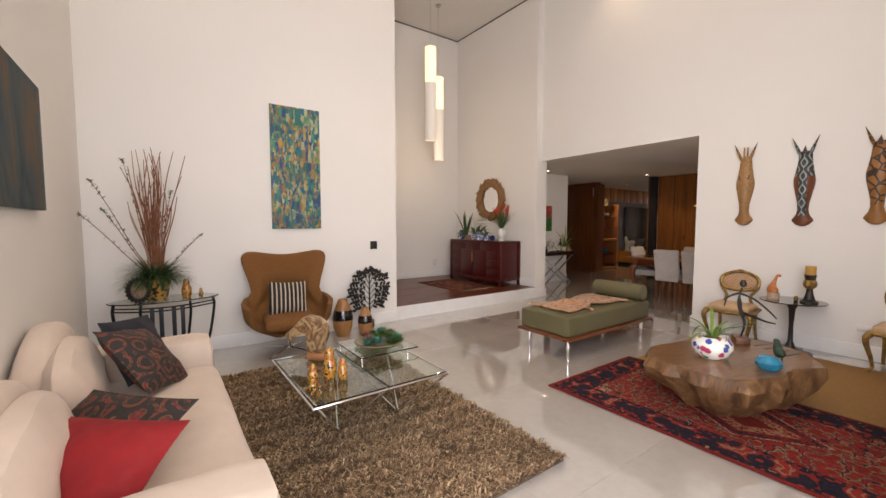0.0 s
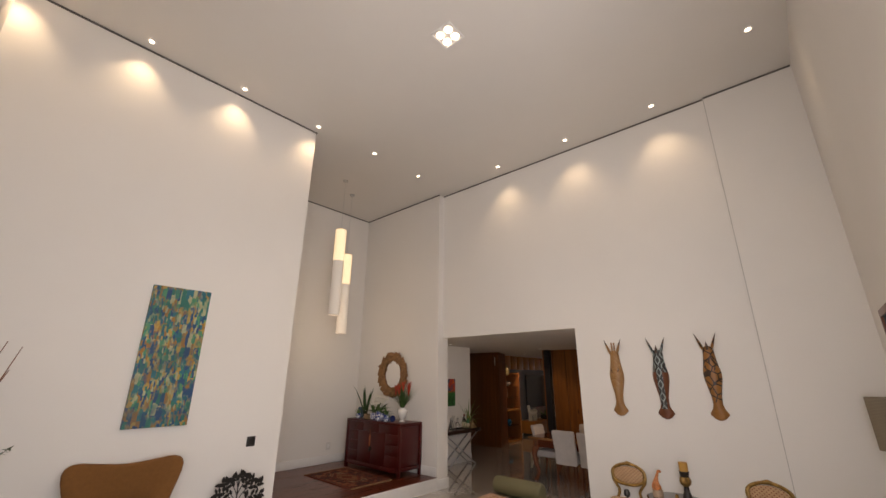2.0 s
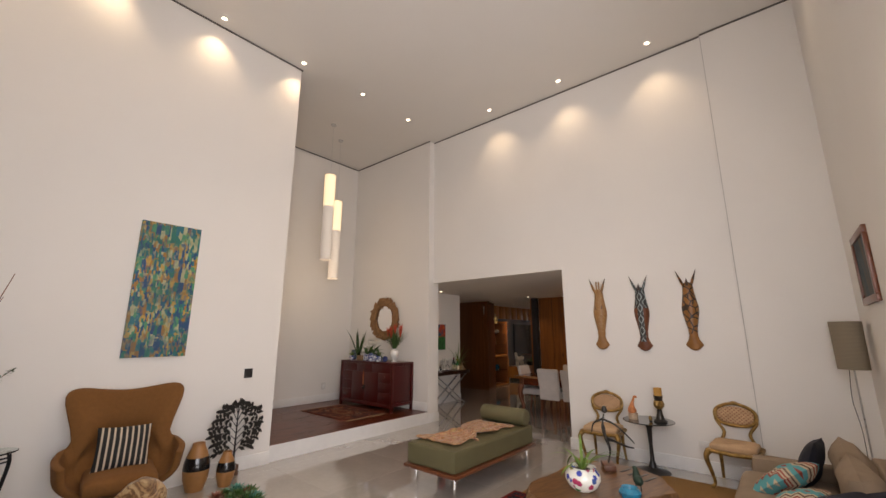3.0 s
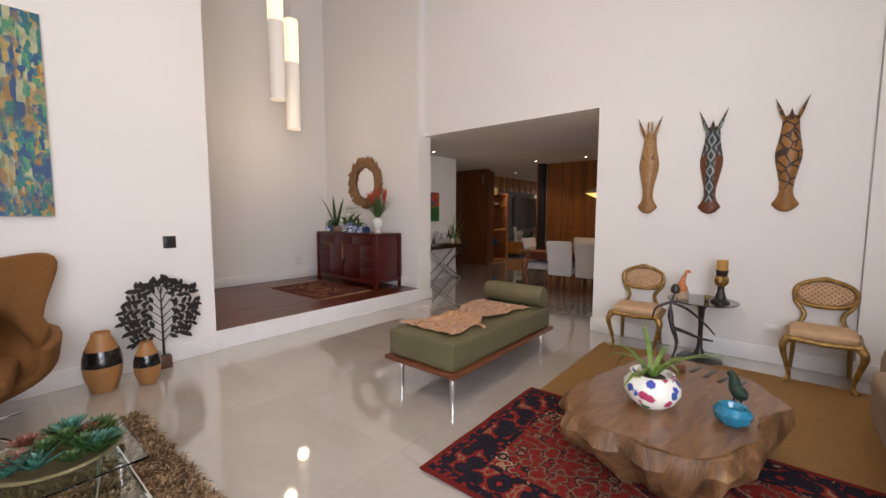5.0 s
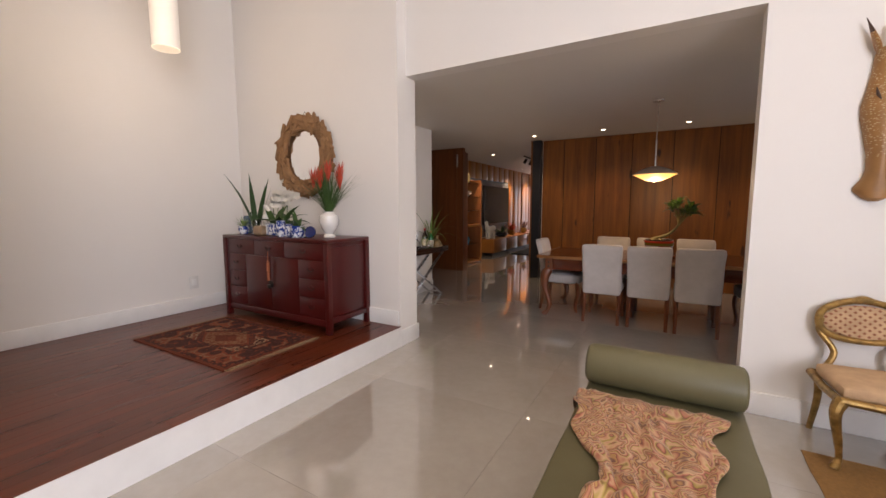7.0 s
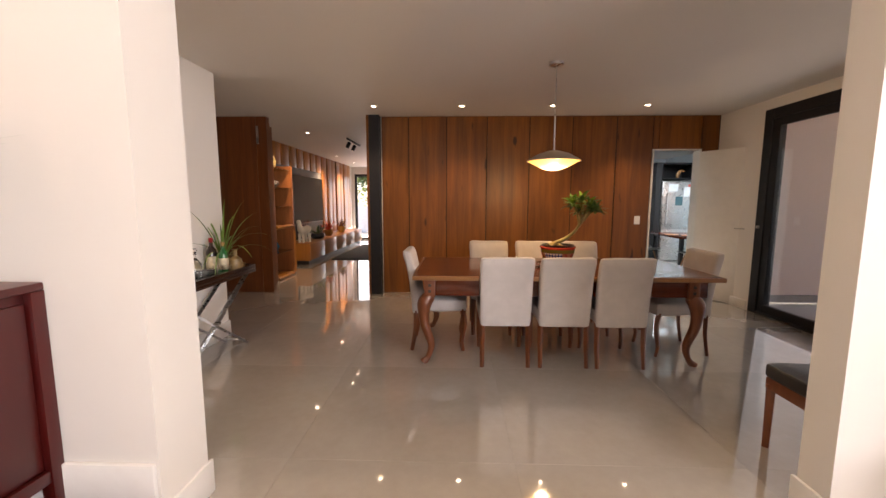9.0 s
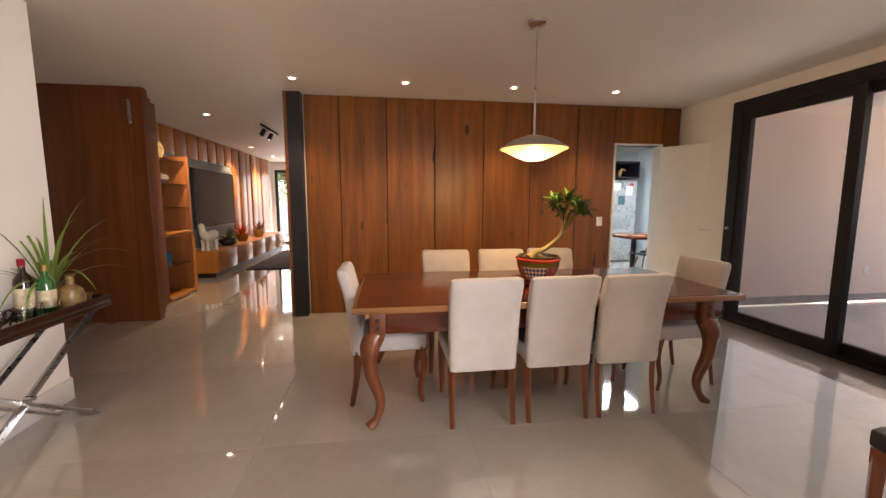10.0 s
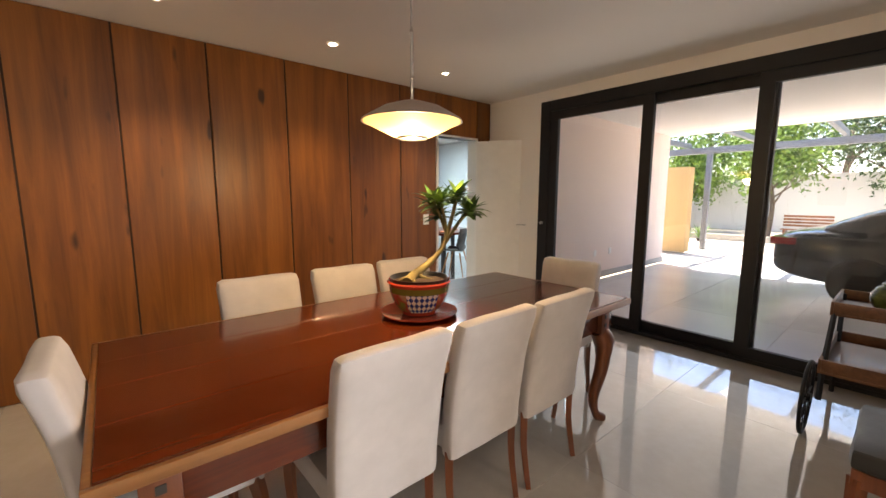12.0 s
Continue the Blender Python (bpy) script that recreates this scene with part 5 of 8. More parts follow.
# gilded chairs
def gilt_chair(m):
    t = thing("gilt_chair", "gilded carved chair with a tan upholstered seat", "chair", m, "gilt chairs by the wall")
    fab = plain("tan_brocade", (0.5, 0.33, 0.19), 0.8, vary=0.12, scale=14, bump=0.1, bscale=200)
    w = Mat("diamond_brocade", 0.8)
    sep = w.node("ShaderNodeSeparateXYZ")
    w.link(w.coords((34, 34, 34), (0, 0, math.radians(45))), sep.inputs[0])
    gx, gy = (w.math("ABSOLUTE", w.math("SUBTRACT", w.math("FRACT", sep.outputs[k]), 0.5)) for k in (0, 1))
    ground = w.ramp(w.noise(20), [(0.3, (0.42, 0.27, 0.15)), (0.7, (0.56, 0.37, 0.21))])
    w.color(w.mix(w.math("LESS_THAN", w.math("MAXIMUM", gx, gy), 0.23), ground, (0.26, 0.1, 0.05)))
    w.bump(w.noise(200, 3), 0.1, 0.004)
    part("seat", soft_box((-0.21, -0.2, 0.40), (0.21, 0.2, 0.48), 0.035, 8, 0.015), fab, t)
    rail = bmesh.new()
    rail_pts = [(-0.22, -0.21), (0.22, -0.21), (0.22, 0.2), (-0.22, 0.2), (-0.22, -0.21)]
    for a, b in zip(rail_pts, rail_pts[1:]):
        tube([(a[0], a[1], 0.405), ((a[0] + b[0]) / 2, (a[1] + b[1]) / 2, 0.39), (b[0], b[1], 0.405)], 0.022, 10, rail)
    part("seat_rail", rail, GOLD, t)
    for sx in (-1, 1):
        part("leg", tube(curve_pts([(sx * 0.2, -0.19, 0.41), (sx * 0.235, -0.225, 0.33), (sx * 0.2, -0.19, 0.14), (sx * 0.19, -0.18, 0.05), (sx * 0.215, -0.21, 0.0)], 20), [0.03, 0.032, 0.032, 0.03, 0.028, 0.026, 0.024, 0.022, 0.02, 0.019, 0.018, 0.016, 0.015, 0.015, 0.015, 0.015, 0.016, 0.018, 0.022, 0.024, 0.02], 10), GOLD, t)
        part("leg", tube(curve_pts([(sx * 0.19, 0.19, 0.42), (sx * 0.18, 0.19, 0.25), (sx * 0.19, 0.24, 0.0)], 12), [0.022 - 0.0006 * k for k in range(13)], 10), GOLD, t)
        part("back_post", tube(curve_pts([(sx * 0.17, 0.19, 0.42), (sx * 0.125, 0.205, 0.52), (sx * 0.13, 0.215, 0.58), (sx * 0.19, 0.23, 0.68), (sx * 0.18, 0.24, 0.76)], 18), 0.017, 10), GOLD, t)
    loop = []
    for k in range(41):
        a = 2 * math.pi * k / 40
        ca, sa = math.cos(a), math.sin(a)
        loop.append((0.195 * math.copysign(abs(ca) ** 0.8, ca), 0.235 + 0.02 * sa, 0.75 + 0.115 * math.copysign(abs(sa) ** 0.8, sa) + 0.02 * max(0, sa) ** 8))
    part("back_frame", tube(loop, 0.02, 10), GOLD, t)
    bm = lathe([(0, -0.02), (0.16, -0.014), (0.182, 0), (0.16, 0.014), (0, 0.02)], 32)
    for v in bm.verts:
        v.co.y *= 0.6
    part("back_pad", bm, w.mat, t, m=pose(0, 0.232, 0.75, 82))
    part("crest", tube(curve_pts([(-0.07, 0.255, 0.872), (-0.03, 0.258, 0.895), (0, 0.26, 0.9), (0.03, 0.258, 0.895), (0.07, 0.255, 0.872)], 12), [0.008, 0.011, 0.013, 0.014, 0.015, 0.016, 0.017, 0.016, 0.015, 0.014, 0.013, 0.011, 0.008][:13], 8), GOLD, t)
    return t


gc = gilt_chair(pose(5.72, 2.06, 0, 0, 0, -87) @ Matrix.Diagonal((1, 1, 0.92, 1)))
copy_thing(gc, pose(5.735, 0.66, 0, 0, 0, -94))


# tulip-foot table with things on it
tt = thing("pedestal_table", "round black glass table on a slender black pedestal foot", "side table", pose(5.7, 1.50, 0))
part("top", lathe([(0, 0.56), (0.285, 0.56), (0.29, 0.566), (0.285, 0.572), (0, 0.572)], 48), plain("black_glass", (0.015, 0.017, 0.018), 0.05, vary=0.0, coat=0.5), tt)
part("pedestal", lathe([(0.19, 0), (0.19, 0.006), (0.13, 0.02), (0.05, 0.05), (0.024, 0.12), (0.02, 0.3), (0.03, 0.48), (0.07, 0.56), (0, 0.56)], 36), BLACK_SATIN, tt)
gf = thing("giraffe_figure", "small orange speckled giraffe figure on a round base", "figurine", pose(5.66, 1.66, 0.572))
part("base", lathe([(0, 0), (0.055, 0), (0.055, 0.07), (0, 0.075)], 24), plain("clay_base", (0.45, 0.32, 0.22), 0.6, vary=0.3, scale=30), gf)
part("body", tube(curve_pts([(0, 0.0, 0.07), (0, 0.01, 0.12), (0, 0, 0.18), (0, -0.02, 0.24), (0, -0.03, 0.265), (0, -0.06, 0.26)], 18), [0.045, 0.05, 0.052, 0.045, 0.036, 0.028, 0.022, 0.018, 0.015, 0.013, 0.012, 0.012, 0.014, 0.016, 0.015, 0.012, 0.008][:16], 12), plain("orange_glaze", (0.5, 0.17, 0.05), 0.35, vary=0.4, scale=40), gf)
cs = thing("candlestick", "dark candlestick with a gilt knob and a thick ochre candle", "candlestick", pose(5.68, 1.36, 0.572))
part("stem", lathe([(0.075, 0), (0.075, 0.015), (0.05, 0.03), (0.03, 0.1), (0.025, 0.15), (0.05, 0.29), (0.052, 0.3), (0, 0.3)], 24), BRONZE, cs)
part("knob", lathe([(0.02, 0.14), (0.05, 0.17), (0.058, 0.2), (0.05, 0.235), (0.02, 0.265)], 24, wobble=lambda a, z: 1 + 0.07 * math.cos(9 * a)), GOLD, cs)
part("candle", lathe([(0, 0.3), (0.045, 0.3), (0.045, 0.39), (0.035, 0.388), (0, 0.38)], 24), plain("ochre_wax", (0.5, 0.26, 0.05), 0.5), cs)
eg = thing("brass_egg", "tiny speckled egg on a stand on the pedestal table", "ornament", pose(5.64, 1.46, 0.572))
part("egg", lathe([(0, 0.01), (0.015, 0.012), (0.022, 0.03), (0.016, 0.055), (0, 0.065)], 16), GOLD, eg)
part("stand", lathe([(0.018, 0), (0.02, 0.004), (0.01, 0.014), (0, 0.014)], 16), BRONZE, eg)


# carved animal masks
def mask(m, kind):
    label = {"plain": "long carved wooden mask of pale speckled wood with horns", "stripe": "long carved wooden mask with grey striped front", "patch": "long carved wooden mask with dark net markings"}[kind]
    t = thing("carved_mask", label, "mask", m, "carved masks on the wall")
    mm = Mat("mask_" + kind, 0.45)
    base = {"plain": (0.34, 0.165, 0.05), "stripe": (0.17, 0.05, 0.016), "patch": (0.33, 0.14, 0.03)}[kind]
    c = mm.ramp(mm.noise(9), [(0.3, shade(base, 0.75)), (0.7, base)])
    sep = mm.node("ShaderNodeSeparateXYZ")
    mm.link(mm.coords(), sep.inputs[0])
    if kind == "plain":
        vo = mm.node("ShaderNodeTexVoronoi", Scale=60.0)
        mm.link(mm.coords((1, 1, 2)), vo.inputs["Vector"])
        dots = mm.math("MULTIPLY", mm.math("LESS_THAN", vo.outputs["Distance"], 0.3), mm.math("GREATER_THAN", sep.outputs[2], 0.24))
        c = mm.mix(dots, c, (0.5, 0.36, 0.2))
    elif kind == "stripe":
        w = mm.math("ADD", mm.math("MULTIPLY", mm.math("ABSOLUTE", sep.outputs[0]), 150.0), mm.math("MULTIPLY", mm.math("SINE", mm.math("MULTIPLY", sep.outputs[2], 42.0)), 2.4))
        z = mm.ramp(mm.math("SINE", w), [(0.45, (0.03, 0.03, 0.03)), (0.55, (0.26, 0.31, 0.3))])
        front = mm.math("LESS_THAN", mm.math("ABSOLUTE", sep.outputs[0]), 0.035)
        upper = mm.math("GREATER_THAN", sep.outputs[2], 0.56)
        zone = mm.math("MULTIPLY", mm.math("MAXIMUM", front, upper), mm.math("GREATER_THAN", sep.outputs[2], 0.12))
        c = mm.mix(zone, c, z)
    else:
        vo = mm.node("ShaderNodeTexVoronoi", Scale=15.0)
        vo.feature = "DISTANCE_TO_EDGE"
        mm.link(mm.coords((1, 0.3, 0.8)), vo.inputs["Vector"])
        net = mm.math("MULTIPLY", mm.math("LESS_THAN", vo.outputs["Distance"], 0.09), mm.math("GREATER_THAN", sep.outputs[2], 0.2))
        c = mm.mix(net, c, (0.035, 0.018, 0.01))
    mm.color(c)
    mm.bump(mm.noise(50), 0.15, 0.004)
    prof = [(0.0, 0.02), (0.018, 0.055), (0.06, 0.094), (0.075, 0.094), (0.13, 0.06), (0.18, 0.048), (0.26, 0.052), (0.36, 0.072), (0.46, 0.092), (0.53, 0.095), (0.6, 0.082), (0.7, 0.066), (0.8, 0.058), (0.835, 0.048), (0.845, 0.02)]
    bm = bmesh.new()
    rings = []
    for z, w in prof:
        d = 0.045 + 0.03 * math.sin(math.pi * min(1, z / 0.85)) - (0.02 if z < 0.01 else 0)
        rings.append([bm.verts.new((w * math.cos(math.pi * k / 14), -d * math.sin(math.pi * k / 14) - 0.002, z)) for k in range(15)])
    for a, b in zip(rings, rings[1:]):
        for k in range(14):
            bm.faces.new((a[k], a[k + 1], b[k + 1], b[k]))
        bm.faces.new((a[14], a[0], b[0], b[14]))
    bm.faces.new(rings[0])
    bm.faces.new(rings[-1][::-1])
    part("face", bm, mm.mat, t)
    dark = plain("dark_ear_wood", (0.06, 0.03, 0.018), 0.5)
    for s in (-1, 1):
        line = curve_pts([(s * 0.042, -0.03, 0.79), (s * 0.06, -0.035, 0.85), (s * 0.085, -0.04, 0.92), (s * 0.115, -0.04, 1.0)], 9)
        wide = [0.014, 0.024, 0.031, 0.034, 0.032, 0.028, 0.022, 0.015, 0.008, 0.003]
        ear = part("ear", tube(line[:7], wide[:7], 10, flat=0.45), mm.mat, t)
        part("ear_tip", tube(line[6:], wide[6:10], 10, flat=0.45), dark, ear, "dark pointed ear tip")
        part("eye", tube([(s * 0.03, -0.066, 0.55), (s * 0.045, -0.064, 0.58), (s * 0.052, -0.06, 0.62)], [0.003, 0.008, 0.002], 8), dark, t, "narrow dark carved eye")
        if kind == "plain":
            part("horn", box((s * 0.018 - 0.008, -0.038, 0.82), (s * 0.018 + 0.008, -0.026, 0.955), 0.002), mm.mat, t)
    if kind != "plain":
        part("crest", tube(curve_pts([(0, -0.05, 0.8), (0, -0.05, 0.86), (0, -0.04, 0.9)], 6), [0.018, 0.017, 0.016, 0.012, 0.008, 0.003, 0.002][:7], 8), dark, t)


mask(pose(5.998, 2.076, 1.39, 0, 0, -90), "plain")
mask(pose(5.998, 1.522, 1.384, 0, 0, -90), "stripe")
mask(pose(5.998, 0.952, 1.405, 0, 0, -90), "patch")
op = thing("wall_plate", "white socket plate on the wall between the gilt chairs", "socket", pose(5.998, 0.98, 0.28, 0, 0, -90))
part("plate", box((-0.055, -0.008, 0), (0.055, 0, 0.08), 0.002), TRIM, op)
part("insert", box((-0.02, -0.011, 0.02), (0.02, -0.007, 0.06), 0.002), TRIM, op)


# beige sofa against the right wall
def sofa_beige():
    t = thing("sofa", "beige two-seat sofa with soft back cushions", "sofa", pose(3.45, -0.49, 0))
    part("base", soft_box((0.0, 0.06, 0.06), (1.5, 0.98, 0.30), 0.04), BEIGE, t)
    part("seat_cushion", soft_box((0.16, 0.2, 0.28), (1.34, 1.02, 0.45), 0.06, 10, 0.02), BEIGE, t)
    part("back", soft_box((0.0, 0.0, 0.1), (1.5, 0.2, 0.66), 0.06, 8), BEIGE, t)
    part("arm", soft_box((0.0, 0.05, 0.06), (0.17, 0.99, 0.5), 0.05), BEIGE, t)
    part("arm", soft_box((1.33, 0.05, 0.06), (1.5, 0.95, 0.55), 0.05), BEIGE, t)
    for x in (0.45, 1.05):
        part("back_cushion", cushion(0.6, 0.4, 0.24, 12, 0.4, seed=x), BEIGE, t, m=pose(x, 0.31, 0.6, -12))
    for x in (0.08, 1.42):
        for y in (0.1, 0.9):
            part("foot", lathe([(0.02, 0), (0.025, 0.065)], 12), BLACK_SATIN, t, m=pose(x, y, 0))


sofa_beige()
AZTEC = Mat("tribal_weave", 0.85)
_s = AZTEC.node("ShaderNodeSeparateXYZ")
AZTEC.link(AZTEC.coords(), _s.inputs[0])
_d = AZTEC.math("ADD", AZTEC.math("MULTIPLY", AZTEC.math("PINGPONG", _s.outputs[2], 0.035), 1.2), AZTEC.math("ABSOLUTE", _s.outputs[0]))
AZTEC.color(AZTEC.ramp(AZTEC.math("FRACT", AZTEC.math("MULTIPLY", _d, 5.5)), [(0.0, (0.3, 0.05, 0.03)), (0.12, (0.08, 0.32, 0.34)), (0.42, (0.5, 0.4, 0.28)), (0.55, (0.12, 0.06, 0.04)), (0.66, (0.5, 0.42, 0.3)), (0.8, (0.3, 0.06, 0.035)), (0.9, (0.5, 0.42, 0.3))], True))
AZTEC.bump(AZTEC.noise(250), 0.2, 0.003)
pillow("turquoise and red tribal pattern pillow on the beige sofa", 0.5, 0.3, 0.17, AZTEC.mat, pose(4.25, 0.22, 0.54, -54, 8, 150), 31)
pillow("plain black pillow leaning on the beige sofa", 0.48, 0.4, 0.14, NAVY, pose(4.6, 0.06, 0.6, -20, -4, 172), 33)
pillow("turquoise tribal pattern pillow lying on the beige sofa", 0.42, 0.3, 0.13, AZTEC.mat, pose(3.85, 0.15, 0.52, -70, 0, 170), 35)
pillow("plain black pillow at the end of the beige sofa", 0.55, 0.4, 0.14, NAVY, pose(3.72, -0.1, 0.58, -55, 8, 120), 37)
sd = thing("side_table", "low caramel lacquered side table beside the beige sofa", "side table", pose(2.19, -0.08, 0))
part("top", box((-0.30, -0.35, 0.465), (0.30, 0.33, 0.5), 0.006), plain("caramel_lacquer", (0.23, 0.11, 0.045), 0.25, coat=0.4), sd)
for x in (-0.27, 0.27):
    for y in (-0.32, 0.31):
        part("leg", box((x - 0.02, y - 0.02, 0), (x + 0.02, y + 0.02, 0.465), 0.003), BLACK_SATIN, sd)
FLORAL = Mat("painted_majolica", 0.15, coat=0.6)
_vo = FLORAL.node("ShaderNodeTexVoronoi", Scale=11.0)
FLORAL.link(FLORAL.coords(), _vo.inputs["Vector"])
_wb = FLORAL.math("ADD", _vo.outputs["Distance"], FLORAL.math("MULTIPLY", FLORAL.noise(16, 3, 0.5, None, 1.2), 0.7))
FLORAL.color(FLORAL.ramp(FLORAL.math("FRACT", FLORAL.math("MULTIPLY", _wb, 2.4)), [(0, (0.22, 0.04, 0.03)), (0.1, (0.5, 0.2, 0.17)), (0.3, (0.55, 0.38, 0.12)), (0.5, (0.5, 0.42, 0.22)), (0.62, (0.2, 0.2, 0.05)), (0.75, (0.5, 0.25, 0.1)), (0.9, (0.58, 0.45, 0.25)), (1.0, (0.16, 0.05, 0.03))]))
mv = thing("majolica_vase", "large lidded yellow and red painted vase on the side table", "vase", pose(2.2, -0.12, 0.5))
part("body", lathe([(0, 0), (0.085, 0), (0.09, 0.015), (0.13, 0.13), (0.152, 0.23), (0.145, 0.31), (0.1, 0.375), (0.07, 0.39), (0.07, 0.4), (0, 0.4)], 40), FLORAL.mat, mv)
part("lid", lathe([(0.1, 0.402), (0.104, 0.415), (0.075, 0.445), (0.06, 0.475), (0.02, 0.495), (0, 0.497)], 40), FLORAL.mat, mv, "domed painted lid with a flared rim")
_db = thing("painted_dish", "small round painted dish on the caramel table", "dish", pose(2.06, 0.13, 0.5))
part("dish", lathe([(0, 0), (0.04, 0), (0.06, 0.02), (0.05, 0.03), (0, 0.025)], 24), FLORAL.mat, _db)
fl = thing("floor_lamp", "steel floor lamp with a woven taupe drum shade", "lamp", pose(5.54, -0.37, 0))
part("base", lathe([(0, 0), (0.14, 0), (0.14, 0.015), (0.02, 0.025), (0, 0.025)], 32), STEEL, fl)
for dx in (-0.012, 0.012):
    part("pole", tube([(dx, 0, 0.02), (dx, 0, 1.4)], 0.006, 8), STEEL, fl)
bm = lathe([(0.113, 0), (0.118, 0.44), (0.113, 0.44), (0.108, 0)], 40)
part("shade", bm, striped("woven_taupe", (0.2, 0.16, 0.11), (0.3, 0.25, 0.18), 0.012, 2), fl, m=pose(0, 0, 1.28))
part("cord", tube(curve_pts([(0.03, 0.03, 1.28), (0.04, 0.05, 1.0), (-0.03, 0.03, 0.7), (0.02, 0.04, 0.02)], 20), 0.003, 6), BLACK_SATIN, fl)

wp = thing("framed_picture", "small dark picture in a brown wooden frame", "picture", pose(4.9, -0.52, 1.85, 0, 0, 180))
part("frame", boxes([((-0.36, -0.03, 0), (0.36, 0, 0.06)), ((-0.36, -0.03, 0.54), (0.36, 0, 0.6)), ((-0.36, -0.03, 0.06), (-0.3, 0, 0.54)), ((0.3, -0.03, 0.06), (0.36, 0, 0.54))], 0.004), LEG_WOOD, wp)
part("print", box((-0.3, -0.015, 0.06), (0.3, 0, 0.54)), bpy.data.materials["smoky_dark_paint"], wp)

# ceiling lights of the high room
EMIT_WARM = Mat("warm_bulb", 0.4).color((1, 0.9, 0.75)).emit((1.0, 0.82, 0.58), 7).mat


def downlight(x, y, z, power, aim=None, spot=75):
    t = thing("recessed_spotlight", "small round recessed spotlight with a glowing bulb", "ceiling light", pose(x, y, z), "recessed spotlights")
    part("ring", lathe([(0.034, -0.001), (0.05, -0.001), (0.05, -0.008), (0.038, -0.012), (0.034, -0.008)], 24), TRIM, t)
    part("bulb", lathe([(0, -0.013), (0.02, -0.012), (0.033, -0.006), (0.033, -0.002), (0, -0.002)], 20), EMIT_WARM, t, "glowing warm bulb")
    if power:
        lamp("SPOT", "spotlight_beam", wing[0] @ look((x, y, z - 0.03), aim or (x, y, 0)), power, WARM, spot=spot, blend=1.0, radius=0.04)


for x in (-0.45, 0.56, 1.64, 2.78):
    downlight(x, 5.1, CEIL_Z, 20, (x, 5.23, 3.6), 95)
for y in (3.67, 2.34, 1.02):
    downlight(5.67, y, CEIL_Z, 18, (5.92, y, 3.6), 95)
for x in (3.86, 4.95):
    downlight(x, 5.05, CEIL_Z, 11, (x, 5.1, 0), 80)
downlight(4.96, -0.18, CEIL_Z, 10, (4.96, -0.4, 2.6), 70)
q = thing("ceiling_spot_cluster", "square recessed ceiling light with four glowing bulbs", "ceiling light", pose(2.8, 2.42, CEIL_Z, 0, 0, 0))
part("frame", boxes([((-0.14, -0.14, -0.012), (0.14, -0.12, -0.001)), ((-0.14, 0.12, -0.012), (0.14, 0.14, -0.001)), ((-0.14, -0.12, -0.012), (-0.12, 0.12, -0.001)), ((0.12, -0.12, -0.012), (0.14, 0.12, -0.001))]), TRIM, q)
part("tray", box((-0.12, -0.12, -0.004), (0.12, 0.12, -0.001)), TRIM, q)
for sx in (-0.06, 0.06):
    for sy in (-0.06, 0.06):
        part("bulb", lathe([(0, -0.02), (0.03, -0.018), (0.045, -0.01), (0.045, -0.004), (0, -0.004)], 20), EMIT_WARM, q, m=pose(sx, sy, 0))
lamp("SPOT", "cluster_beam", look((2.8, 2.42, CEIL_Z - 0.05), (2.8, 2.42, 0)), 110, (1, 0.85, 0.65), spot=120, blend=0.8, radius=0.04)

# ---- raised entrance ----
LACQUER = plain("dark_red_lacquer", (0.065, 0.006, 0.005), 0.3, vary=0.12, scale=4)
BRASS = plain("dull_brass", (0.3, 0.19, 0.08), 0.35, 0.8, 0.2)


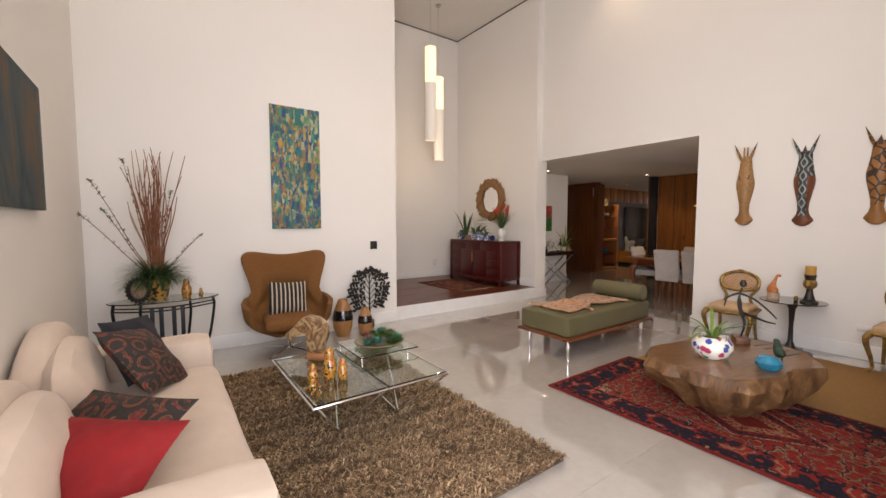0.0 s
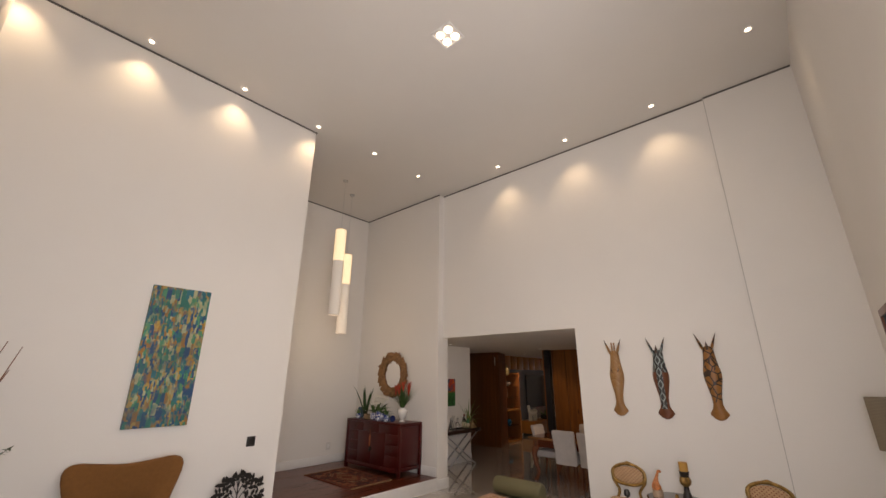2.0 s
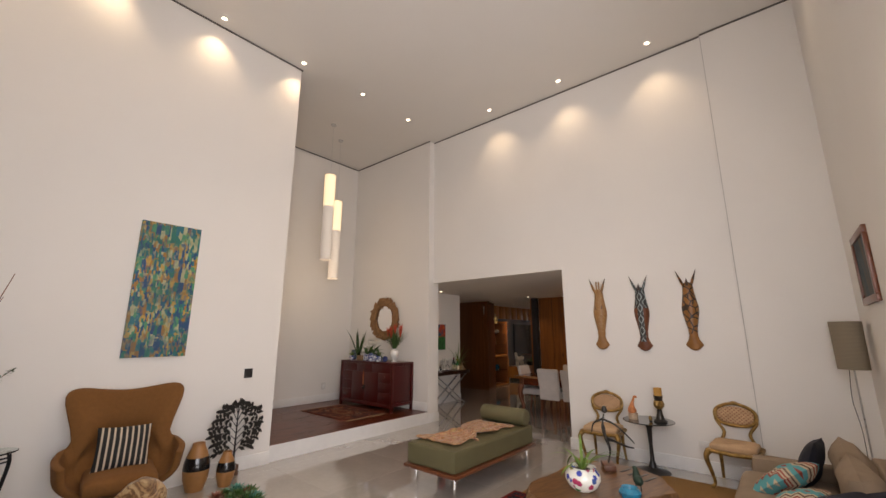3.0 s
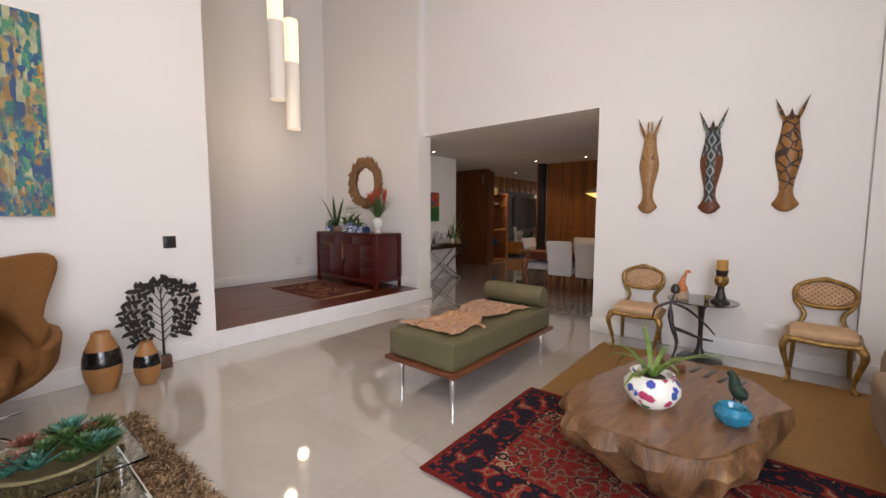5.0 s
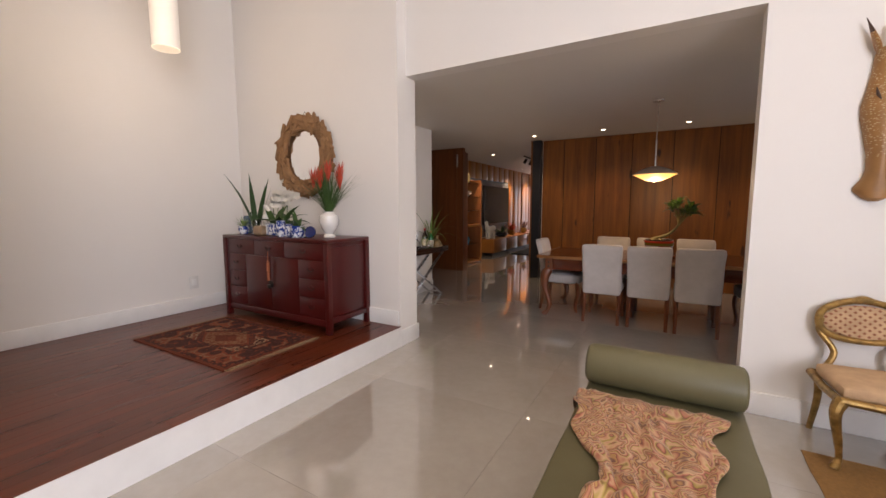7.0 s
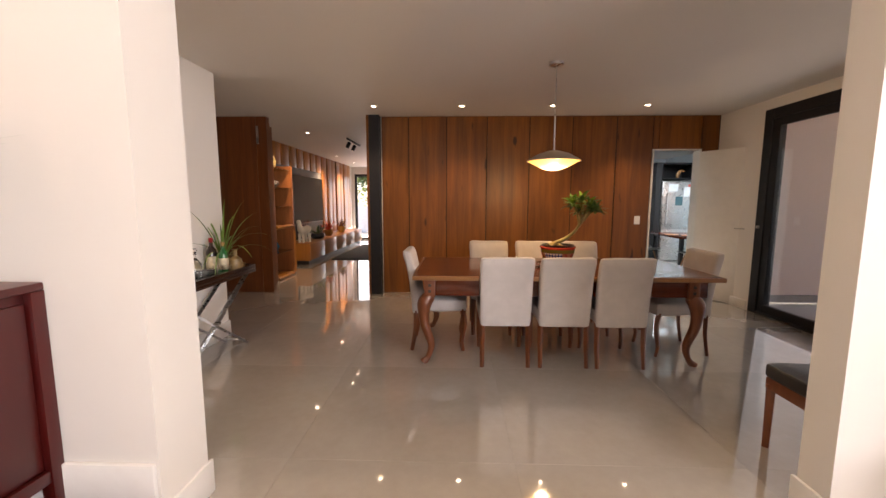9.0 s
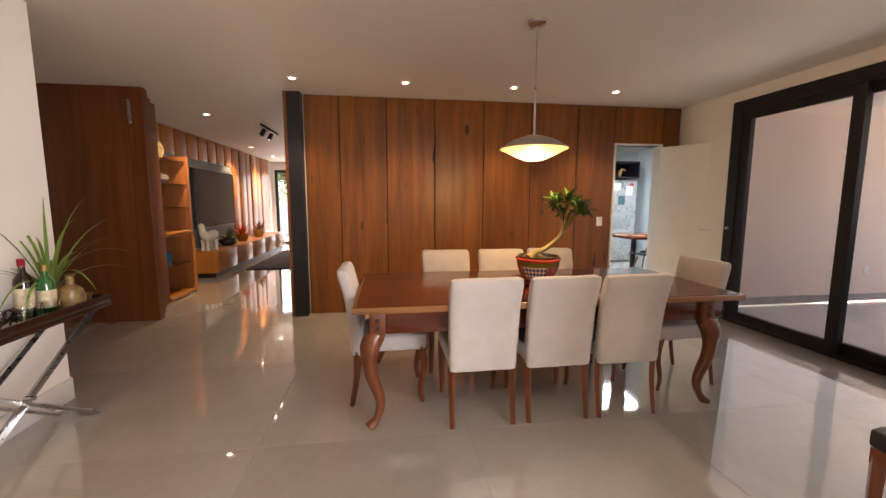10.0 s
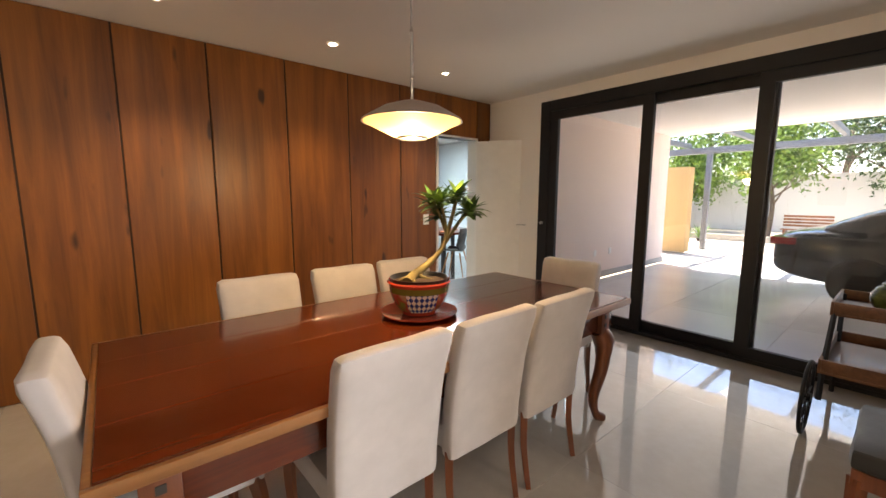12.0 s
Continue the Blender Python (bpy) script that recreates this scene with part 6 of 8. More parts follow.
def red_cabinet(m):
    """Front looks along local -y; 1.57 wide, 0.56 deep, 0.87 high."""
    t = thing("red_cabinet", "dark red lacquered sideboard with drawers and two doors", "sideboard", m)
    w, d, h = 0.785, 0.56, 0.87
    part("body", box((-w + 0.03, 0.02, 0.1), (w - 0.03, d - 0.01, h - 0.03), 0.003), LACQUER, t)
    part("top", box((-w, 0, h - 0.03), (w, d, h), 0.006), LACQUER, t)
    for sx in (-1, 1):
        for y in (0.0, d - 0.05):
            part("leg", box((sx * w - 0.025 * (1 + sx) , y, 0), (sx * w + 0.025 * (1 - sx), y + 0.05, h - 0.03), 0.004), LACQUER, t)
    part("apron", box((-w + 0.05, 0.012, 0.07), (w - 0.05, 0.035, 0.13), 0.004), LACQUER, t)
    part("apron", box((w - 0.03, 0.05, 0.1), (w - 0.005, d - 0.05, 0.15), 0.004), LACQUER, t)
    part("apron", box((-w + 0.005, 0.05, 0.1), (-w + 0.03, d - 0.05, 0.15), 0.004), LACQUER, t)
    part("side_panel", box((w - 0.034, 0.06, 0.16), (w - 0.018, d - 0.06, h - 0.07), 0.004), LACQUER, t)

    def pull(parent, x, z):
        part("plate", lathe([(0, 0), (0.02, 0), (0.018, 0.003), (0, 0.004)], 16), LACQUER, parent, m=pose(x, 0.013, z, 90))
        part("bail_handle", tube([(x + 0.036 * math.cos(a), 0.006, z + 0.004 + 0.03 * math.sin(a)) for a in [math.pi + math.pi * k / 10 for k in range(11)]], 0.004, 6), BRONZE, parent, "dark metal swing handle")

    def front(name, x0, x1, z0, z1, handle=True):
        f = part(name, box((x0 + 0.003, 0.013, z0 + 0.003), (x1 - 0.003, 0.024, z1 - 0.003), 0.002), LACQUER, t)
        if handle:
            pull(f, (x0 + x1) / 2, (z0 + z1) / 2 + 0.01)
        return f

    for a, b in ((-0.73, -0.27), (-0.27, 0.19), (0.19, 0.73)):
        front("drawer", a, b, 0.68, 0.83)
    for k in range(3):
        front("drawer", -0.73, -0.42, 0.15 + 0.175 * k, 0.325 + 0.175 * k)
        front("drawer", 0.38, 0.73, 0.15 + 0.175 * k, 0.325 + 0.175 * k)
    for a, b in ((-0.42, -0.02), (-0.02, 0.38)):
        front("door", a, b, 0.15, 0.675, False)
    part("lock", lathe([(0, 0), (0.035, 0), (0.033, 0.005), (0, 0.006)], 20), BRONZE, t, m=pose(-0.02, 0.012, 0.40, 90))
    part("padlock", box((-0.04, -0.025, 0.36), (0.0, -0.004, 0.40), 0.004), BRONZE, t, "dark metal padlock")
    tas = bmesh.new()
    tube([(-0.02, -0.012, 0.73), (-0.02, -0.014, 0.62)], 0.004, 6, tas)
    lathe([(0.006, 0), (0.014, -0.02), (0.016, -0.05), (0.012, -0.2), (0, -0.2)], 12, tas, (-0.02, -0.016, 0.64))
    part("tassel", tas, plain("gold_red_tassel", (0.32, 0.1, 0.04), 0.8, vary=0.5, scale=40), t, "hanging red and gold tassel")


red_cabinet(pose(5.3, 6.47, 0.2, 0, 0, -90))
CT = 1.071


def mirror(m):
    t = thing("wall_mirror", "round wall mirror framed in overlapping driftwood chips", "mirror", m)
    bm = lathe([(0, 0), (0.225, 0), (0.225, 0.006), (0, 0.006)], 48)
    for v in bm.verts:
        v.co.y *= 1.2
    part("glass", bm, MIRROR, t, m=pose(0, -0.02, 0, 90))
    bm = lathe([(0.2, 0), (0.4, 0), (0.4, 0.018), (0.2, 0.018)], 40)
    part("backing", bm, plain("frame_backing", (0.14, 0.07, 0.03), 0.8), t, m=pose(0, 0, 0, 90))
    chip = Mat("driftwood_chip", 0.75)
    chip.color(chip.mix(0.5, chip.ramp(chip.random(), [(0, (0.16, 0.075, 0.028)), (1, (0.36, 0.19, 0.08))]), chip.ramp(chip.noise(18), [(0.3, (0.17, 0.08, 0.03)), (0.7, (0.34, 0.19, 0.085))])))
    chip.bump(chip.noise(50), 0.4, 0.006)
    rnd = random.Random(12)
    shapes = []
    for s in range(6):
        bm = box((-0.055, -0.014, -0.022), (0.055, 0.014, 0.022), 0.006, 1)
        for v in bm.verts:
            v.co += Vector((rnd.uniform(-0.016, 0.016), rnd.uniform(-0.005, 0.005), rnd.uniform(-0.009, 0.009)))
        shapes.append(mesh_of(bm, "chip", chip.mat, False))
    for k in range(230):
        a = 2 * math.pi * k * 0.618
        r = 0.285 + 0.14 * ((k * 0.37) % 1.0)
        ob = new("chip", rnd.choice(shapes))
        ob.matrix_basis = Matrix.Translation((r * math.cos(a), -0.03 - 0.03 * rnd.random(), r * math.sin(a))) @ Euler((rnd.uniform(-0.3, 0.3), -a + math.pi / 2 + rnd.uniform(-0.7, 0.7), rnd.uniform(-0.3, 0.3))).to_matrix().to_4x4()
        ob.parent = t
    part("hanger", tube([(-0.05, -0.01, 0.39), (0, -0.006, 0.47), (0.05, -0.01, 0.39)], 0.003, 6), BLACK_SATIN, t)


mirror(pose(5.864, 6.54, 1.915, 0, 0, -90))
flat_rug("kilim_runner", 0.86, 1.33, 0.008, persian("worn_red_kilim", 0.43, 0.665, (0.2, 0.05, 0.025), (0.06, 0.022, 0.018), (0.25, 0.13, 0.07)), "worn red-brown kilim runner on the dark boards", pose(4.79, 6.435, 0.2005), 9)
FRINGE = plain("kilim_fringe", (0.3, 0.2, 0.11), 0.95, vary=0.3, scale=60)
bm = bmesh.new()
for k in range(110):
    x = 4.37 + 0.84 * k / 109
    for y, s in ((5.77, -1), (7.10, 1)):
        tube([(x, y, 0.207), (x + random.uniform(-0.008, 0.008), y + s * 0.03, 0.204), (x + random.uniform(-0.012, 0.012), y + s * 0.055, 0.203)], 0.0016, 4, bm)
tagged(solid("rug_fringe", bm, FRINGE, "short tan fringe at the ends of the kilim", "fringe"), kind="stuff")

BLUE_WHITE = Mat("blue_white_china", 0.15, coat=0.5)
BLUE_WHITE.color(BLUE_WHITE.ramp(BLUE_WHITE.noise(26, 3, 0.5, None, 1.0), [(0.47, (0.72, 0.74, 0.78)), (0.53, (0.02, 0.05, 0.25))]))
BLUE_WHITE = BLUE_WHITE.mat


def pot_shape(r, h, belly=1.15, neck=0.8, n=28):
    return lathe([(0, 0), (r * 0.75, 0), (r * 0.8, 0.01), (r * belly, h * 0.45), (r * neck * 1.1, h * 0.9), (r * neck * 1.15, h), (r * neck, h), (r * neck * 0.9, h * 0.85), (0, h * 0.8)], n)


def leafy_pot(name, label, m, mat, r, h, leaves, seed, belly=1.1, neck=0.95):
    """leaves: count, length, width, droop, lowest elevation, material."""
    t = thing(name, label, "plant", m)
    part("pot", pot_shape(r, h, belly, neck), mat, t)
    part("soil", lathe([(0, h * 0.82), (r * neck * 0.88, h * 0.84), (0, h * 0.88)], 16), SOIL, t)
    rnd = random.Random(seed)
    n, ln, w, droop, el0, lm = leaves
    for k in range(n):
        a = k * 2.4 + seed
        el = rnd.uniform(el0, 1.45)
        bm = bmesh.new()
        blade(bm, (0.3 * r * math.cos(a), 0.3 * r * math.sin(a), h * 0.8), (math.cos(a) * math.cos(el), math.sin(a) * math.cos(el), math.sin(el)), ln * rnd.uniform(0.7, 1.15), w, droop * rnd.uniform(0.6, 1.3), 8)
        part("leaf", bm, lm, t)
    return t


# tall glass vase with sword leaves
sv = thing("glass_vase", "tall clear glass vase with dark sword-shaped leaves", "plant", pose(5.52, 6.98, CT))
part("vase", lathe([(0, 0), (0.05, 0), (0.052, 0.005), (0.055, 0.24), (0.051, 0.24), (0.048, 0.012), (0, 0.012)], 28), GLASS, sv)
_r = random.Random(4)
for k in range(7):
    a = k * 0.9 + 0.3
    bm = bmesh.new()
    blade(bm, (0.01 * math.cos(a), 0.01 * math.sin(a), 0.02), (0.3 * math.cos(a), 0.3 * math.sin(a), 1), _r.uniform(0.5, 0.7), 0.055, _r.uniform(0.1, 1.1), 9)
    part("leaf", bm, GRASS_LEAF, sv)
# white vase with torch ginger blooms
wv = thing("white_vase", "white relief vase with tall grass and orange-red blooms", "plant", pose(5.56, 5.92, CT))
part("vase", lathe([(0, 0), (0.055, 0), (0.06, 0.012), (0.035, 0.035), (0.07, 0.09), (0.095, 0.16), (0.085, 0.21), (0.05, 0.235), (0.058, 0.25), (0.048, 0.25), (0.04, 0.235), (0, 0.22)], 36, wobble=lambda a, z: 1 + 0.02 * math.sin(7 * a + z * 40)), WHITE_GLAZE, wv)
bm = bmesh.new()
for k in range(150):
    a = _r.random() * 6.28
    el = _r.uniform(0.95, 1.5)
    blade(bm, (0.015 * math.cos(a), 0.015 * math.sin(a), 0.22), (math.cos(a) * math.cos(el), math.sin(a) * math.cos(el), math.sin(el)), _r.uniform(0.3, 0.52), 0.006, _r.uniform(0.2, 1.5), 6)
part("grass", bm, LEAF, wv)
BLOOM = plain("orange_red_bloom", (0.5, 0.06, 0.025), 0.6, vary=0.35, scale=18)
for k in range(8):
    a = k * 0.8
    sp = 0.05 + 0.06 * _r.random()
    top = Vector((sp * math.cos(a) * 1.3, sp * math.sin(a) * 1.3, 0.56 + 0.16 * _r.random()))
    part("stalk", tube([(0, 0, 0.2), (top.x * 0.6, top.y * 0.6, 0.42), top - Vector((0, 0, 0.12))], 0.004, 6), LEAF, wv)
    bm = bmesh.new()
    for j in range(16):
        b = j * 2.4
        blade(bm, top - Vector((0, 0, 0.13 - 0.006 * j)), (0.35 * math.cos(b), 0.35 * math.sin(b), 1), 0.13, 0.014, 0.15, 4, 0.4)
    part("bloom", bm, BLOOM, wv, "orange-red feathery bloom")
# white orchids in a patterned trough
oc = thing("orchid_planter", "patterned white trough of blooming white orchids", "plant", pose(5.50, 6.55, CT))
part("trough", soft_box((-0.08, -0.15, 0), (0.08, 0.15, 0.13), 0.02), BLUE_WHITE, oc)
for k in range(12):
    a = k * 2.4
    bm = bmesh.new()
    el = _r.uniform(0.3, 1.0)
    blade(bm, (0.0, -0.1 + 0.02 * k, 0.12), (math.cos(a) * math.cos(el), math.sin(a) * math.cos(el), math.sin(el)), _r.uniform(0.2, 0.32), 0.07, 0.8, 7, 0.3)
    part("leaf", bm, LEAF, oc)
PETAL = plain("white_petal", (0.8, 0.76, 0.68), 0.6, vary=0.06)
for k in range(4):
    y = -0.1 + 0.07 * k
    line = curve_pts([(0, y, 0.12), (-0.01, y - 0.02, 0.26), (-0.04, y - 0.1, 0.4), (-0.06, y - 0.22, 0.4)], 14)
    part("stem", tube(line, 0.003, 6), LEAF, oc)
    for p in line[6::2]:
        bm = bmesh.new()
        for j in range(5):
            b = j * 1.257 + k
            blade(bm, p, (-0.5, math.cos(b), math.sin(b)), 0.07, 0.075, 0.1, 4, 0.2)
        part("flower", bm, PETAL, oc, "white orchid flower")
leafy_pot("small_orchid", "dark green orchid leaves in a blue-white china pot", pose(5.46, 6.25, CT), BLUE_WHITE, 0.062, 0.11, (8, 0.17, 0.045, 1.0, 0.2, LEAF), 2)
leafy_pot("small_fern", "small airy plant in a blue-white china cup", pose(5.45, 7.10, CT), BLUE_WHITE, 0.05, 0.09, (14, 0.14, 0.014, 0.8, 0.5, LEAF_LIGHT), 6)
solid("china_jar", pot_shape(0.042, 0.16, 1.05, 0.95), BLUE_WHITE, "white and blue china cylinder jar", "jar", pose(5.40, 6.42, CT))
solid("tea_caddy", soft_box((-0.045, -0.045, 0), (0.045, 0.045, 0.2), 0.02), plain("slate_blue_glaze", (0.06, 0.1, 0.14), 0.25, vary=0.5, scale=30, coat=0.4), "square slate blue glazed tea caddy", "jar", pose(5.56, 7.17, CT))
solid("driftwood_box", soft_box((-0.05, -0.075, 0), (0.05, 0.075, 0.1), 0.02), DRIFT, "small brown carved wooden box", "box", pose(5.42, 6.76, CT))
solid("china_plate", lathe([(0, 0), (0.09, 0), (0.11, 0.012), (0.105, 0.014), (0, 0.006)], 28), BLUE_WHITE, "shallow blue-white china plate", "plate", pose(5.42, 6.2, CT - 0.0005))
solid("blue_plaque", lathe([(0, -0.008), (0.055, -0.008), (0.055, 0.008), (0, 0.008)], 20), plain("cobalt_glaze", (0.02, 0.03, 0.12), 0.2, coat=0.5), "dark blue round glazed ornament leaning upright", "ornament", pose(5.45, 6.06, CT + 0.054, 78, 0, -70))
bm = tube(curve_pts([(0, 0, 0), (0, 0.0, 0.08), (0, -0.02, 0.15), (0, 0.03, 0.2), (0, 0.07, 0.19)], 16), [0.03, 0.04, 0.05, 0.055, 0.055, 0.05, 0.042, 0.034, 0.028, 0.025, 0.024, 0.024, 0.022, 0.018, 0.012, 0.008, 0.004][:17], 14)
solid("white_bird", bm, WHITE_GLAZE, "white porcelain bird ornament on the sideboard", "ornament", pose(5.56, 6.84, CT + 0.1))
solid("ornament_stand", lathe([(0.05, 0), (0.052, 0.01), (0.03, 0.05), (0.035, 0.1), (0, 0.1)], 20), WHITE_GLAZE, "white porcelain stand under the bird", "stand", pose(5.56, 6.84, CT))

# pendants
PAPER = Mat("translucent_paper", 0.7)
PAPER.color((0.82, 0.78, 0.72)).emit((1.0, 0.86, 0.68), 0.12)
PAPER.bump(PAPER.noise(60), 0.1, 0.003)
PAPER.bsdf.inputs["Transmission Weight"].default_value = 0.0
PAPER.bsdf.inputs["Subsurface Weight"].default_value = 0.0
GLOWTUBE = Mat("lit_paper", 0.7).color((0.85, 0.78, 0.65)).emit((1.0, 0.74, 0.42), 0.75).mat


def pendant_tube(x, y, z0, z1):
    t = thing("pendant_tube", "long white paper tube pendant glowing near its top", "pendant lamp", pose(x, y, 0), "tube pendants")
    r, zl = 0.1, z1 - 0.42
    part("lower_shade", lathe([(r, z0), (r, zl - 0.2), (r - 0.004, zl - 0.2), (r - 0.004, z0)], 36), PAPER.mat, t)
    part("upper_shade", lathe([(r, zl - 0.2), (r, z1), (r * 0.9, z1), (r - 0.004, zl - 0.2)], 36), GLOWTUBE, t, "glowing upper part of the shade")
    part("wire", tube([(0, 0, z1 - 0.02), (0, 0, CEIL_Z - 0.02)], 0.002, 6), STEEL, t)
    part("canopy", lathe([(0, CEIL_Z - 0.03), (0.05, CEIL_Z - 0.025), (0.055, CEIL_Z - 0.001), (0, CEIL_Z - 0.001)], 20), STEEL, t)
    lamp("POINT", "pendant_bulb", pose(x, y, z0 - 0.12), 4, WARM, radius=0.08)


pendant_tube(4.14, 6.30, 2.92, 4.55)
pendant_tube(4.62, 6.74, 2.66, 4.25)
so = thing("wall_plate", "small grey-white socket plate low on the cream wall", "socket", pose(5.225, 7.74, 0.445))
part("plate", box((-0.05, -0.008, 0), (0.05, 0, 0.14), 0.003), WALL_GREY_SHADE, so)
part("insert", box((-0.025, -0.012, 0.035), (0.025, -0.007, 0.105), 0.002), TRIM, so)

# ---- dining room ----
wing[0] = DINING
GREY_LINEN = plain("pale_grey_linen", (0.52, 0.475, 0.45), 0.9, vary=0.06, scale=10, bump=0.15, bscale=350, sheen=0.2)
EDGE_WOOD = wood("light_table_edge", (0.25, 0.1, 0.03), (0.4, 0.18, 0.06), (30, 1.5, 30), 0.35)


def dining_table():
    t = thing("dining_table", "long red-brown dining table with curved cabriole legs", "dining table")
    x0, x1, y0, y1, z = 7.93, 9.06, 2.18, 4.71, 0.765
    for a, b in ((x0 + 0.02, x0 + 0.3), (x0 + 0.3, x0 + 0.58), (x0 + 0.58, x0 + 0.84), (x0 + 0.84, x1 - 0.02)):
        part("top_board", box((a + 0.0006, y0 + 0.02, z - 0.035), (b - 0.0006, y1 - 0.02, z), 0.0015, 1), TABLE_WOOD, t)
    part("edge_strip", boxes([((x0, y0, z - 0.038), (x0 + 0.02, y1, z - 0.002)), ((x1 - 0.02, y0, z - 0.038), (x1, y1, z - 0.002)), ((x0 + 0.02, y0, z - 0.038), (x1 - 0.02, y0 + 0.02, z - 0.002)), ((x0 + 0.02, y1 - 0.02, z - 0.038), (x1 - 0.02, y1, z - 0.002))], 0.004), EDGE_WOOD, t, "lighter worn edge")
    for lo, hi in (((x0 + 0.07, y0 + 0.1, z - 0.18), (x0 + 0.1, y1 - 0.1, z - 0.038)), ((x1 - 0.1, y0 + 0.1, z - 0.18), (x1 - 0.07, y1 - 0.1, z - 0.038)), ((x0 + 0.1, y0 + 0.1, z - 0.18), (x1 - 0.1, y0 + 0.13, z - 0.038)), ((x0 + 0.1, y1 - 0.13, z - 0.18), (x1 - 0.1, y1 - 0.1, z - 0.038))):
        part("apron", box(lo, hi, 0.003), TABLE_WOOD, t)
    for sx, x in ((-1, x0 + 0.09), (1, x1 - 0.09)):
        for sy, y in ((-1, y0 + 0.22), (1, y1 - 0.14)):
            bm = box((x - 0.045, y - 0.045, z - 0.19), (x + 0.045, y + 0.045, z - 0.038), 0.004)
            o = Vector((0.3 * sx, sy, 0)).normalized()
            pts = [Vector((x, y, z - 0.18)) + o * 0.0, Vector((x, y, z - 0.26)) + o * 0.05, Vector((x, y, 0.34)) + o * 0.045, Vector((x, y, 0.16)) - o * 0.01, Vector((x, y, 0.05)) + o * 0.015, Vector((x, y, 0.0)) + o * 0.06]
            line = curve_pts(pts, 25)
            rad = [0.05 + 0.012 * math.sin(math.pi * min(1, k / 8)) - 0.026 * min(1, max(0, (k - 5) / 14)) + (0.012 * max(0, (k - 20) / 5)) for k in range(len(line))]
            tube(line, rad, 14, bm)
            leg = part("leg", bm, LEG_WOOD, t)
            for zp in (0.1, 0.15):
                part("peg", box((x + sx * 0.045, y - 0.012, z - zp), (x + sx * 0.048, y + 0.012, z - zp + 0.024)), BLACK_SATIN, leg)


dining_table()


def parsons_chair(m):
    """Looks along local +y; its back stands at y = 0."""
    t = thing("dining_chair", "pale grey upholstered dining chair with wooden legs", "dining chair", m, "chairs round the dining table")
    part("seat", soft_box((-0.215, 0.02, 0.37), (0.215, 0.47, 0.49), 0.03, 8, 0.012), GREY_LINEN, t)
    bm = soft_box((-0.22, -0.035, 0.345), (0.22, 0.045, 0.93), 0.03, 12)
    for v in bm.verts:
        k = max(0.0, (v.co.z - 0.45) / 0.54)
        v.co.y -= 0.10 * k ** 1.5
        v.co.x *= 0.955 + 0.045 * k
    part("backrest", bm, GREY_LINEN, t)
    for x in (-0.19, 0.19):
        part("leg", tube(curve_pts([(x, 0.005, 0.38), (x, 0.0, 0.2), (x, -0.035, 0.0)], 8), [0.024 - 0.0009 * k for k in range(9)], 4), LEG_WOOD, t)
        part("leg", tube(curve_pts([(x, 0.43, 0.4), (x, 0.45, 0.26), (x, 0.425, 0.1), (x, 0.44, 0.0)], 12), [0.028 - 0.001 * k for k in range(13)], 4), LEG_WOOD, t)
    return t


pc = parsons_chair(pose(7.955, 3.94, 0, 0, 0, -90))
for x, y, r in ((7.955, 3.458, -90), (7.95, 2.993, -90), (9.16, 3.98, 90), (9.16, 3.46, 90), (9.17, 2.98, 90), (8.47, 4.72, 180), (8.42, 2.14, 4)):
    copy_thing(pc, DINING @ pose(x, y, 0, 0, 0, r))


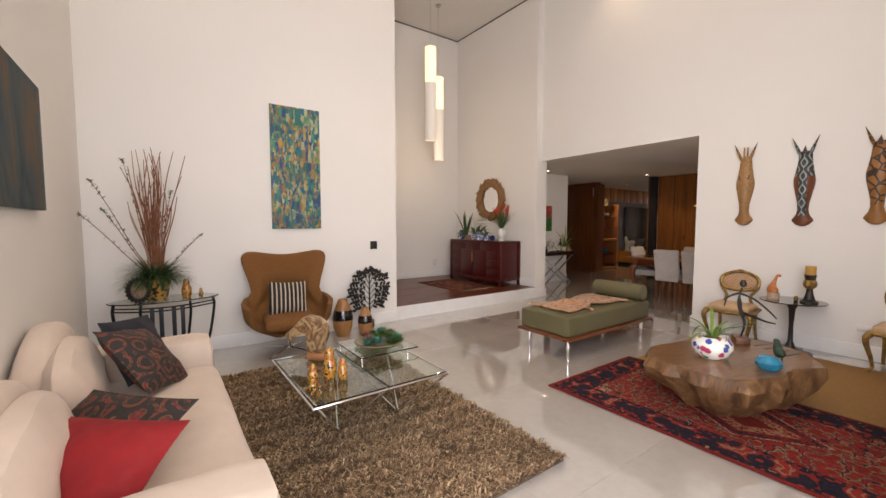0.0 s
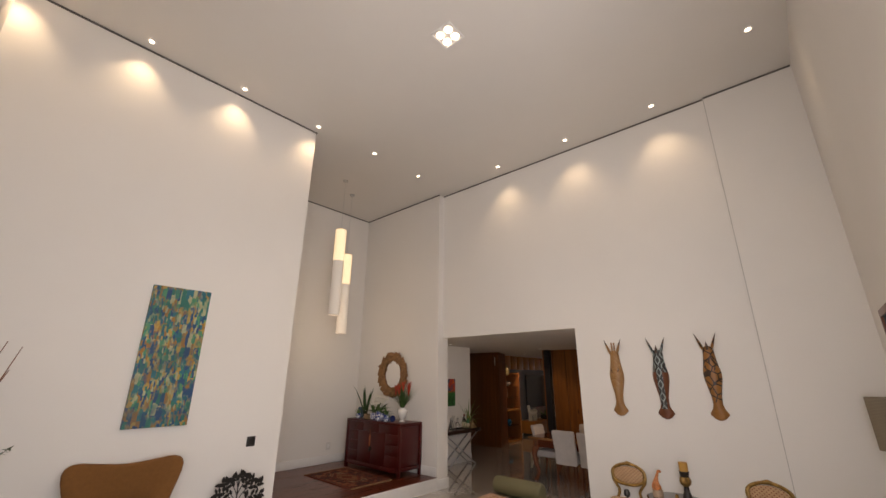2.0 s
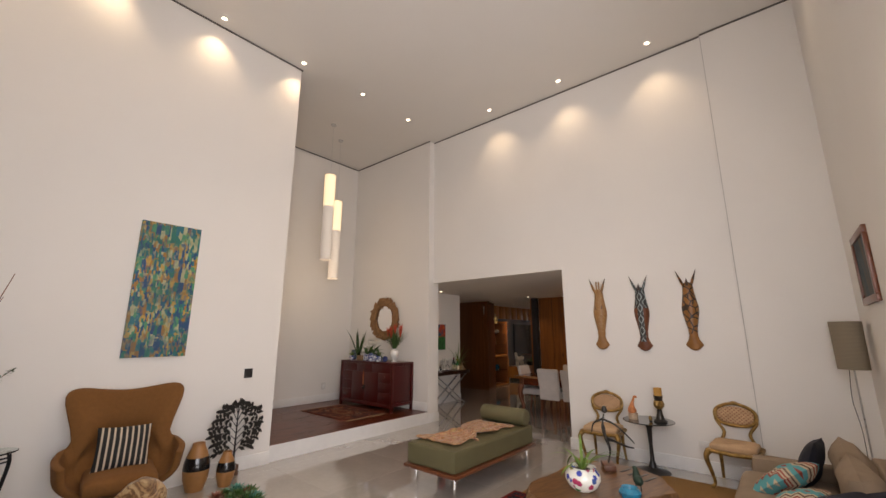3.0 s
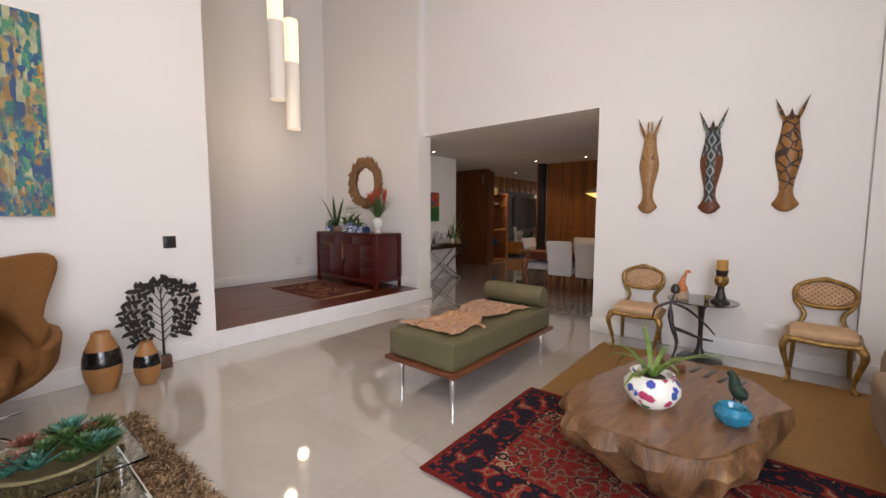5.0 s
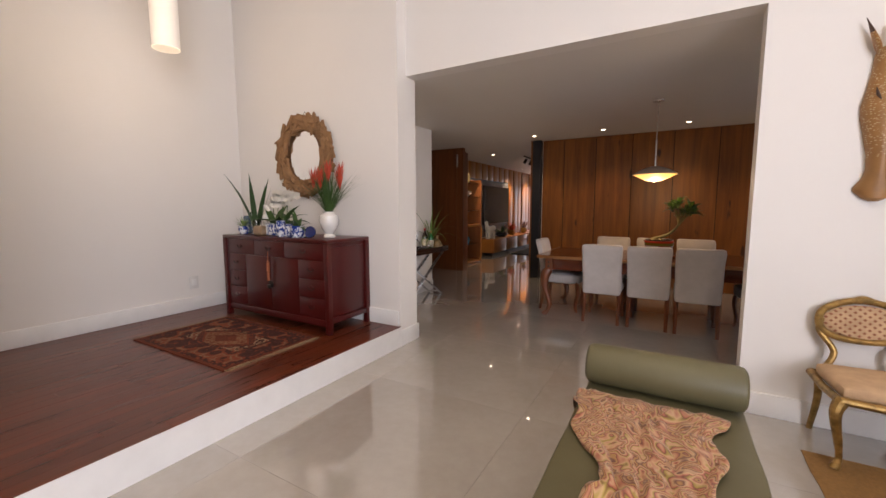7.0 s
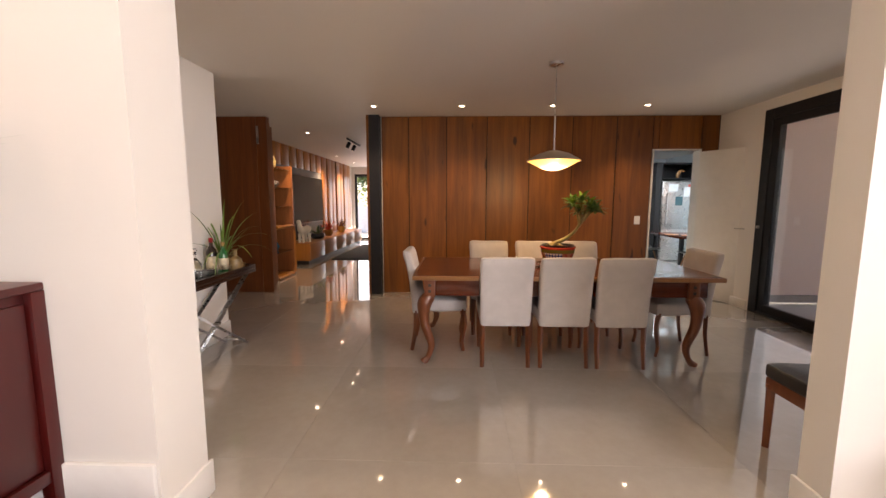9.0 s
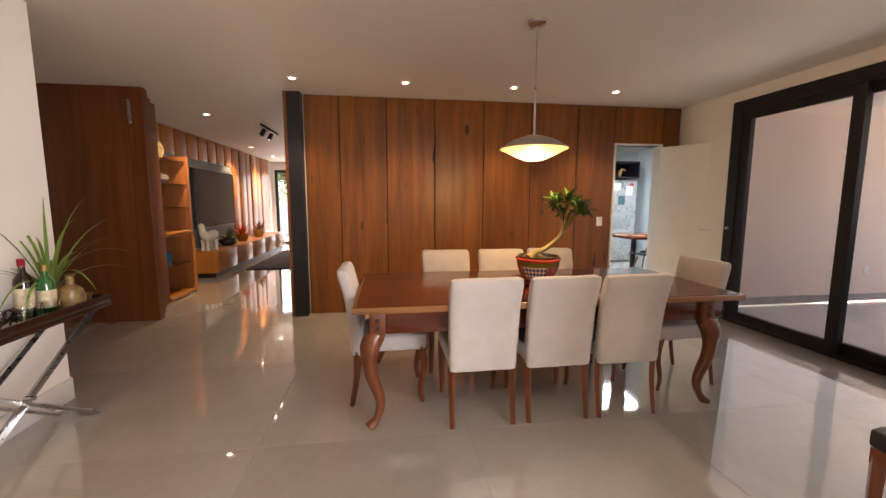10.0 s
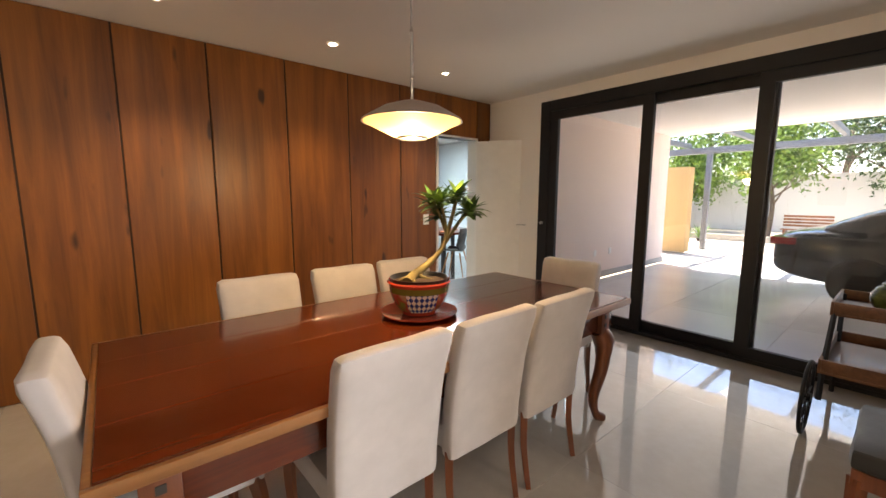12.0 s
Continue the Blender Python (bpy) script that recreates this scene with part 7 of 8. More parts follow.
# bonsai-like plant in a painted bowl
def fat_plant(m):
    t = thing("potted_succulent_tree", "thick-stemmed leafy plant in a checked painted bowl", "plant", m)
    mm = Mat("checked_glaze", 0.2, coat=0.5)
    co = mm.node("ShaderNodeTexCoord")
    sep = mm.node("ShaderNodeSeparateXYZ")
    mm.link(co.outputs["Object"], sep.inputs[0])
    ang = mm.math("ARCTAN2", sep.outputs[1], sep.outputs[0])
    u = mm.math("MULTIPLY", ang, 5.4)
    v = mm.math("MULTIPLY", sep.outputs[2], 34.0)
    comb = mm.node("ShaderNodeCombineXYZ")
    mm.link(mm.math("ADD", u, v), comb.inputs[0])
    mm.link(mm.math("SUBTRACT", u, v), comb.inputs[1])
    ch = mm.node("ShaderNodeTexChecker", Scale=1.0)
    ch.inputs["Color1"].default_value = (0.03, 0.06, 0.25, 1)
    ch.inputs["Color2"].default_value = (0.75, 0.73, 0.68, 1)
    mm.link(comb.outputs[0], ch.inputs["Vector"])
    panel = mm.math("GREATER_THAN", mm.math("SINE", mm.math("MULTIPLY", ang, 3.0)), -0.1)
    c = mm.mix(panel, mm.ramp(mm.noise(14, 3), [(0.4, (0.45, 0.3, 0.16)), (0.55, (0.4, 0.06, 0.05)), (0.7, (0.2, 0.22, 0.05))]), ch.outputs["Color"])
    c = mm.mix(mm.math("GREATER_THAN", sep.outputs[2], 0.125), c, (0.17, 0.17, 0.03))
    c = mm.mix(mm.math("GREATER_THAN", sep.outputs[2], 0.155), c, (0.4, 0.05, 0.025))
    c = mm.mix(mm.math("LESS_THAN", sep.outputs[2], 0.032), c, (0.36, 0.05, 0.03))
    mm.color(c)
    part("bowl", lathe([(0, 0.014), (0.085, 0.014), (0.09, 0.03), (0.12, 0.06), (0.142, 0.12), (0.148, 0.16), (0.156, 0.17), (0.15, 0.178), (0.135, 0.165), (0, 0.15)], 40), mm.mat, t)
    part("saucer", lathe([(0, 0), (0.13, 0), (0.185, 0.018), (0.187, 0.024), (0.13, 0.012), (0, 0.012)], 40), plain("red_saucer", (0.36, 0.06, 0.035), 0.2, vary=0.2, coat=0.5), t)
    part("inner_pot", lathe([(0.128, 0.15), (0.142, 0.19), (0.138, 0.19), (0.125, 0.17), (0, 0.168)], 32), BLACK_SATIN, t)
    part("soil", lathe([(0, 0.168), (0.125, 0.17), (0.06, 0.182), (0, 0.184)], 24), SOIL, t)
    bark = plain("green_tan_bark", (0.2, 0.155, 0.055), 0.7, vary=0.3, scale=20, bump=0.3, bscale=60)
    trunk = curve_pts([(-0.02, 0.08, 0.175), (0.0, 0.03, 0.2), (0.02, -0.07, 0.24), (0.01, -0.15, 0.31), (0.0, -0.19, 0.39)], 24)
    bm = tube(trunk, [0.027 - 0.0008 * k for k in range(len(trunk))], 12)
    for a in range(5):
        tube(curve_pts([(0, 0.04 - 0.01 * a, 0.2), (0.04 * math.cos(a * 1.3), 0.06 * math.sin(a * 1.3) + 0.03, 0.185), (0.09 * math.cos(a * 1.3), 0.1 * math.sin(a * 1.3) + 0.02, 0.172)], 8), [0.014 - 0.0012 * k for k in range(9)], 8, bm)
    part("trunk", bm, bark, t)
    rnd = random.Random(14)
    tips = []
    for k in range(7):
        a = k * 0.9
        e = Vector((0.10 * math.cos(a), -0.21 + 0.1 * math.sin(a), 0.47 + 0.12 * rnd.random()))
        part("twig", tube(curve_pts([trunk[-1 - k], (trunk[-1] + e) / 2, e], 8), [0.01 - 0.0006 * j for j in range(9)], 8), bark, t)
        tips.append(e)
    for e in tips:
        for j in range(22):
            b = j * 2.4
            el = rnd.uniform(-0.1, 1.2)
            bm = bmesh.new()
            blade(bm, e + Vector((0, 0, -0.03 * rnd.random())), (math.cos(b) * math.cos(el), math.sin(b) * math.cos(el), math.sin(el)), rnd.uniform(0.075, 0.125), 0.034, 0.7, 5, 0.25)
            part("leaf", bm, LEAF_LIGHT if rnd.random() < 0.5 else LEAF, t)


fat_plant(pose(8.5, 3.39, 0.765) @ Matrix.Scale(1.08, 4))

# the low pendant over the table
pl = thing("dish_pendant", "wide shallow metal dish pendant glowing warm below", "pendant lamp", pose(8.44, 3.47, 0))
part("shade", lathe([(0.0, 1.83), (0.05, 1.828), (0.14, 1.80), (0.235, 1.745), (0.24, 1.735), (0.232, 1.735), (0.14, 1.786), (0.05, 1.812), (0, 1.815)], 48), plain("brushed_nickel_shade", (0.55, 0.5, 0.46), 0.3, 0.9, 0.04), pl)
part("diffuser", lathe([(0.229, 1.736), (0.16, 1.70), (0.09, 1.668), (0.07, 1.665), (0.065, 1.668), (0.155, 1.706), (0.225, 1.739)], 48), Mat("lit_diffuser", 0.5).color((0.9, 0.75, 0.4)).emit((1.0, 0.5, 0.08), 0.5).mat, pl, "glowing amber glass bowl")
part("cap", lathe([(0, 1.655), (0.07, 1.657), (0.074, 1.672), (0.06, 1.676), (0, 1.676)], 32), STEEL, pl)
part("stem", tube([(0, 0, 1.82), (0, 0, LOW_Z - 0.01)], 0.005, 8), STEEL, pl)
part("stem_sleeve", tube([(0, 0, 1.83), (0, 0, 2.15)], 0.008, 10), STEEL, pl)
part("canopy", lathe([(0, LOW_Z - 0.022), (0.06, LOW_Z - 0.02), (0.065, LOW_Z - 0.001), (0, LOW_Z - 0.001)], 28), STEEL, pl)
lamp("POINT", "dish_bulb", DINING @ pose(8.44, 3.47, 1.6), 9, (1, 0.7, 0.36), radius=0.05)
for y in (5.415, 4.29, 3.13, 1.95):
    downlight(9.975, y, LOW_Z, 19, (10.33, y, 0.6), 85)
downlight(7.49, 6.35, LOW_Z, 12, (7.49, 6.4, 0), 90)
ls = thing("wall_plate", "white light switch plate on the wooden panelling", "switch", pose(10.6, 1.72, 1.05, 0, 0, -90))
part("plate", box((-0.04, -0.008, 0), (0.04, 0, 0.12), 0.002), TRIM, ls)
part("rocker", box((-0.02, -0.012, 0.03), (0.02, -0.007, 0.09), 0.002), TRIM, ls)


wing[0] = BAR
# bar console with crossed legs
def bar_console():
    t = thing("bar_console", "dark tray-top bar console on crossed steel legs", "console table")
    dark = wood("espresso_wood", (0.02, 0.008, 0.006), (0.05, 0.02, 0.014), (1.5, 30, 30), 0.25, 0.3)
    x0, x1, y0, y1, z = 7.5, 8.79, 6.52, 6.835, 0.70
    part("tray", boxes([((x0, y0, z - 0.03), (x1, y1, z)), ((x0, y0, z), (x1, y0 + 0.02, z + 0.05)), ((x0, y1 - 0.02, z), (x1, y1, z + 0.05)), ((x0, y0 + 0.02, z), (x0 + 0.02, y1 - 0.02, z + 0.05)), ((x1 - 0.02, y0 + 0.02, z), (x1, y1 - 0.02, z + 0.05))], 0.003), dark, t)
    part("glass_insert", box((x0 + 0.02, y0 + 0.02, z + 0.002), (x1 - 0.02, y1 - 0.02, z + 0.008)), plain("dark_tray_glass", (0.02, 0.02, 0.02), 0.05, coat=0.4), t)
    for y in (y0 + 0.04, y1 - 0.06):
        for a, b in (((x0 + 0.2, 0.0), (x1 - 0.08, z - 0.03)), ((x1 - 0.2, 0.0), (x0 + 0.08, z - 0.03))):
            d = 0.012 if a[0] < b[0] else -0.012
            part("cross_leg", tube([(a[0], y + d, a[1] + 0.012), (b[0], y + d, b[1])], 0.026, 4, flat=0.45), STEEL, t)
        part("pin", lathe([(0, -0.02), (0.014, -0.02), (0.014, 0.02), (0, 0.02)], 14), CHROME, t, m=pose((x0 + x1) / 2, y - 0.018, 0.335, 90))
    part("stretcher", tube([(x1 - 0.2, y0 + 0.04, 0.03), (x1 - 0.2, y1 - 0.06, 0.03)], 0.012, 8), CHROME, t)


bar_console()
BZ = 0.709
leafy_pot("spider_plant", "arching strap-leaved plant in a brass pot on the bar", pose(8.58, 6.72, BZ), BRASS, 0.075, 0.15, (24, 0.55, 0.017, 2.0, 0.7, LEAF_LIGHT), 5, 1.0, 1.0)


def bottle(x, y, mat, h, r, cap, label, wide=0.0):
    t = thing("bottle", label, "bottle", pose(x, y, BZ))
    part("glass", lathe([(0, 0), (r, 0), (r, h * 0.6), (r * 0.85, h * 0.68), (r * 0.35, h * 0.78), (r * 0.33, h * 0.95), (0, h * 0.95)], 24), mat, t)
    part("cap", lathe([(r * 0.38, h * 0.88), (r * 0.4, h), (0, h)], 16), cap, t)
    part("label_paper", lathe([(r + 0.001, h * 0.15), (r + 0.001, h * 0.5)], 24), plain("cream_label", (0.6, 0.52, 0.36), 0.7, vary=0.25, scale=40), t, "cream paper label")


bottle(8.42, 6.73, plain("dark_bottle_glass", (0.02, 0.01, 0.008), 0.08, coat=0.5), 0.33, 0.045, RED_CLOTH, "dark bottle with a red cap and cream label")
bottle(8.45, 6.64, plain("green_bottle_glass", (0.01, 0.11, 0.025), 0.08, coat=0.6), 0.29, 0.042, GOLD, "green bottle with a gold cap")
for k, (x, y, h) in enumerate(((8.05, 6.74, 0.32), (8.2, 6.75, 0.26), (7.92, 6.7, 0.28))):
    t = thing("decanter", "clear cut glass decanter with a ball stopper", "decanter", pose(x, y, BZ), "decanters on the bar")
    part("body", lathe([(0, 0), (0.06, 0), (0.065, 0.02), (0.055, h * 0.5), (0.02, h * 0.68), (0.02, h * 0.8), (0.03, h * 0.82), (0, h * 0.82)], 24), GLASS, t)
    part("stopper", lathe([(0, h * 0.83), (0.018, h * 0.84), (0.032, h * 0.92), (0.02, h), (0, h + 0.004)], 20), GLASS, t)
for k in range(7):
    solid("tumbler", lathe([(0, 0), (0.032, 0), (0.04, 0.09), (0.037, 0.09), (0.03, 0.012), (0, 0.012)], 20), GLASS, "clear glass tumbler on the bar tray", "glass", pose(7.86 + 0.09 * k, 6.585 + 0.03 * (k % 2), BZ), "tumblers on the bar")
solid("flask", lathe([(0, 0), (0.05, 0), (0.07, 0.06), (0.055, 0.12), (0.02, 0.15), (0.02, 0.2), (0.028, 0.21), (0, 0.21)], 24), plain("straw_flask", (0.2, 0.13, 0.05), 0.4, vary=0.4, scale=30), "straw covered round flask on the bar", "flask", pose(8.57, 6.6, BZ))
cp = thing("teacup", "gold-white teacup on an orange saucer", "teacup", pose(8.7, 6.62, BZ))
part("cup", lathe([(0, 0.008), (0.025, 0.008), (0.045, 0.06), (0.042, 0.06), (0.02, 0.015), (0, 0.015)], 24), GOLD, cp)
part("saucer", lathe([(0, 0), (0.04, 0), (0.075, 0.012), (0.04, 0.007), (0, 0.007)], 24), plain("orange_saucer", (0.5, 0.12, 0.03), 0.25, coat=0.4), cp)
solid("red_box", box((-0.03, -0.05, 0), (0.03, 0.05, 0.1), 0.004), plain("maroon_card", (0.1, 0.015, 0.015), 0.5), "small maroon box at the end of the bar", "box", pose(8.72, 6.76, BZ))
FLOWERS = Mat("flower_painting", 0.5)
_fs = FLOWERS.node("ShaderNodeSeparateXYZ")
FLOWERS.link(FLOWERS.coords(), _fs.inputs[0])
_n = FLOWERS.noise(7, 4, 0.6, None, 1.4)
_low = FLOWERS.ramp(_n, [(0.35, (0.01, 0.05, 0.02)), (0.6, (0.03, 0.18, 0.04)), (0.75, (0.1, 0.2, 0.2))])
_up = FLOWERS.ramp(_n, [(0.3, (0.01, 0.04, 0.09)), (0.45, (0.02, 0.1, 0.14)), (0.52, (0.4, 0.03, 0.02)), (0.62, (0.6, 0.12, 0.03)), (0.75, (0.65, 0.4, 0.06))])
FLOWERS.color(FLOWERS.mix(FLOWERS.ramp(_fs.outputs[2], [(0.28, (0, 0, 0)), (0.34, (1, 1, 1))]), _low, _up))
FLOWERS.bump(_n, 0.3, 0.004)
painting("painting", 0.38, 0.6, 0.03, FLOWERS.mat, FLOWERS.mat, pose(8.03, 6.858, 1.23), "small canvas of red and yellow flowers on green")

wing[0] = DINING
# bench and trolley near the patio doors
bn = thing("bench", "wooden bench with a black leather seat pad", "bench", pose(6.71, 2.38, 0, 0, 0, 90))
part("pad", soft_box((-0.25, -0.21, 0.4), (0.25, 0.21, 0.49), 0.025, 8, 0.008), plain("black_leather", (0.02, 0.019, 0.018), 0.4, bump=0.15, bscale=160), bn)
part("rail", box((-0.24, -0.2, 0.34), (0.24, 0.2, 0.405), 0.004), LEG_WOOD, bn)
for x in (-0.22, 0.22):
    for y in (-0.18, 0.18):
        part("leg", tube([(x, y, 0.37), (x, y, 0)], [0.03, 0.022], 4), LEG_WOOD, bn)
tr = thing("tea_trolley", "wooden two-tray trolley with tall black spoked wheels", "trolley", pose(6.9, 1.2, 0))
TROLLEY = wood("trolley_wood", (0.1, 0.04, 0.018), (0.22, 0.1, 0.045), (28, 2, 28), 0.45)
for z, y1 in ((0.36, 0.3), (0.66, 0.04)):
    part("tray", boxes([((-0.23, -0.5, z), (0.23, y1, z + 0.015)), ((-0.23, -0.5, z + 0.015), (-0.215, y1, z + 0.085)), ((0.215, -0.5, z + 0.015), (0.23, y1, z + 0.085)), ((-0.215, -0.5, z + 0.015), (0.215, -0.485, z + 0.085)), ((-0.215, y1 - 0.015, z + 0.015), (0.215, y1, z + 0.085))], 0.002), TROLLEY, tr)
for x in (-0.21, 0.21):
    part("post", tube([(x, 0.0, 0.7), (x, 0.26, 0.4), (x, 0.3, 0.2)], 0.014, 4), IRON, tr)
    part("post", tube([(x, -0.46, 0.72), (x, -0.46, 0.0)], 0.014, 4), IRON, tr)
for x in (-0.255, 0.255):
    w = part("wheel", tube([(x, 0.36 + 0.21 * math.cos(a), 0.222 + 0.21 * math.sin(a)) for a in [2 * math.pi * k / 36 for k in range(37)]], 0.01, 8), IRON, tr)
    for k in range(5):
        a = math.pi * k / 5
        part("spoke", tube([(x, 0.36 + 0.205 * math.cos(a), 0.222 + 0.205 * math.sin(a)), (x, 0.36 - 0.205 * math.cos(a), 0.222 - 0.205 * math.sin(a))], 0.004, 6), IRON, w)
    part("hub", lathe([(0, -0.02), (0.025, -0.02), (0.025, 0.02), (0, 0.02)], 16), IRON, w, m=pose(x, 0.36, 0.222, 0, 90))
solid("green_jar", lathe([(0, 0), (0.05, 0), (0.08, 0.05), (0.085, 0.1), (0.06, 0.15), (0.035, 0.165), (0.04, 0.18), (0, 0.18)], 28), plain("green_gilt_glaze", (0.06, 0.08, 0.02), 0.2, vary=0.6, scale=18, coat=0.5), "round green and gilt jar on the trolley tray", "jar", pose(6.9, 0.95, 0.675))

# ---- hall ----
sh = thing("display_shelf", "orange wood display shelf with glass boards and a curved cabinet", "shelf", pose(11.42, 7.42, 0))
ORANGE = wood("orange_red_wood", (0.24, 0.07, 0.02), (0.38, 0.14, 0.045), (20, 20, 1.2), 0.35)
part("side", box((0.72, 0.0, 0.0), (0.77, 0.62, 2.02), 0.004), ORANGE, sh)
part("back_panel", box((0.0, 0.6, 0.0), (0.72, 0.63, 2.5), 0.003), ORANGE, sh)
for z in (1.27, 1.6, 1.93):
    part("glass_board", box((-0.02, 0.02, z), (0.84, 0.58, z + 0.01), 0.002, 1), GLASS_GREEN, sh)
loop = [(0.0, 0, 0.03), (0.62, 0, 0.03), (0.72, 0, 0.1), (0.74, 0, 0.2), (0.74, 0, 0.75), (0.72, 0, 0.85), (0.62, 0, 0.92), (0.0, 0, 0.92)]
part("curved_frame", tube(curve_pts([(x, 0.0, z) for x, y, z in loop], 42), 0.03, 4), PANEL_LIGHT, sh)
part("curved_body", boxes([((0.0, 0.0, 0.88), (0.66, 0.58, 0.93)), ((0.0, 0.0, 0.0), (0.70, 0.58, 0.05)), ((0.0, 0.55, 0.05), (0.70, 0.58, 0.88))], 0.004), PANEL_LIGHT, sh)
part("inner_glass", box((0.0, 0.03, 0.46), (0.71, 0.5, 0.468)), GLASS_GREEN, sh)
gj = thing("ginger_jar", "gilded white lidded ginger jar on the glass board", "jar", pose(11.75, 7.68, 1.94))
part("jar", lathe([(0, 0), (0.1, 0), (0.14, 0.06), (0.15, 0.15), (0.11, 0.24), (0.075, 0.26), (0, 0.26)], 32), plain("gilt_china", (0.5, 0.36, 0.16), 0.25, vary=0.5, scale=20, coat=0.5), gj)
part("lid", lathe([(0.09, 0.26), (0.085, 0.3), (0.03, 0.34), (0.025, 0.37), (0, 0.38)], 28), GOLD, gj, "gilt lid")
solid("ribbed_bowl", lathe([(0, 0), (0.06, 0), (0.13, 0.06), (0.12, 0.12), (0.06, 0.15), (0, 0.15)], 36, wobble=lambda a, z: 1 + 0.06 * math.cos(10 * a)), plain("smoky_glass", (0.16, 0.13, 0.12), 0.12, coat=0.4), "ribbed smoky glass bowl on the shelf", "bowl", pose(11.8, 7.66, 1.611))
solid("brown_figure", lathe([(0, 0), (0.05, 0), (0.06, 0.08), (0.04, 0.16), (0.05, 0.22), (0.03, 0.28), (0, 0.29)], 20), plain("brown_ceramic", (0.2, 0.09, 0.05), 0.35, vary=0.3), "brown ceramic figure on the shelf", "ornament", pose(11.75, 7.66, 1.281))
solid("blue_vase", lathe([(0, 0), (0.05, 0), (0.085, 0.07), (0.06, 0.14), (0.05, 0.16), (0, 0.16)], 24), plain("teal_glaze", (0.02, 0.12, 0.2), 0.2, vary=0.4, coat=0.5), "small teal vase in the curved cabinet", "vase", pose(11.9, 7.68, 0.469))
tv = thing("tv_cabinet", "long low honey wood media cabinet on a dark plinth", "media cabinet", pose(13.17, 7.49, 0))
part("plinth", box((0.05, 0.06, 0), (4.7, 0.5, 0.09)), BLACK_SATIN, tv)
part("body", box((0, 0.02, 0.09), (4.75, 0.52, 0.47), 0.004), PANEL_LIGHT, tv)
for k in range(5):
    part("door", box((0.02 + 0.945 * k, 0.0, 0.1), (0.95 + 0.945 * k, 0.02, 0.46), 0.003), PANEL_LIGHT, tv)
part("end_panel", box((-0.02, 0.0, 0.09), (0.0, 0.52, 0.47), 0.003), PANEL_LIGHT, tv)
tw = thing("tv_panelling", "honey wood slatted wall panelling round the television", "wall panelling", pose(0, 8.05, 0), kind="structure")
for k in range(8):
    part("panel", box((12.3 + 0.42 * k, -0.03, 2.14), (12.3 + 0.42 * k + 0.36, 0.04, LOW_Z - 0.004), 0.003), PANEL_LIGHT, tw)
for k in range(7):
    part("panel", box((15.66 + 0.42 * k, -0.03 - 0.015 * (k % 2), 0.48), (15.66 + 0.42 * k + 0.38, 0.04, LOW_Z - 0.004), 0.003), PANEL_LIGHT, tw)
part("grey_panel", box((12.25, -0.005, 0.48), (15.66, 0.045, 2.14)), plain("grey_lacquer_panel", (0.15, 0.15, 0.15), 0.2, vary=0.05), tw)
te = thing("television", "large flat black television on the grey panel", "television", pose(13.6, 8.04, 0.85))
part("bezel", box((0, -0.05, 0), (1.95, -0.004, 1.13), 0.006), BLACK_SATIN, te)
part("screen", box((0.015, -0.053, 0.015), (1.935, -0.049, 1.115)), plain("black_screen", (0.006, 0.007, 0.008), 0.06, vary=0.0), te)
hf = thing("animal_figure", "stout white ceramic animal figure on the media cabinet", "ornament", pose(13.45, 7.72, 0.47, 0, 0, 160))
part("body", tube(curve_pts([(-0.16, 0, 0.2), (-0.1, 0, 0.22), (0.0, 0, 0.2), (0.1, 0, 0.22), (0.15, 0, 0.32), (0.16, 0, 0.4), (0.22, 0, 0.38)], 24), [0.04, 0.07, 0.085, 0.09, 0.092, 0.09, 0.088, 0.088, 0.09, 0.092, 0.092, 0.088, 0.08, 0.072, 0.064, 0.056, 0.05, 0.048, 0.046, 0.044, 0.042, 0.04, 0.036, 0.03, 0.02][:25], 14), plain("white_ceramic", (0.62, 0.58, 0.48), 0.3, coat=0.3), hf, m=pose(0, 0, 0.06))
for dx in (-0.1, 0.1):
    for dy in (-0.05, 0.05):
        part("leg", lathe([(0.035, 0), (0.03, 0.08), (0.04, 0.2), (0, 0.2)], 12), bpy.data.materials["white_ceramic"], hf, m=pose(dx, dy, 0))
leafy_pot("bromeliad", "spiky green and orange plant in a black bowl", pose(14.35, 7.74, 0.47), BLACK_SATIN, 0.16, 0.13, (16, 0.3, 0.04, 0.6, 0.4, LEAF), 3)
leafy_pot("dried_bouquet", "dry orange flower bouquet in an amber pot", pose(15.2, 7.74, 0.47), plain("amber_pot", (0.4, 0.2, 0.05), 0.4), 0.11, 0.16, (22, 0.32, 0.03, 0.3, 0.7, BLOOM), 8)
leafy_pot("dried_bouquet", "dark dry flowers in an ochre vase", pose(16.4, 7.74, 0.47), plain("ochre_pot", (0.45, 0.26, 0.07), 0.4), 0.1, 0.18, (18, 0.3, 0.03, 0.3, 0.8, TWIG), 12)
flat_rug("dark_rug", 3.2, 1.5, 0.02, plain("charcoal_pile", (0.012, 0.011, 0.011), 0.95, bump=0.5, bscale=120), "charcoal pile rug in the hall", pose(15.6, 6.55, 0.0), 6)
tl = thing("track_light", "black ceiling track with two spot heads", "ceiling light", pose(13.0, 6.45, LOW_Z))
part("track", box((-0.5, -0.015, -0.03), (0.5, 0.015, -0.001), 0.003), BLACK, tl)
for x in (-0.32, 0.1):
    hd = part("head", lathe([(0.03, 0), (0.035, -0.02), (0.035, -0.12), (0.03, -0.12), (0.028, -0.03), (0, -0.02)], 20), BLACK, tl, m=pose(x, 0, -0.06, 25, 10))
    part("bulb", lathe([(0, -0.112), (0.028, -0.112), (0, -0.1)], 16), EMIT_WARM, hd)
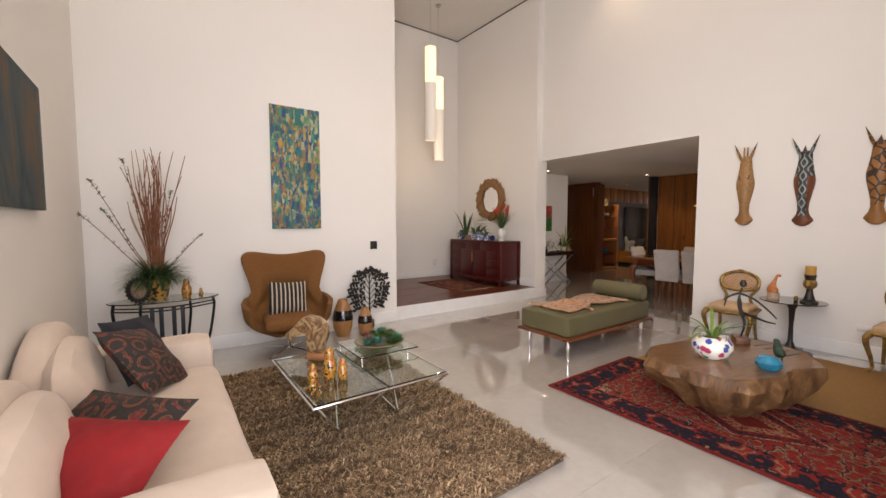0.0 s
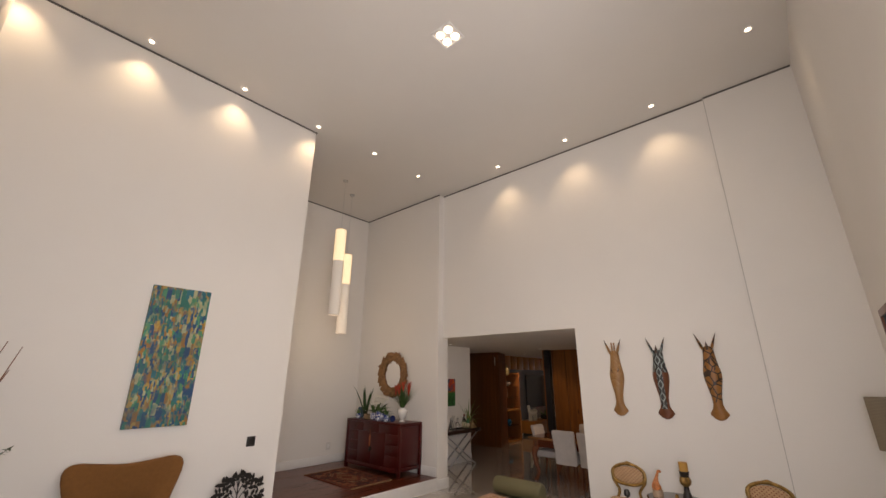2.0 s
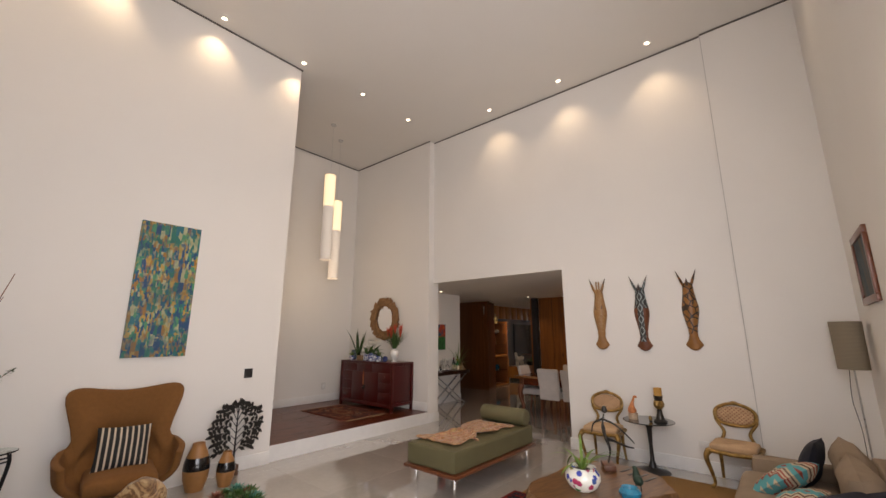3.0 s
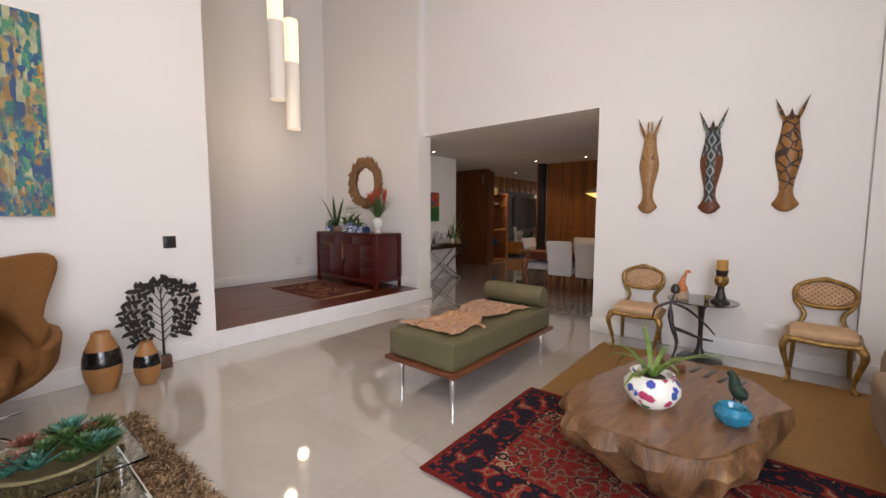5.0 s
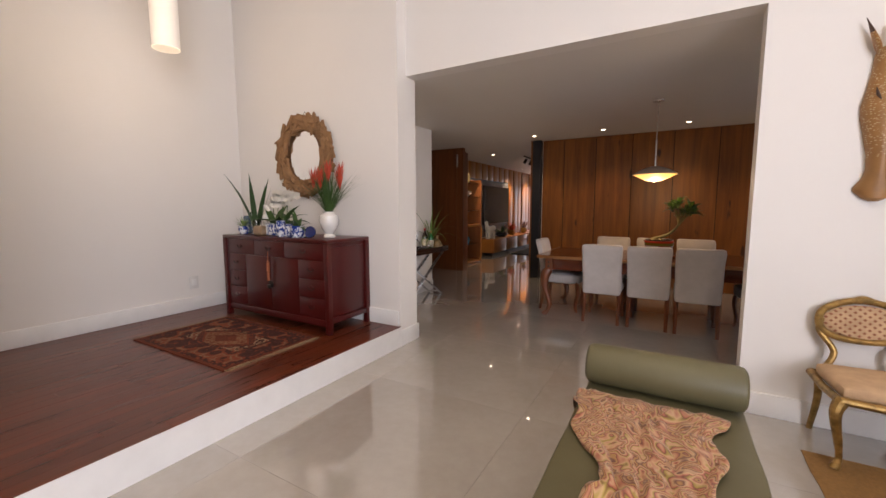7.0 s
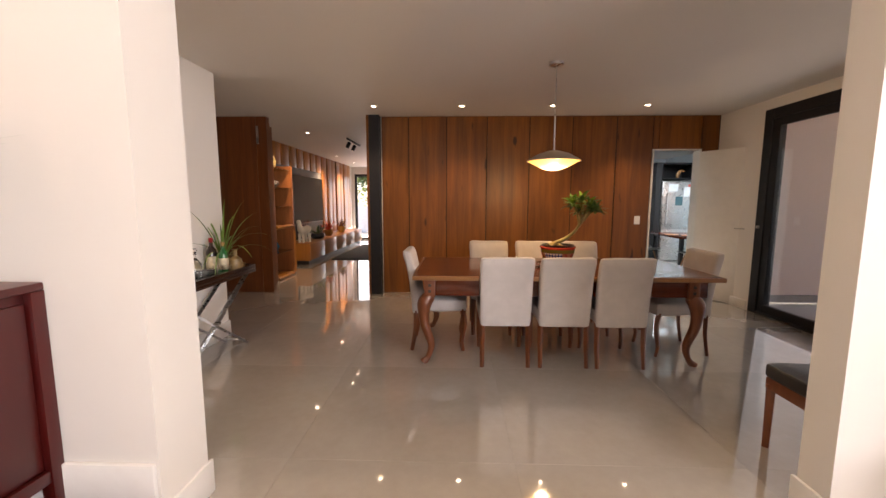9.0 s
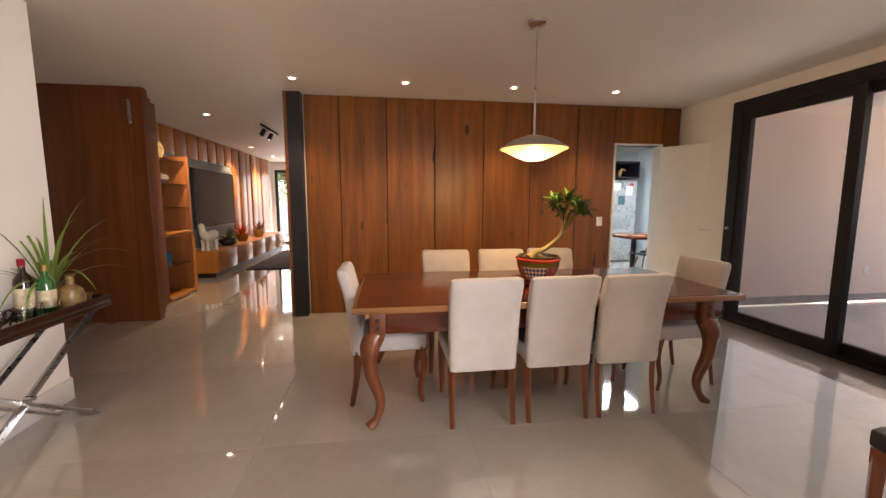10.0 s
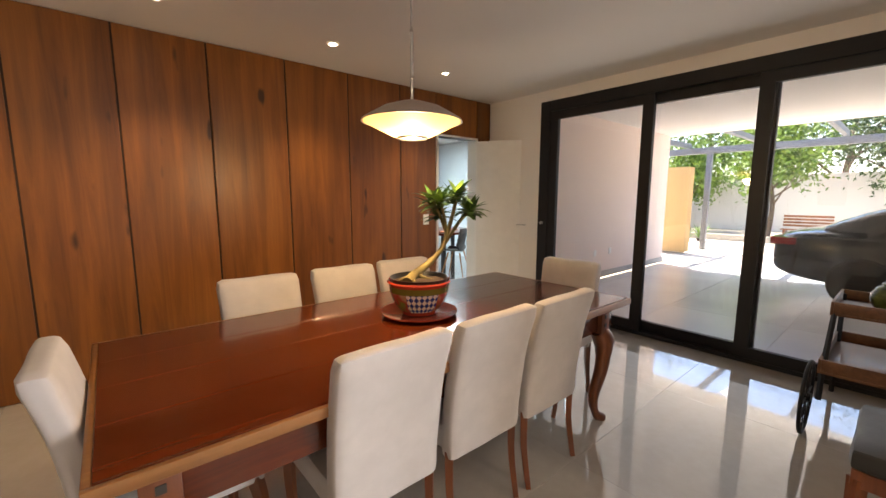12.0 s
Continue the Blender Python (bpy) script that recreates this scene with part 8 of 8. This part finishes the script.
downlight(11.9, 7.0, LOW_Z, 45, (11.9, 7.4, 0.8), 95)
downlight(15.5, 7.55, LOW_Z, 70, (15.5, 7.95, 1.0), 95)
downlight(17.3, 7.55, LOW_Z, 70, (17.3, 7.95, 1.0), 95)

# ---- kitchen seen through the door ----
KIT = Mat("kitchen_panel_lamp", 0.5).color((0.9, 0.95, 1.0)).emit((0.85, 0.95, 1.0), 2.0).mat
kl = thing("ceiling_panel_light", "round white glowing kitchen ceiling light", "ceiling light", pose(12.6, 0.3, LOW_Z))
part("rim", lathe([(0.2, -0.001), (0.21, -0.03), (0.19, -0.032), (0.18, -0.004)], 32), TRIM, kl)
part("diffuser", lathe([(0, -0.028), (0.185, -0.026), (0.185, -0.004), (0, -0.004)], 32), KIT, kl)
lamp("AREA", "kitchen_light", DINING @ look((12.6, 0.3, LOW_Z - 0.06), (12.6, 0.3, 0)), 36, (0.72, 0.92, 1.0), size=1.2)
fr = thing("fridge", "tall stainless steel fridge with paper notes", "fridge", pose(14.1, -1.15, 0))
part("body", box((0, 0, 0.02), (0.7, 0.75, 1.85), 0.01), STEEL, fr)
part("upper_door", box((-0.03, 0.01, 0.75), (0, 0.74, 1.84), 0.01), STEEL, fr)
part("lower_door", box((-0.03, 0.01, 0.05), (0, 0.74, 0.74), 0.01), STEEL, fr)
part("handle", tube([(-0.07, 0.66, 0.85), (-0.07, 0.66, 1.6)], 0.012, 8), CHROME, fr)
for y, z, w, h, c in ((0.12, 1.5, 0.16, 0.22, (0.75, 0.78, 0.8)), (0.42, 1.62, 0.2, 0.16, (0.7, 0.75, 0.8)), (0.3, 1.3, 0.16, 0.2, (0.05, 0.12, 0.14)), (0.1, 1.72, 0.09, 0.06, (0.6, 0.1, 0.08))):
    part("paper_note", box((-0.034, y, z), (-0.031, y + w, z + h)), plain("note_paper", c, 0.7), fr)
kc = thing("kitchen_cabinet", "black open kitchen niche over the fridge", "cabinet", pose(14.1, -1.2, 1.9))
part("niche", boxes([((0, 0, 0), (0.7, 0.85, 0.03)), ((0, 0, 0.34), (0.7, 0.85, 0.37)), ((0, 0, 0.03), (0.7, 0.03, 0.34)), ((0, 0.82, 0.03), (0.7, 0.85, 0.34)), ((0.66, 0.03, 0.03), (0.7, 0.82, 0.34))]), BLACK, kc)
part("side_tower", box((-0.05, 0.85, -1.9), (0.7, 0.98, 0.37)), BLACK, kc)
solid("toucan_figure", tube(curve_pts([(0, 0.03, 0), (0, 0.02, 0.09), (0, -0.02, 0.15), (0, -0.08, 0.16), (0, -0.12, 0.14)], 14), [0.03, 0.035, 0.04, 0.04, 0.036, 0.032, 0.03, 0.03, 0.026, 0.022, 0.018, 0.012, 0.006][:13], 10), plain("bird_paint", (0.3, 0.14, 0.05), 0.4, vary=0.9, scale=30), "small painted bird figure in the black niche", "ornament", pose(14.2, -0.8, 1.93))
kt = thing("kitchen_table", "brown wooden kitchen table with dark legs", "table", pose(12.4, -0.25, 0))
part("top", box((-0.5, -0.6, 0.72), (0.6, 0.6, 0.76), 0.005), TABLE_WOOD, kt)
for x in (-0.44, 0.54):
    for y in (-0.54, 0.54):
        part("leg", box((x - 0.03, y - 0.03, 0), (x + 0.03, y + 0.03, 0.72)), BLACK, kt)


def shell_chair(m):
    t = thing("shell_chair", "black moulded shell chair on splayed wooden legs", "chair", m, "kitchen chairs")
    bm = bmesh.new()
    vs = []
    for i in range(13):
        u = i / 12
        row = []
        for j in range(11):
            w = j / 5 - 1
            y = 0.4 * (1 - u * 1.6) if u < 0.5 else 0.08 - 0.16 * (u - 0.5)
            z = 0.45 if u < 0.5 else 0.45 + 0.75 * (u - 0.5) ** 0.9
            row.append(bm.verts.new((w * (0.22 - 0.05 * max(0, u - 0.7)), y - 0.2 + 0.06 * w * w * (u > 0.5), z + 0.05 * w * w * (u < 0.6))))
        vs.append(row)
    for i in range(12):
        for j in range(10):
            bm.faces.new((vs[i][j], vs[i + 1][j], vs[i + 1][j + 1], vs[i][j + 1]))
    s = part("shell", bm, BLACK_SATIN, t)
    s.modifiers.new("thickness", "SOLIDIFY").thickness = 0.012
    for x in (-1, 1):
        for y in (-1, 1):
            part("leg", tube([(x * 0.12, y * 0.1, 0.44), (x * 0.22, y * 0.2, 0)], [0.014, 0.01], 8), EDGE_WOOD, t)
    return t


kc1 = shell_chair(pose(11.85, 0.1, 0, 0, 0, -60))
copy_thing(kc1, DINING @ pose(11.8, -0.55, 0, 0, 0, -95))
copy_thing(kc1, DINING @ pose(12.6, 0.62, 0, 0, 0, 180))
for x, y in ((12.1, 0.1), (12.4, -0.3), (12.3, 0.3)):
    solid("table_plate", lathe([(0, 0), (0.09, 0), (0.12, 0.015), (0, 0.008)], 24), plain("terracotta_plate", (0.45, 0.18, 0.08), 0.4), "terracotta plate on the kitchen table", "plate", pose(x, y, 0.76))

# ---- patio and garden ----
PINK = paint("pale_pink_render", (0.82, 0.69, 0.63), 0.8)
PATIO = Mat("grey_patio_tile", 0.22)
_pc = PATIO.ramp(PATIO.noise(1.2, 5), [(0.3, (0.52, 0.54, 0.57)), (0.7, (0.6, 0.62, 0.65))])
PATIO.color(PATIO.mix(1.0, _pc, PATIO.ramp(PATIO.random(), [(0, (0.93, 0.93, 0.93)), (1, (1, 1, 1))]), "MULTIPLY"))
structure("wall_patio_pink", (10.25, -4.4, 0), (10.45, 0.42, 2.75), PINK, "pale pink rendered patio wall")
structure("wall_patio_ochre", (10.46, -6.6, 0), (11.6, -6.3, 2.1), paint("ochre_render", (0.5, 0.33, 0.15), 0.8), "ochre rendered garden wall")
structure("wall_house_south", (3.8, -1.1, 0), (6.2, -0.83, 2.75), PINK, "pale rendered house wall by the carport")
structure("baseboard", (10.23, -4.4, 0.0), (10.249, 0.4, 0.1), plain("grey_skirting", (0.35, 0.33, 0.32), 0.5), "grey skirting along the pink wall", "baseboard")
solid("patio_roof", boxes([((3.8, -4.6, 2.62), (6.47, -1.1, 2.85)), ((6.47, -4.6, 2.62), (10.45, 0.41, 2.85))]), paint("patio_ceiling", (0.84, 0.81, 0.77)), "pale flat roof slab over the patio", "roof", kind="structure")
for y, z in ((-1.6, 0.38), (-2.1, 0.38)):
    pp = thing("wall_plate", "white outdoor socket plate on the pink wall", "socket", pose(10.249, y, z, 0, 0, -90))
    part("plate", box((-0.04, -0.008, 0), (0.04, 0, 0.11), 0.002), TRIM, pp)
GROUND = plain("sandy_ground", (0.55, 0.48, 0.39), 0.95, vary=0.15, scale=1.5, bump=0.3, bscale=40)
solid("ground", box((-60, -90, -0.3), (90, 60, -0.105)), GROUND, "pale sandy garden ground", "ground", kind="structure")
structure("pavement", (3.12, -9.2, -0.104), (15, -4.9, -0.04), plain("sunlit_paving", (0.6, 0.54, 0.46), 0.8, vary=0.1, scale=3), "pale sunlit garden paving", "pavement")
PG = plain("grey_painted_steel", (0.16, 0.17, 0.19), 0.5)
pg = thing("pergola", "grey steel pergola with cross beams beyond the patio", "pergola")
for x in (10.45, 6.5):
    part("post", box((x - 0.06, -7.66, -0.03), (x + 0.06, -7.54, 2.5), 0.004), PG, pg)
part("beam", box((3.2, -7.67, 2.5), (14.5, -7.53, 2.66), 0.004), PG, pg)
for k in range(8):
    part("rafter", box((3.4 + 1.5 * k, -7.6, 2.66), (3.48 + 1.5 * k, -4.62, 2.78), 0.004), PG, pg)
structure("garden_wall", (-10, -17.2, -0.1), (40, -17.0, 2.3), paint("white_garden_wall", (0.7, 0.68, 0.66), 0.85), "long white garden boundary wall")
structure("garden_bed_edge", (9.3, -11.6, -0.1), (16, -11.4, 0.1), plain("stone_kerb", (0.4, 0.36, 0.3), 0.85), "low stone kerb of the planting bed", "kerb")


def leaf_cloud(name, centre, size, n, leaf, mat, parent, seed):
    """A crown of many small leaves gathered in clumps."""
    rng = np.random.default_rng(seed)
    clumps = rng.normal(0, 0.42, (max(8, n // 90), 3))
    clumps /= np.maximum(1.0, np.linalg.norm(clumps, axis=1, keepdims=True))
    c = clumps[rng.integers(0, len(clumps), n)] + rng.normal(0, 0.16, (n, 3))
    p = np.array(centre) + c * np.array(size)
    a = rng.normal(0, 1, (n, 3))
    a /= np.linalg.norm(a, axis=1, keepdims=True)
    b = np.cross(a, rng.normal(0, 1, (n, 3)))
    b /= np.linalg.norm(b, axis=1, keepdims=True)
    s = leaf * rng.uniform(0.6, 1.3, (n, 1))
    pts = np.stack([p - a * s, p + b * s * 0.4, p + a * s, p - b * s * 0.4], 1).reshape(-1, 3)
    me = bpy.data.meshes.new(name)
    me.from_pydata(pts.tolist(), [], [(4 * i, 4 * i + 1, 4 * i + 2, 4 * i + 3) for i in range(n)])
    me.materials.append(mat)
    ob = new(name, me)
    ob.parent = parent
    return ob


def foliage(name, lo, hi):
    m = Mat(name, 0.55)
    g = m.node("ShaderNodeNewGeometry")
    m.color(m.ramp(g.outputs["Random Per Island"], [(0, lo), (1, hi)]))
    m.bsdf.inputs["Subsurface Weight"].default_value = 0.0
    return m.mat


FOL = (foliage("bright_foliage", (0.06, 0.13, 0.014), (0.22, 0.34, 0.045)), foliage("deep_foliage", (0.02, 0.05, 0.012), (0.07, 0.12, 0.025)))
BARK = plain("grey_bark", (0.14, 0.1, 0.07), 0.9, vary=0.3, scale=12, bump=0.5, bscale=30)


def tree(x, y, h, spread, n, fol, seed, label):
    t = thing("tree", label, "tree", pose(x, y, -0.105), "garden trees")
    rnd = random.Random(seed)
    line = curve_pts([(0, 0, 0), (rnd.uniform(-0.1, 0.1), 0.05, h * 0.25), (rnd.uniform(-0.2, 0.2), 0, h * 0.5), (0, 0.1, h * 0.75)], 12)
    part("trunk", tube(line, [0.02 * h * (1 - 0.06 * k) for k in range(len(line))], 8), BARK, t)
    for k in range(6):
        a = k * 1.1 + seed
        p = line[4 + k]
        part("limb", tube(curve_pts([p, p + Vector((math.cos(a) * spread * 0.4, math.sin(a) * spread * 0.4, h * 0.12)), p + Vector((math.cos(a) * spread * 0.75, math.sin(a) * spread * 0.75, h * 0.2))], 8), [0.008 * h * (1 - 0.09 * i) for i in range(9)], 6), BARK, t)
    tagged(leaf_cloud("crown", (0, 0, h * 0.68), (spread, spread, h * 0.36), n, 0.1, fol, t, seed), "leafy crown", kind="stuff")


for i, (x, y, h, s, f) in enumerate(((13.2, -15.0, 4.2, 1.5, 0), (10.2, -13.6, 4.6, 1.6, 0), (16.5, -16.2, 5.0, 1.9, 0), (7.0, -15.5, 5.5, 2.2, 1), (20.5, -17.6, 7.0, 3.0, 1), (14.0, -20.0, 8.0, 3.6, 1), (9.0, -21, 8.5, 3.8, 1), (3.0, -20, 8, 3.5, 1), (26, -20, 8, 3.6, 1), (18.5, -14.5, 2.6, 1.0, 0))):
    tree(x, y, h, s, 5200, FOL[f], 20 + i, ("bright green leafy garden tree in sunlight", "tall dark green tree behind the garden wall")[f])
# tropical bed along the terrace
for k in range(9):
    leafy_pot("garden_plant", "strap-leaved green garden plant in the bed", pose(11.4 + 0.38 * k, -10.6 + 0.25 * (k % 3), -0.1), SOIL, 0.12, 0.08, (22, 0.6, 0.05, 1.0, 0.5, LEAF_LIGHT), k)
# bench and garden hut far off
hut = thing("garden_hut", "small orange wooden garden hut with a tiled roof", "hut", pose(15.6, -14.6, -0.1))
part("wall", box((-0.9, -0.6, 0), (0.9, 0.6, 1.5), 0.01), ORANGE, hut)
bm = bmesh.new()
for sx in (-1, 1):
    add_box(bm, (0, -0.8, 0), (1.15, 0.8, 0.06))
    for v in bm.verts[-8:]:
        z0 = 2.0 - abs(v.co.x) * 0.45
        v.co = Vector((sx * v.co.x, v.co.y, v.co.z + z0))
part("roof", bm, ORANGE, hut)
gb = thing("garden_bench", "orange-brown slatted garden bench", "bench", pose(9.0, -12.2, -0.1))
for k in range(4):
    part("slat", box((-0.6, -0.2 + 0.1 * k, 0.42), (0.6, -0.12 + 0.1 * k, 0.45)), ORANGE, gb)
    part("slat", box((-0.6, -0.24, 0.52 + 0.1 * k), (0.6, -0.21, 0.59 + 0.1 * k)), ORANGE, gb)
for x in (-0.5, 0.5):
    part("leg", box((x - 0.03, -0.22, 0), (x + 0.03, 0.2, 0.42)), ORANGE, gb)


# the parked saloon car, tail towards the garden
def car(m):
    t = thing("car", "dark grey-green saloon car parked under the roof", "car", m)
    body = plain("dark_metallic_paint", (0.035, 0.045, 0.05), 0.18, 0.5, 0.05, coat=0.8)
    L, W = 4.6, 0.9
    low = [(0.0, 0.42, 0.80), (0.06, 0.34, 0.92), (0.35, 0.24, 1.0), (1.0, 0.2, 1.02), (2.3, 0.2, 1.0), (3.6, 0.22, 0.92), (4.4, 0.28, 0.82), (4.6, 0.4, 0.68)]
    bm = bmesh.new()
    rings = []
    for x, z0, z1 in low:
        e = 0.80 if x < 0.02 or x > 4.55 else (0.93 if x < 0.1 or x > 4.3 else 1.0)
        prof = [(-0.86, z0), (-0.97, z0 + 0.12), (-1.0, (z0 + z1) / 2), (-0.97, z1 - 0.1), (-0.86, z1), (0.86, z1), (0.97, z1 - 0.1), (1.0, (z0 + z1) / 2), (0.97, z0 + 0.12), (0.86, z0)]
        rings.append([bm.verts.new((x, y * W * e, z)) for y, z in prof])
    for a, b in zip(rings, rings[1:]):
        for i in range(10):
            bm.faces.new((a[i], b[i], b[(i + 1) % 10], a[(i + 1) % 10]))
    bm.faces.new(rings[0])
    bm.faces.new(rings[-1][::-1])
    ob = part("body", bm, body, t)
    md = ob.modifiers.new("round", "SUBSURF")
    md.levels = md.render_levels = 2
    bm = bmesh.new()
    rings = []
    for x, z, w in ((0.42, 0.99, 0.78), (0.9, 1.24, 0.68), (1.4, 1.40, 0.64), (2.2, 1.43, 0.64), (2.8, 1.34, 0.66), (3.5, 0.98, 0.76)):
        rings.append([bm.verts.new((x, s * ww, zz)) for s, ww, zz in ((-1, 0.84, 0.93), (-1, w + 0.02, z - 0.05), (-1, w - 0.08, z), (1, w - 0.08, z), (1, w + 0.02, z - 0.05), (1, 0.84, 0.93))])
    for a, b in zip(rings, rings[1:]):
        for i in range(5):
            bm.faces.new((a[i], b[i], b[i + 1], a[i + 1]))
    bm.faces.new(rings[0])
    bm.faces.new(rings[-1][::-1])
    cab = part("cabin", bm, body, t)
    md = cab.modifiers.new("round", "SUBSURF")
    md.levels = md.render_levels = 1
    dk = plain("dark_car_glass", (0.012, 0.015, 0.017), 0.04, vary=0.0, coat=0.6)
    for s in (-1, 1):
        bm = bmesh.new()
        q = [(1.05, 0.99, 0.862), (1.45, 1.31, 0.70), (2.2, 1.35, 0.695), (2.75, 1.27, 0.715), (3.2, 1.0, 0.86)]
        f = [bm.verts.new((x, s * (y + 0.015), z)) for x, z, y in q]
        g = [bm.verts.new((x, s * (y - 0.02), z)) for x, z, y in q]
        bm.faces.new(f)
        for i in range(5):
            bm.faces.new((f[i], g[i], g[(i + 1) % 5], f[(i + 1) % 5]))
        part("side_window", bm, dk, t)
        lm = Mat("red_tail_lens", 0.12, coat=0.6).color((0.3, 0.012, 0.015)).mat
        part("tail_light", soft_box((0.0, s * 0.52 - 0.2, 0.76), (0.3, s * 0.52 + 0.385 if s > 0 else s * 0.52 + 0.2, 0.88), 0.04, 4) if s > 0 else soft_box((0.0, -0.905, 0.76), (0.3, -0.32, 0.88), 0.04, 4), lm, t, "red wrap-round tail light")
        for x in (0.95, 3.7):
            w = part("wheel", lathe([(0.2, -0.1), (0.3, -0.1), (0.325, -0.07), (0.325, 0.07), (0.3, 0.1), (0.2, 0.1)], 32), plain("tyre_rubber", (0.02, 0.02, 0.02), 0.8), t, m=pose(x, s * 0.83, 0.325, 90))
            part("rim", lathe([(0, -0.085), (0.05, -0.09), (0.2, -0.075), (0.205, 0.075), (0.05, 0.09), (0, 0.085)], 24), STEEL, w)
    bm = bmesh.new()
    add_box(bm, (-0.012, -0.26, 0.62), (0.02, 0.26, 0.73), 0.005)
    part("number_plate", bm, TRIM, t)
    return t


car(pose(8.15, -3.5, -0.045, 0, 0, 180))
_floor_p = grid_floor("patio_floor", [(3.8, -4.9, 6.22, -1.1), (6.22, -4.9, 10.25, 0.42)], -0.03, (1.2, 1.2), 0.002, (0.41, 0.24), "grey satin patio tiles", PATIO.mat, GROUT)
# garden beyond the far hall door
structure("garden_wall_hall", (23.6, 4, -0.1), (23.8, 12, 1.15), paint("white_yard_wall", (0.72, 0.71, 0.7), 0.85), "low white yard wall outside the hall door")
for i, (x, y) in enumerate(((25.2, 7.0), (25.6, 8.6), (26.0, 10.2), (25.4, 5.6))):
    tree(x, y, 5.0, 1.6, 3000, FOL[i % 2], 60 + i, "green tree behind the low yard wall")
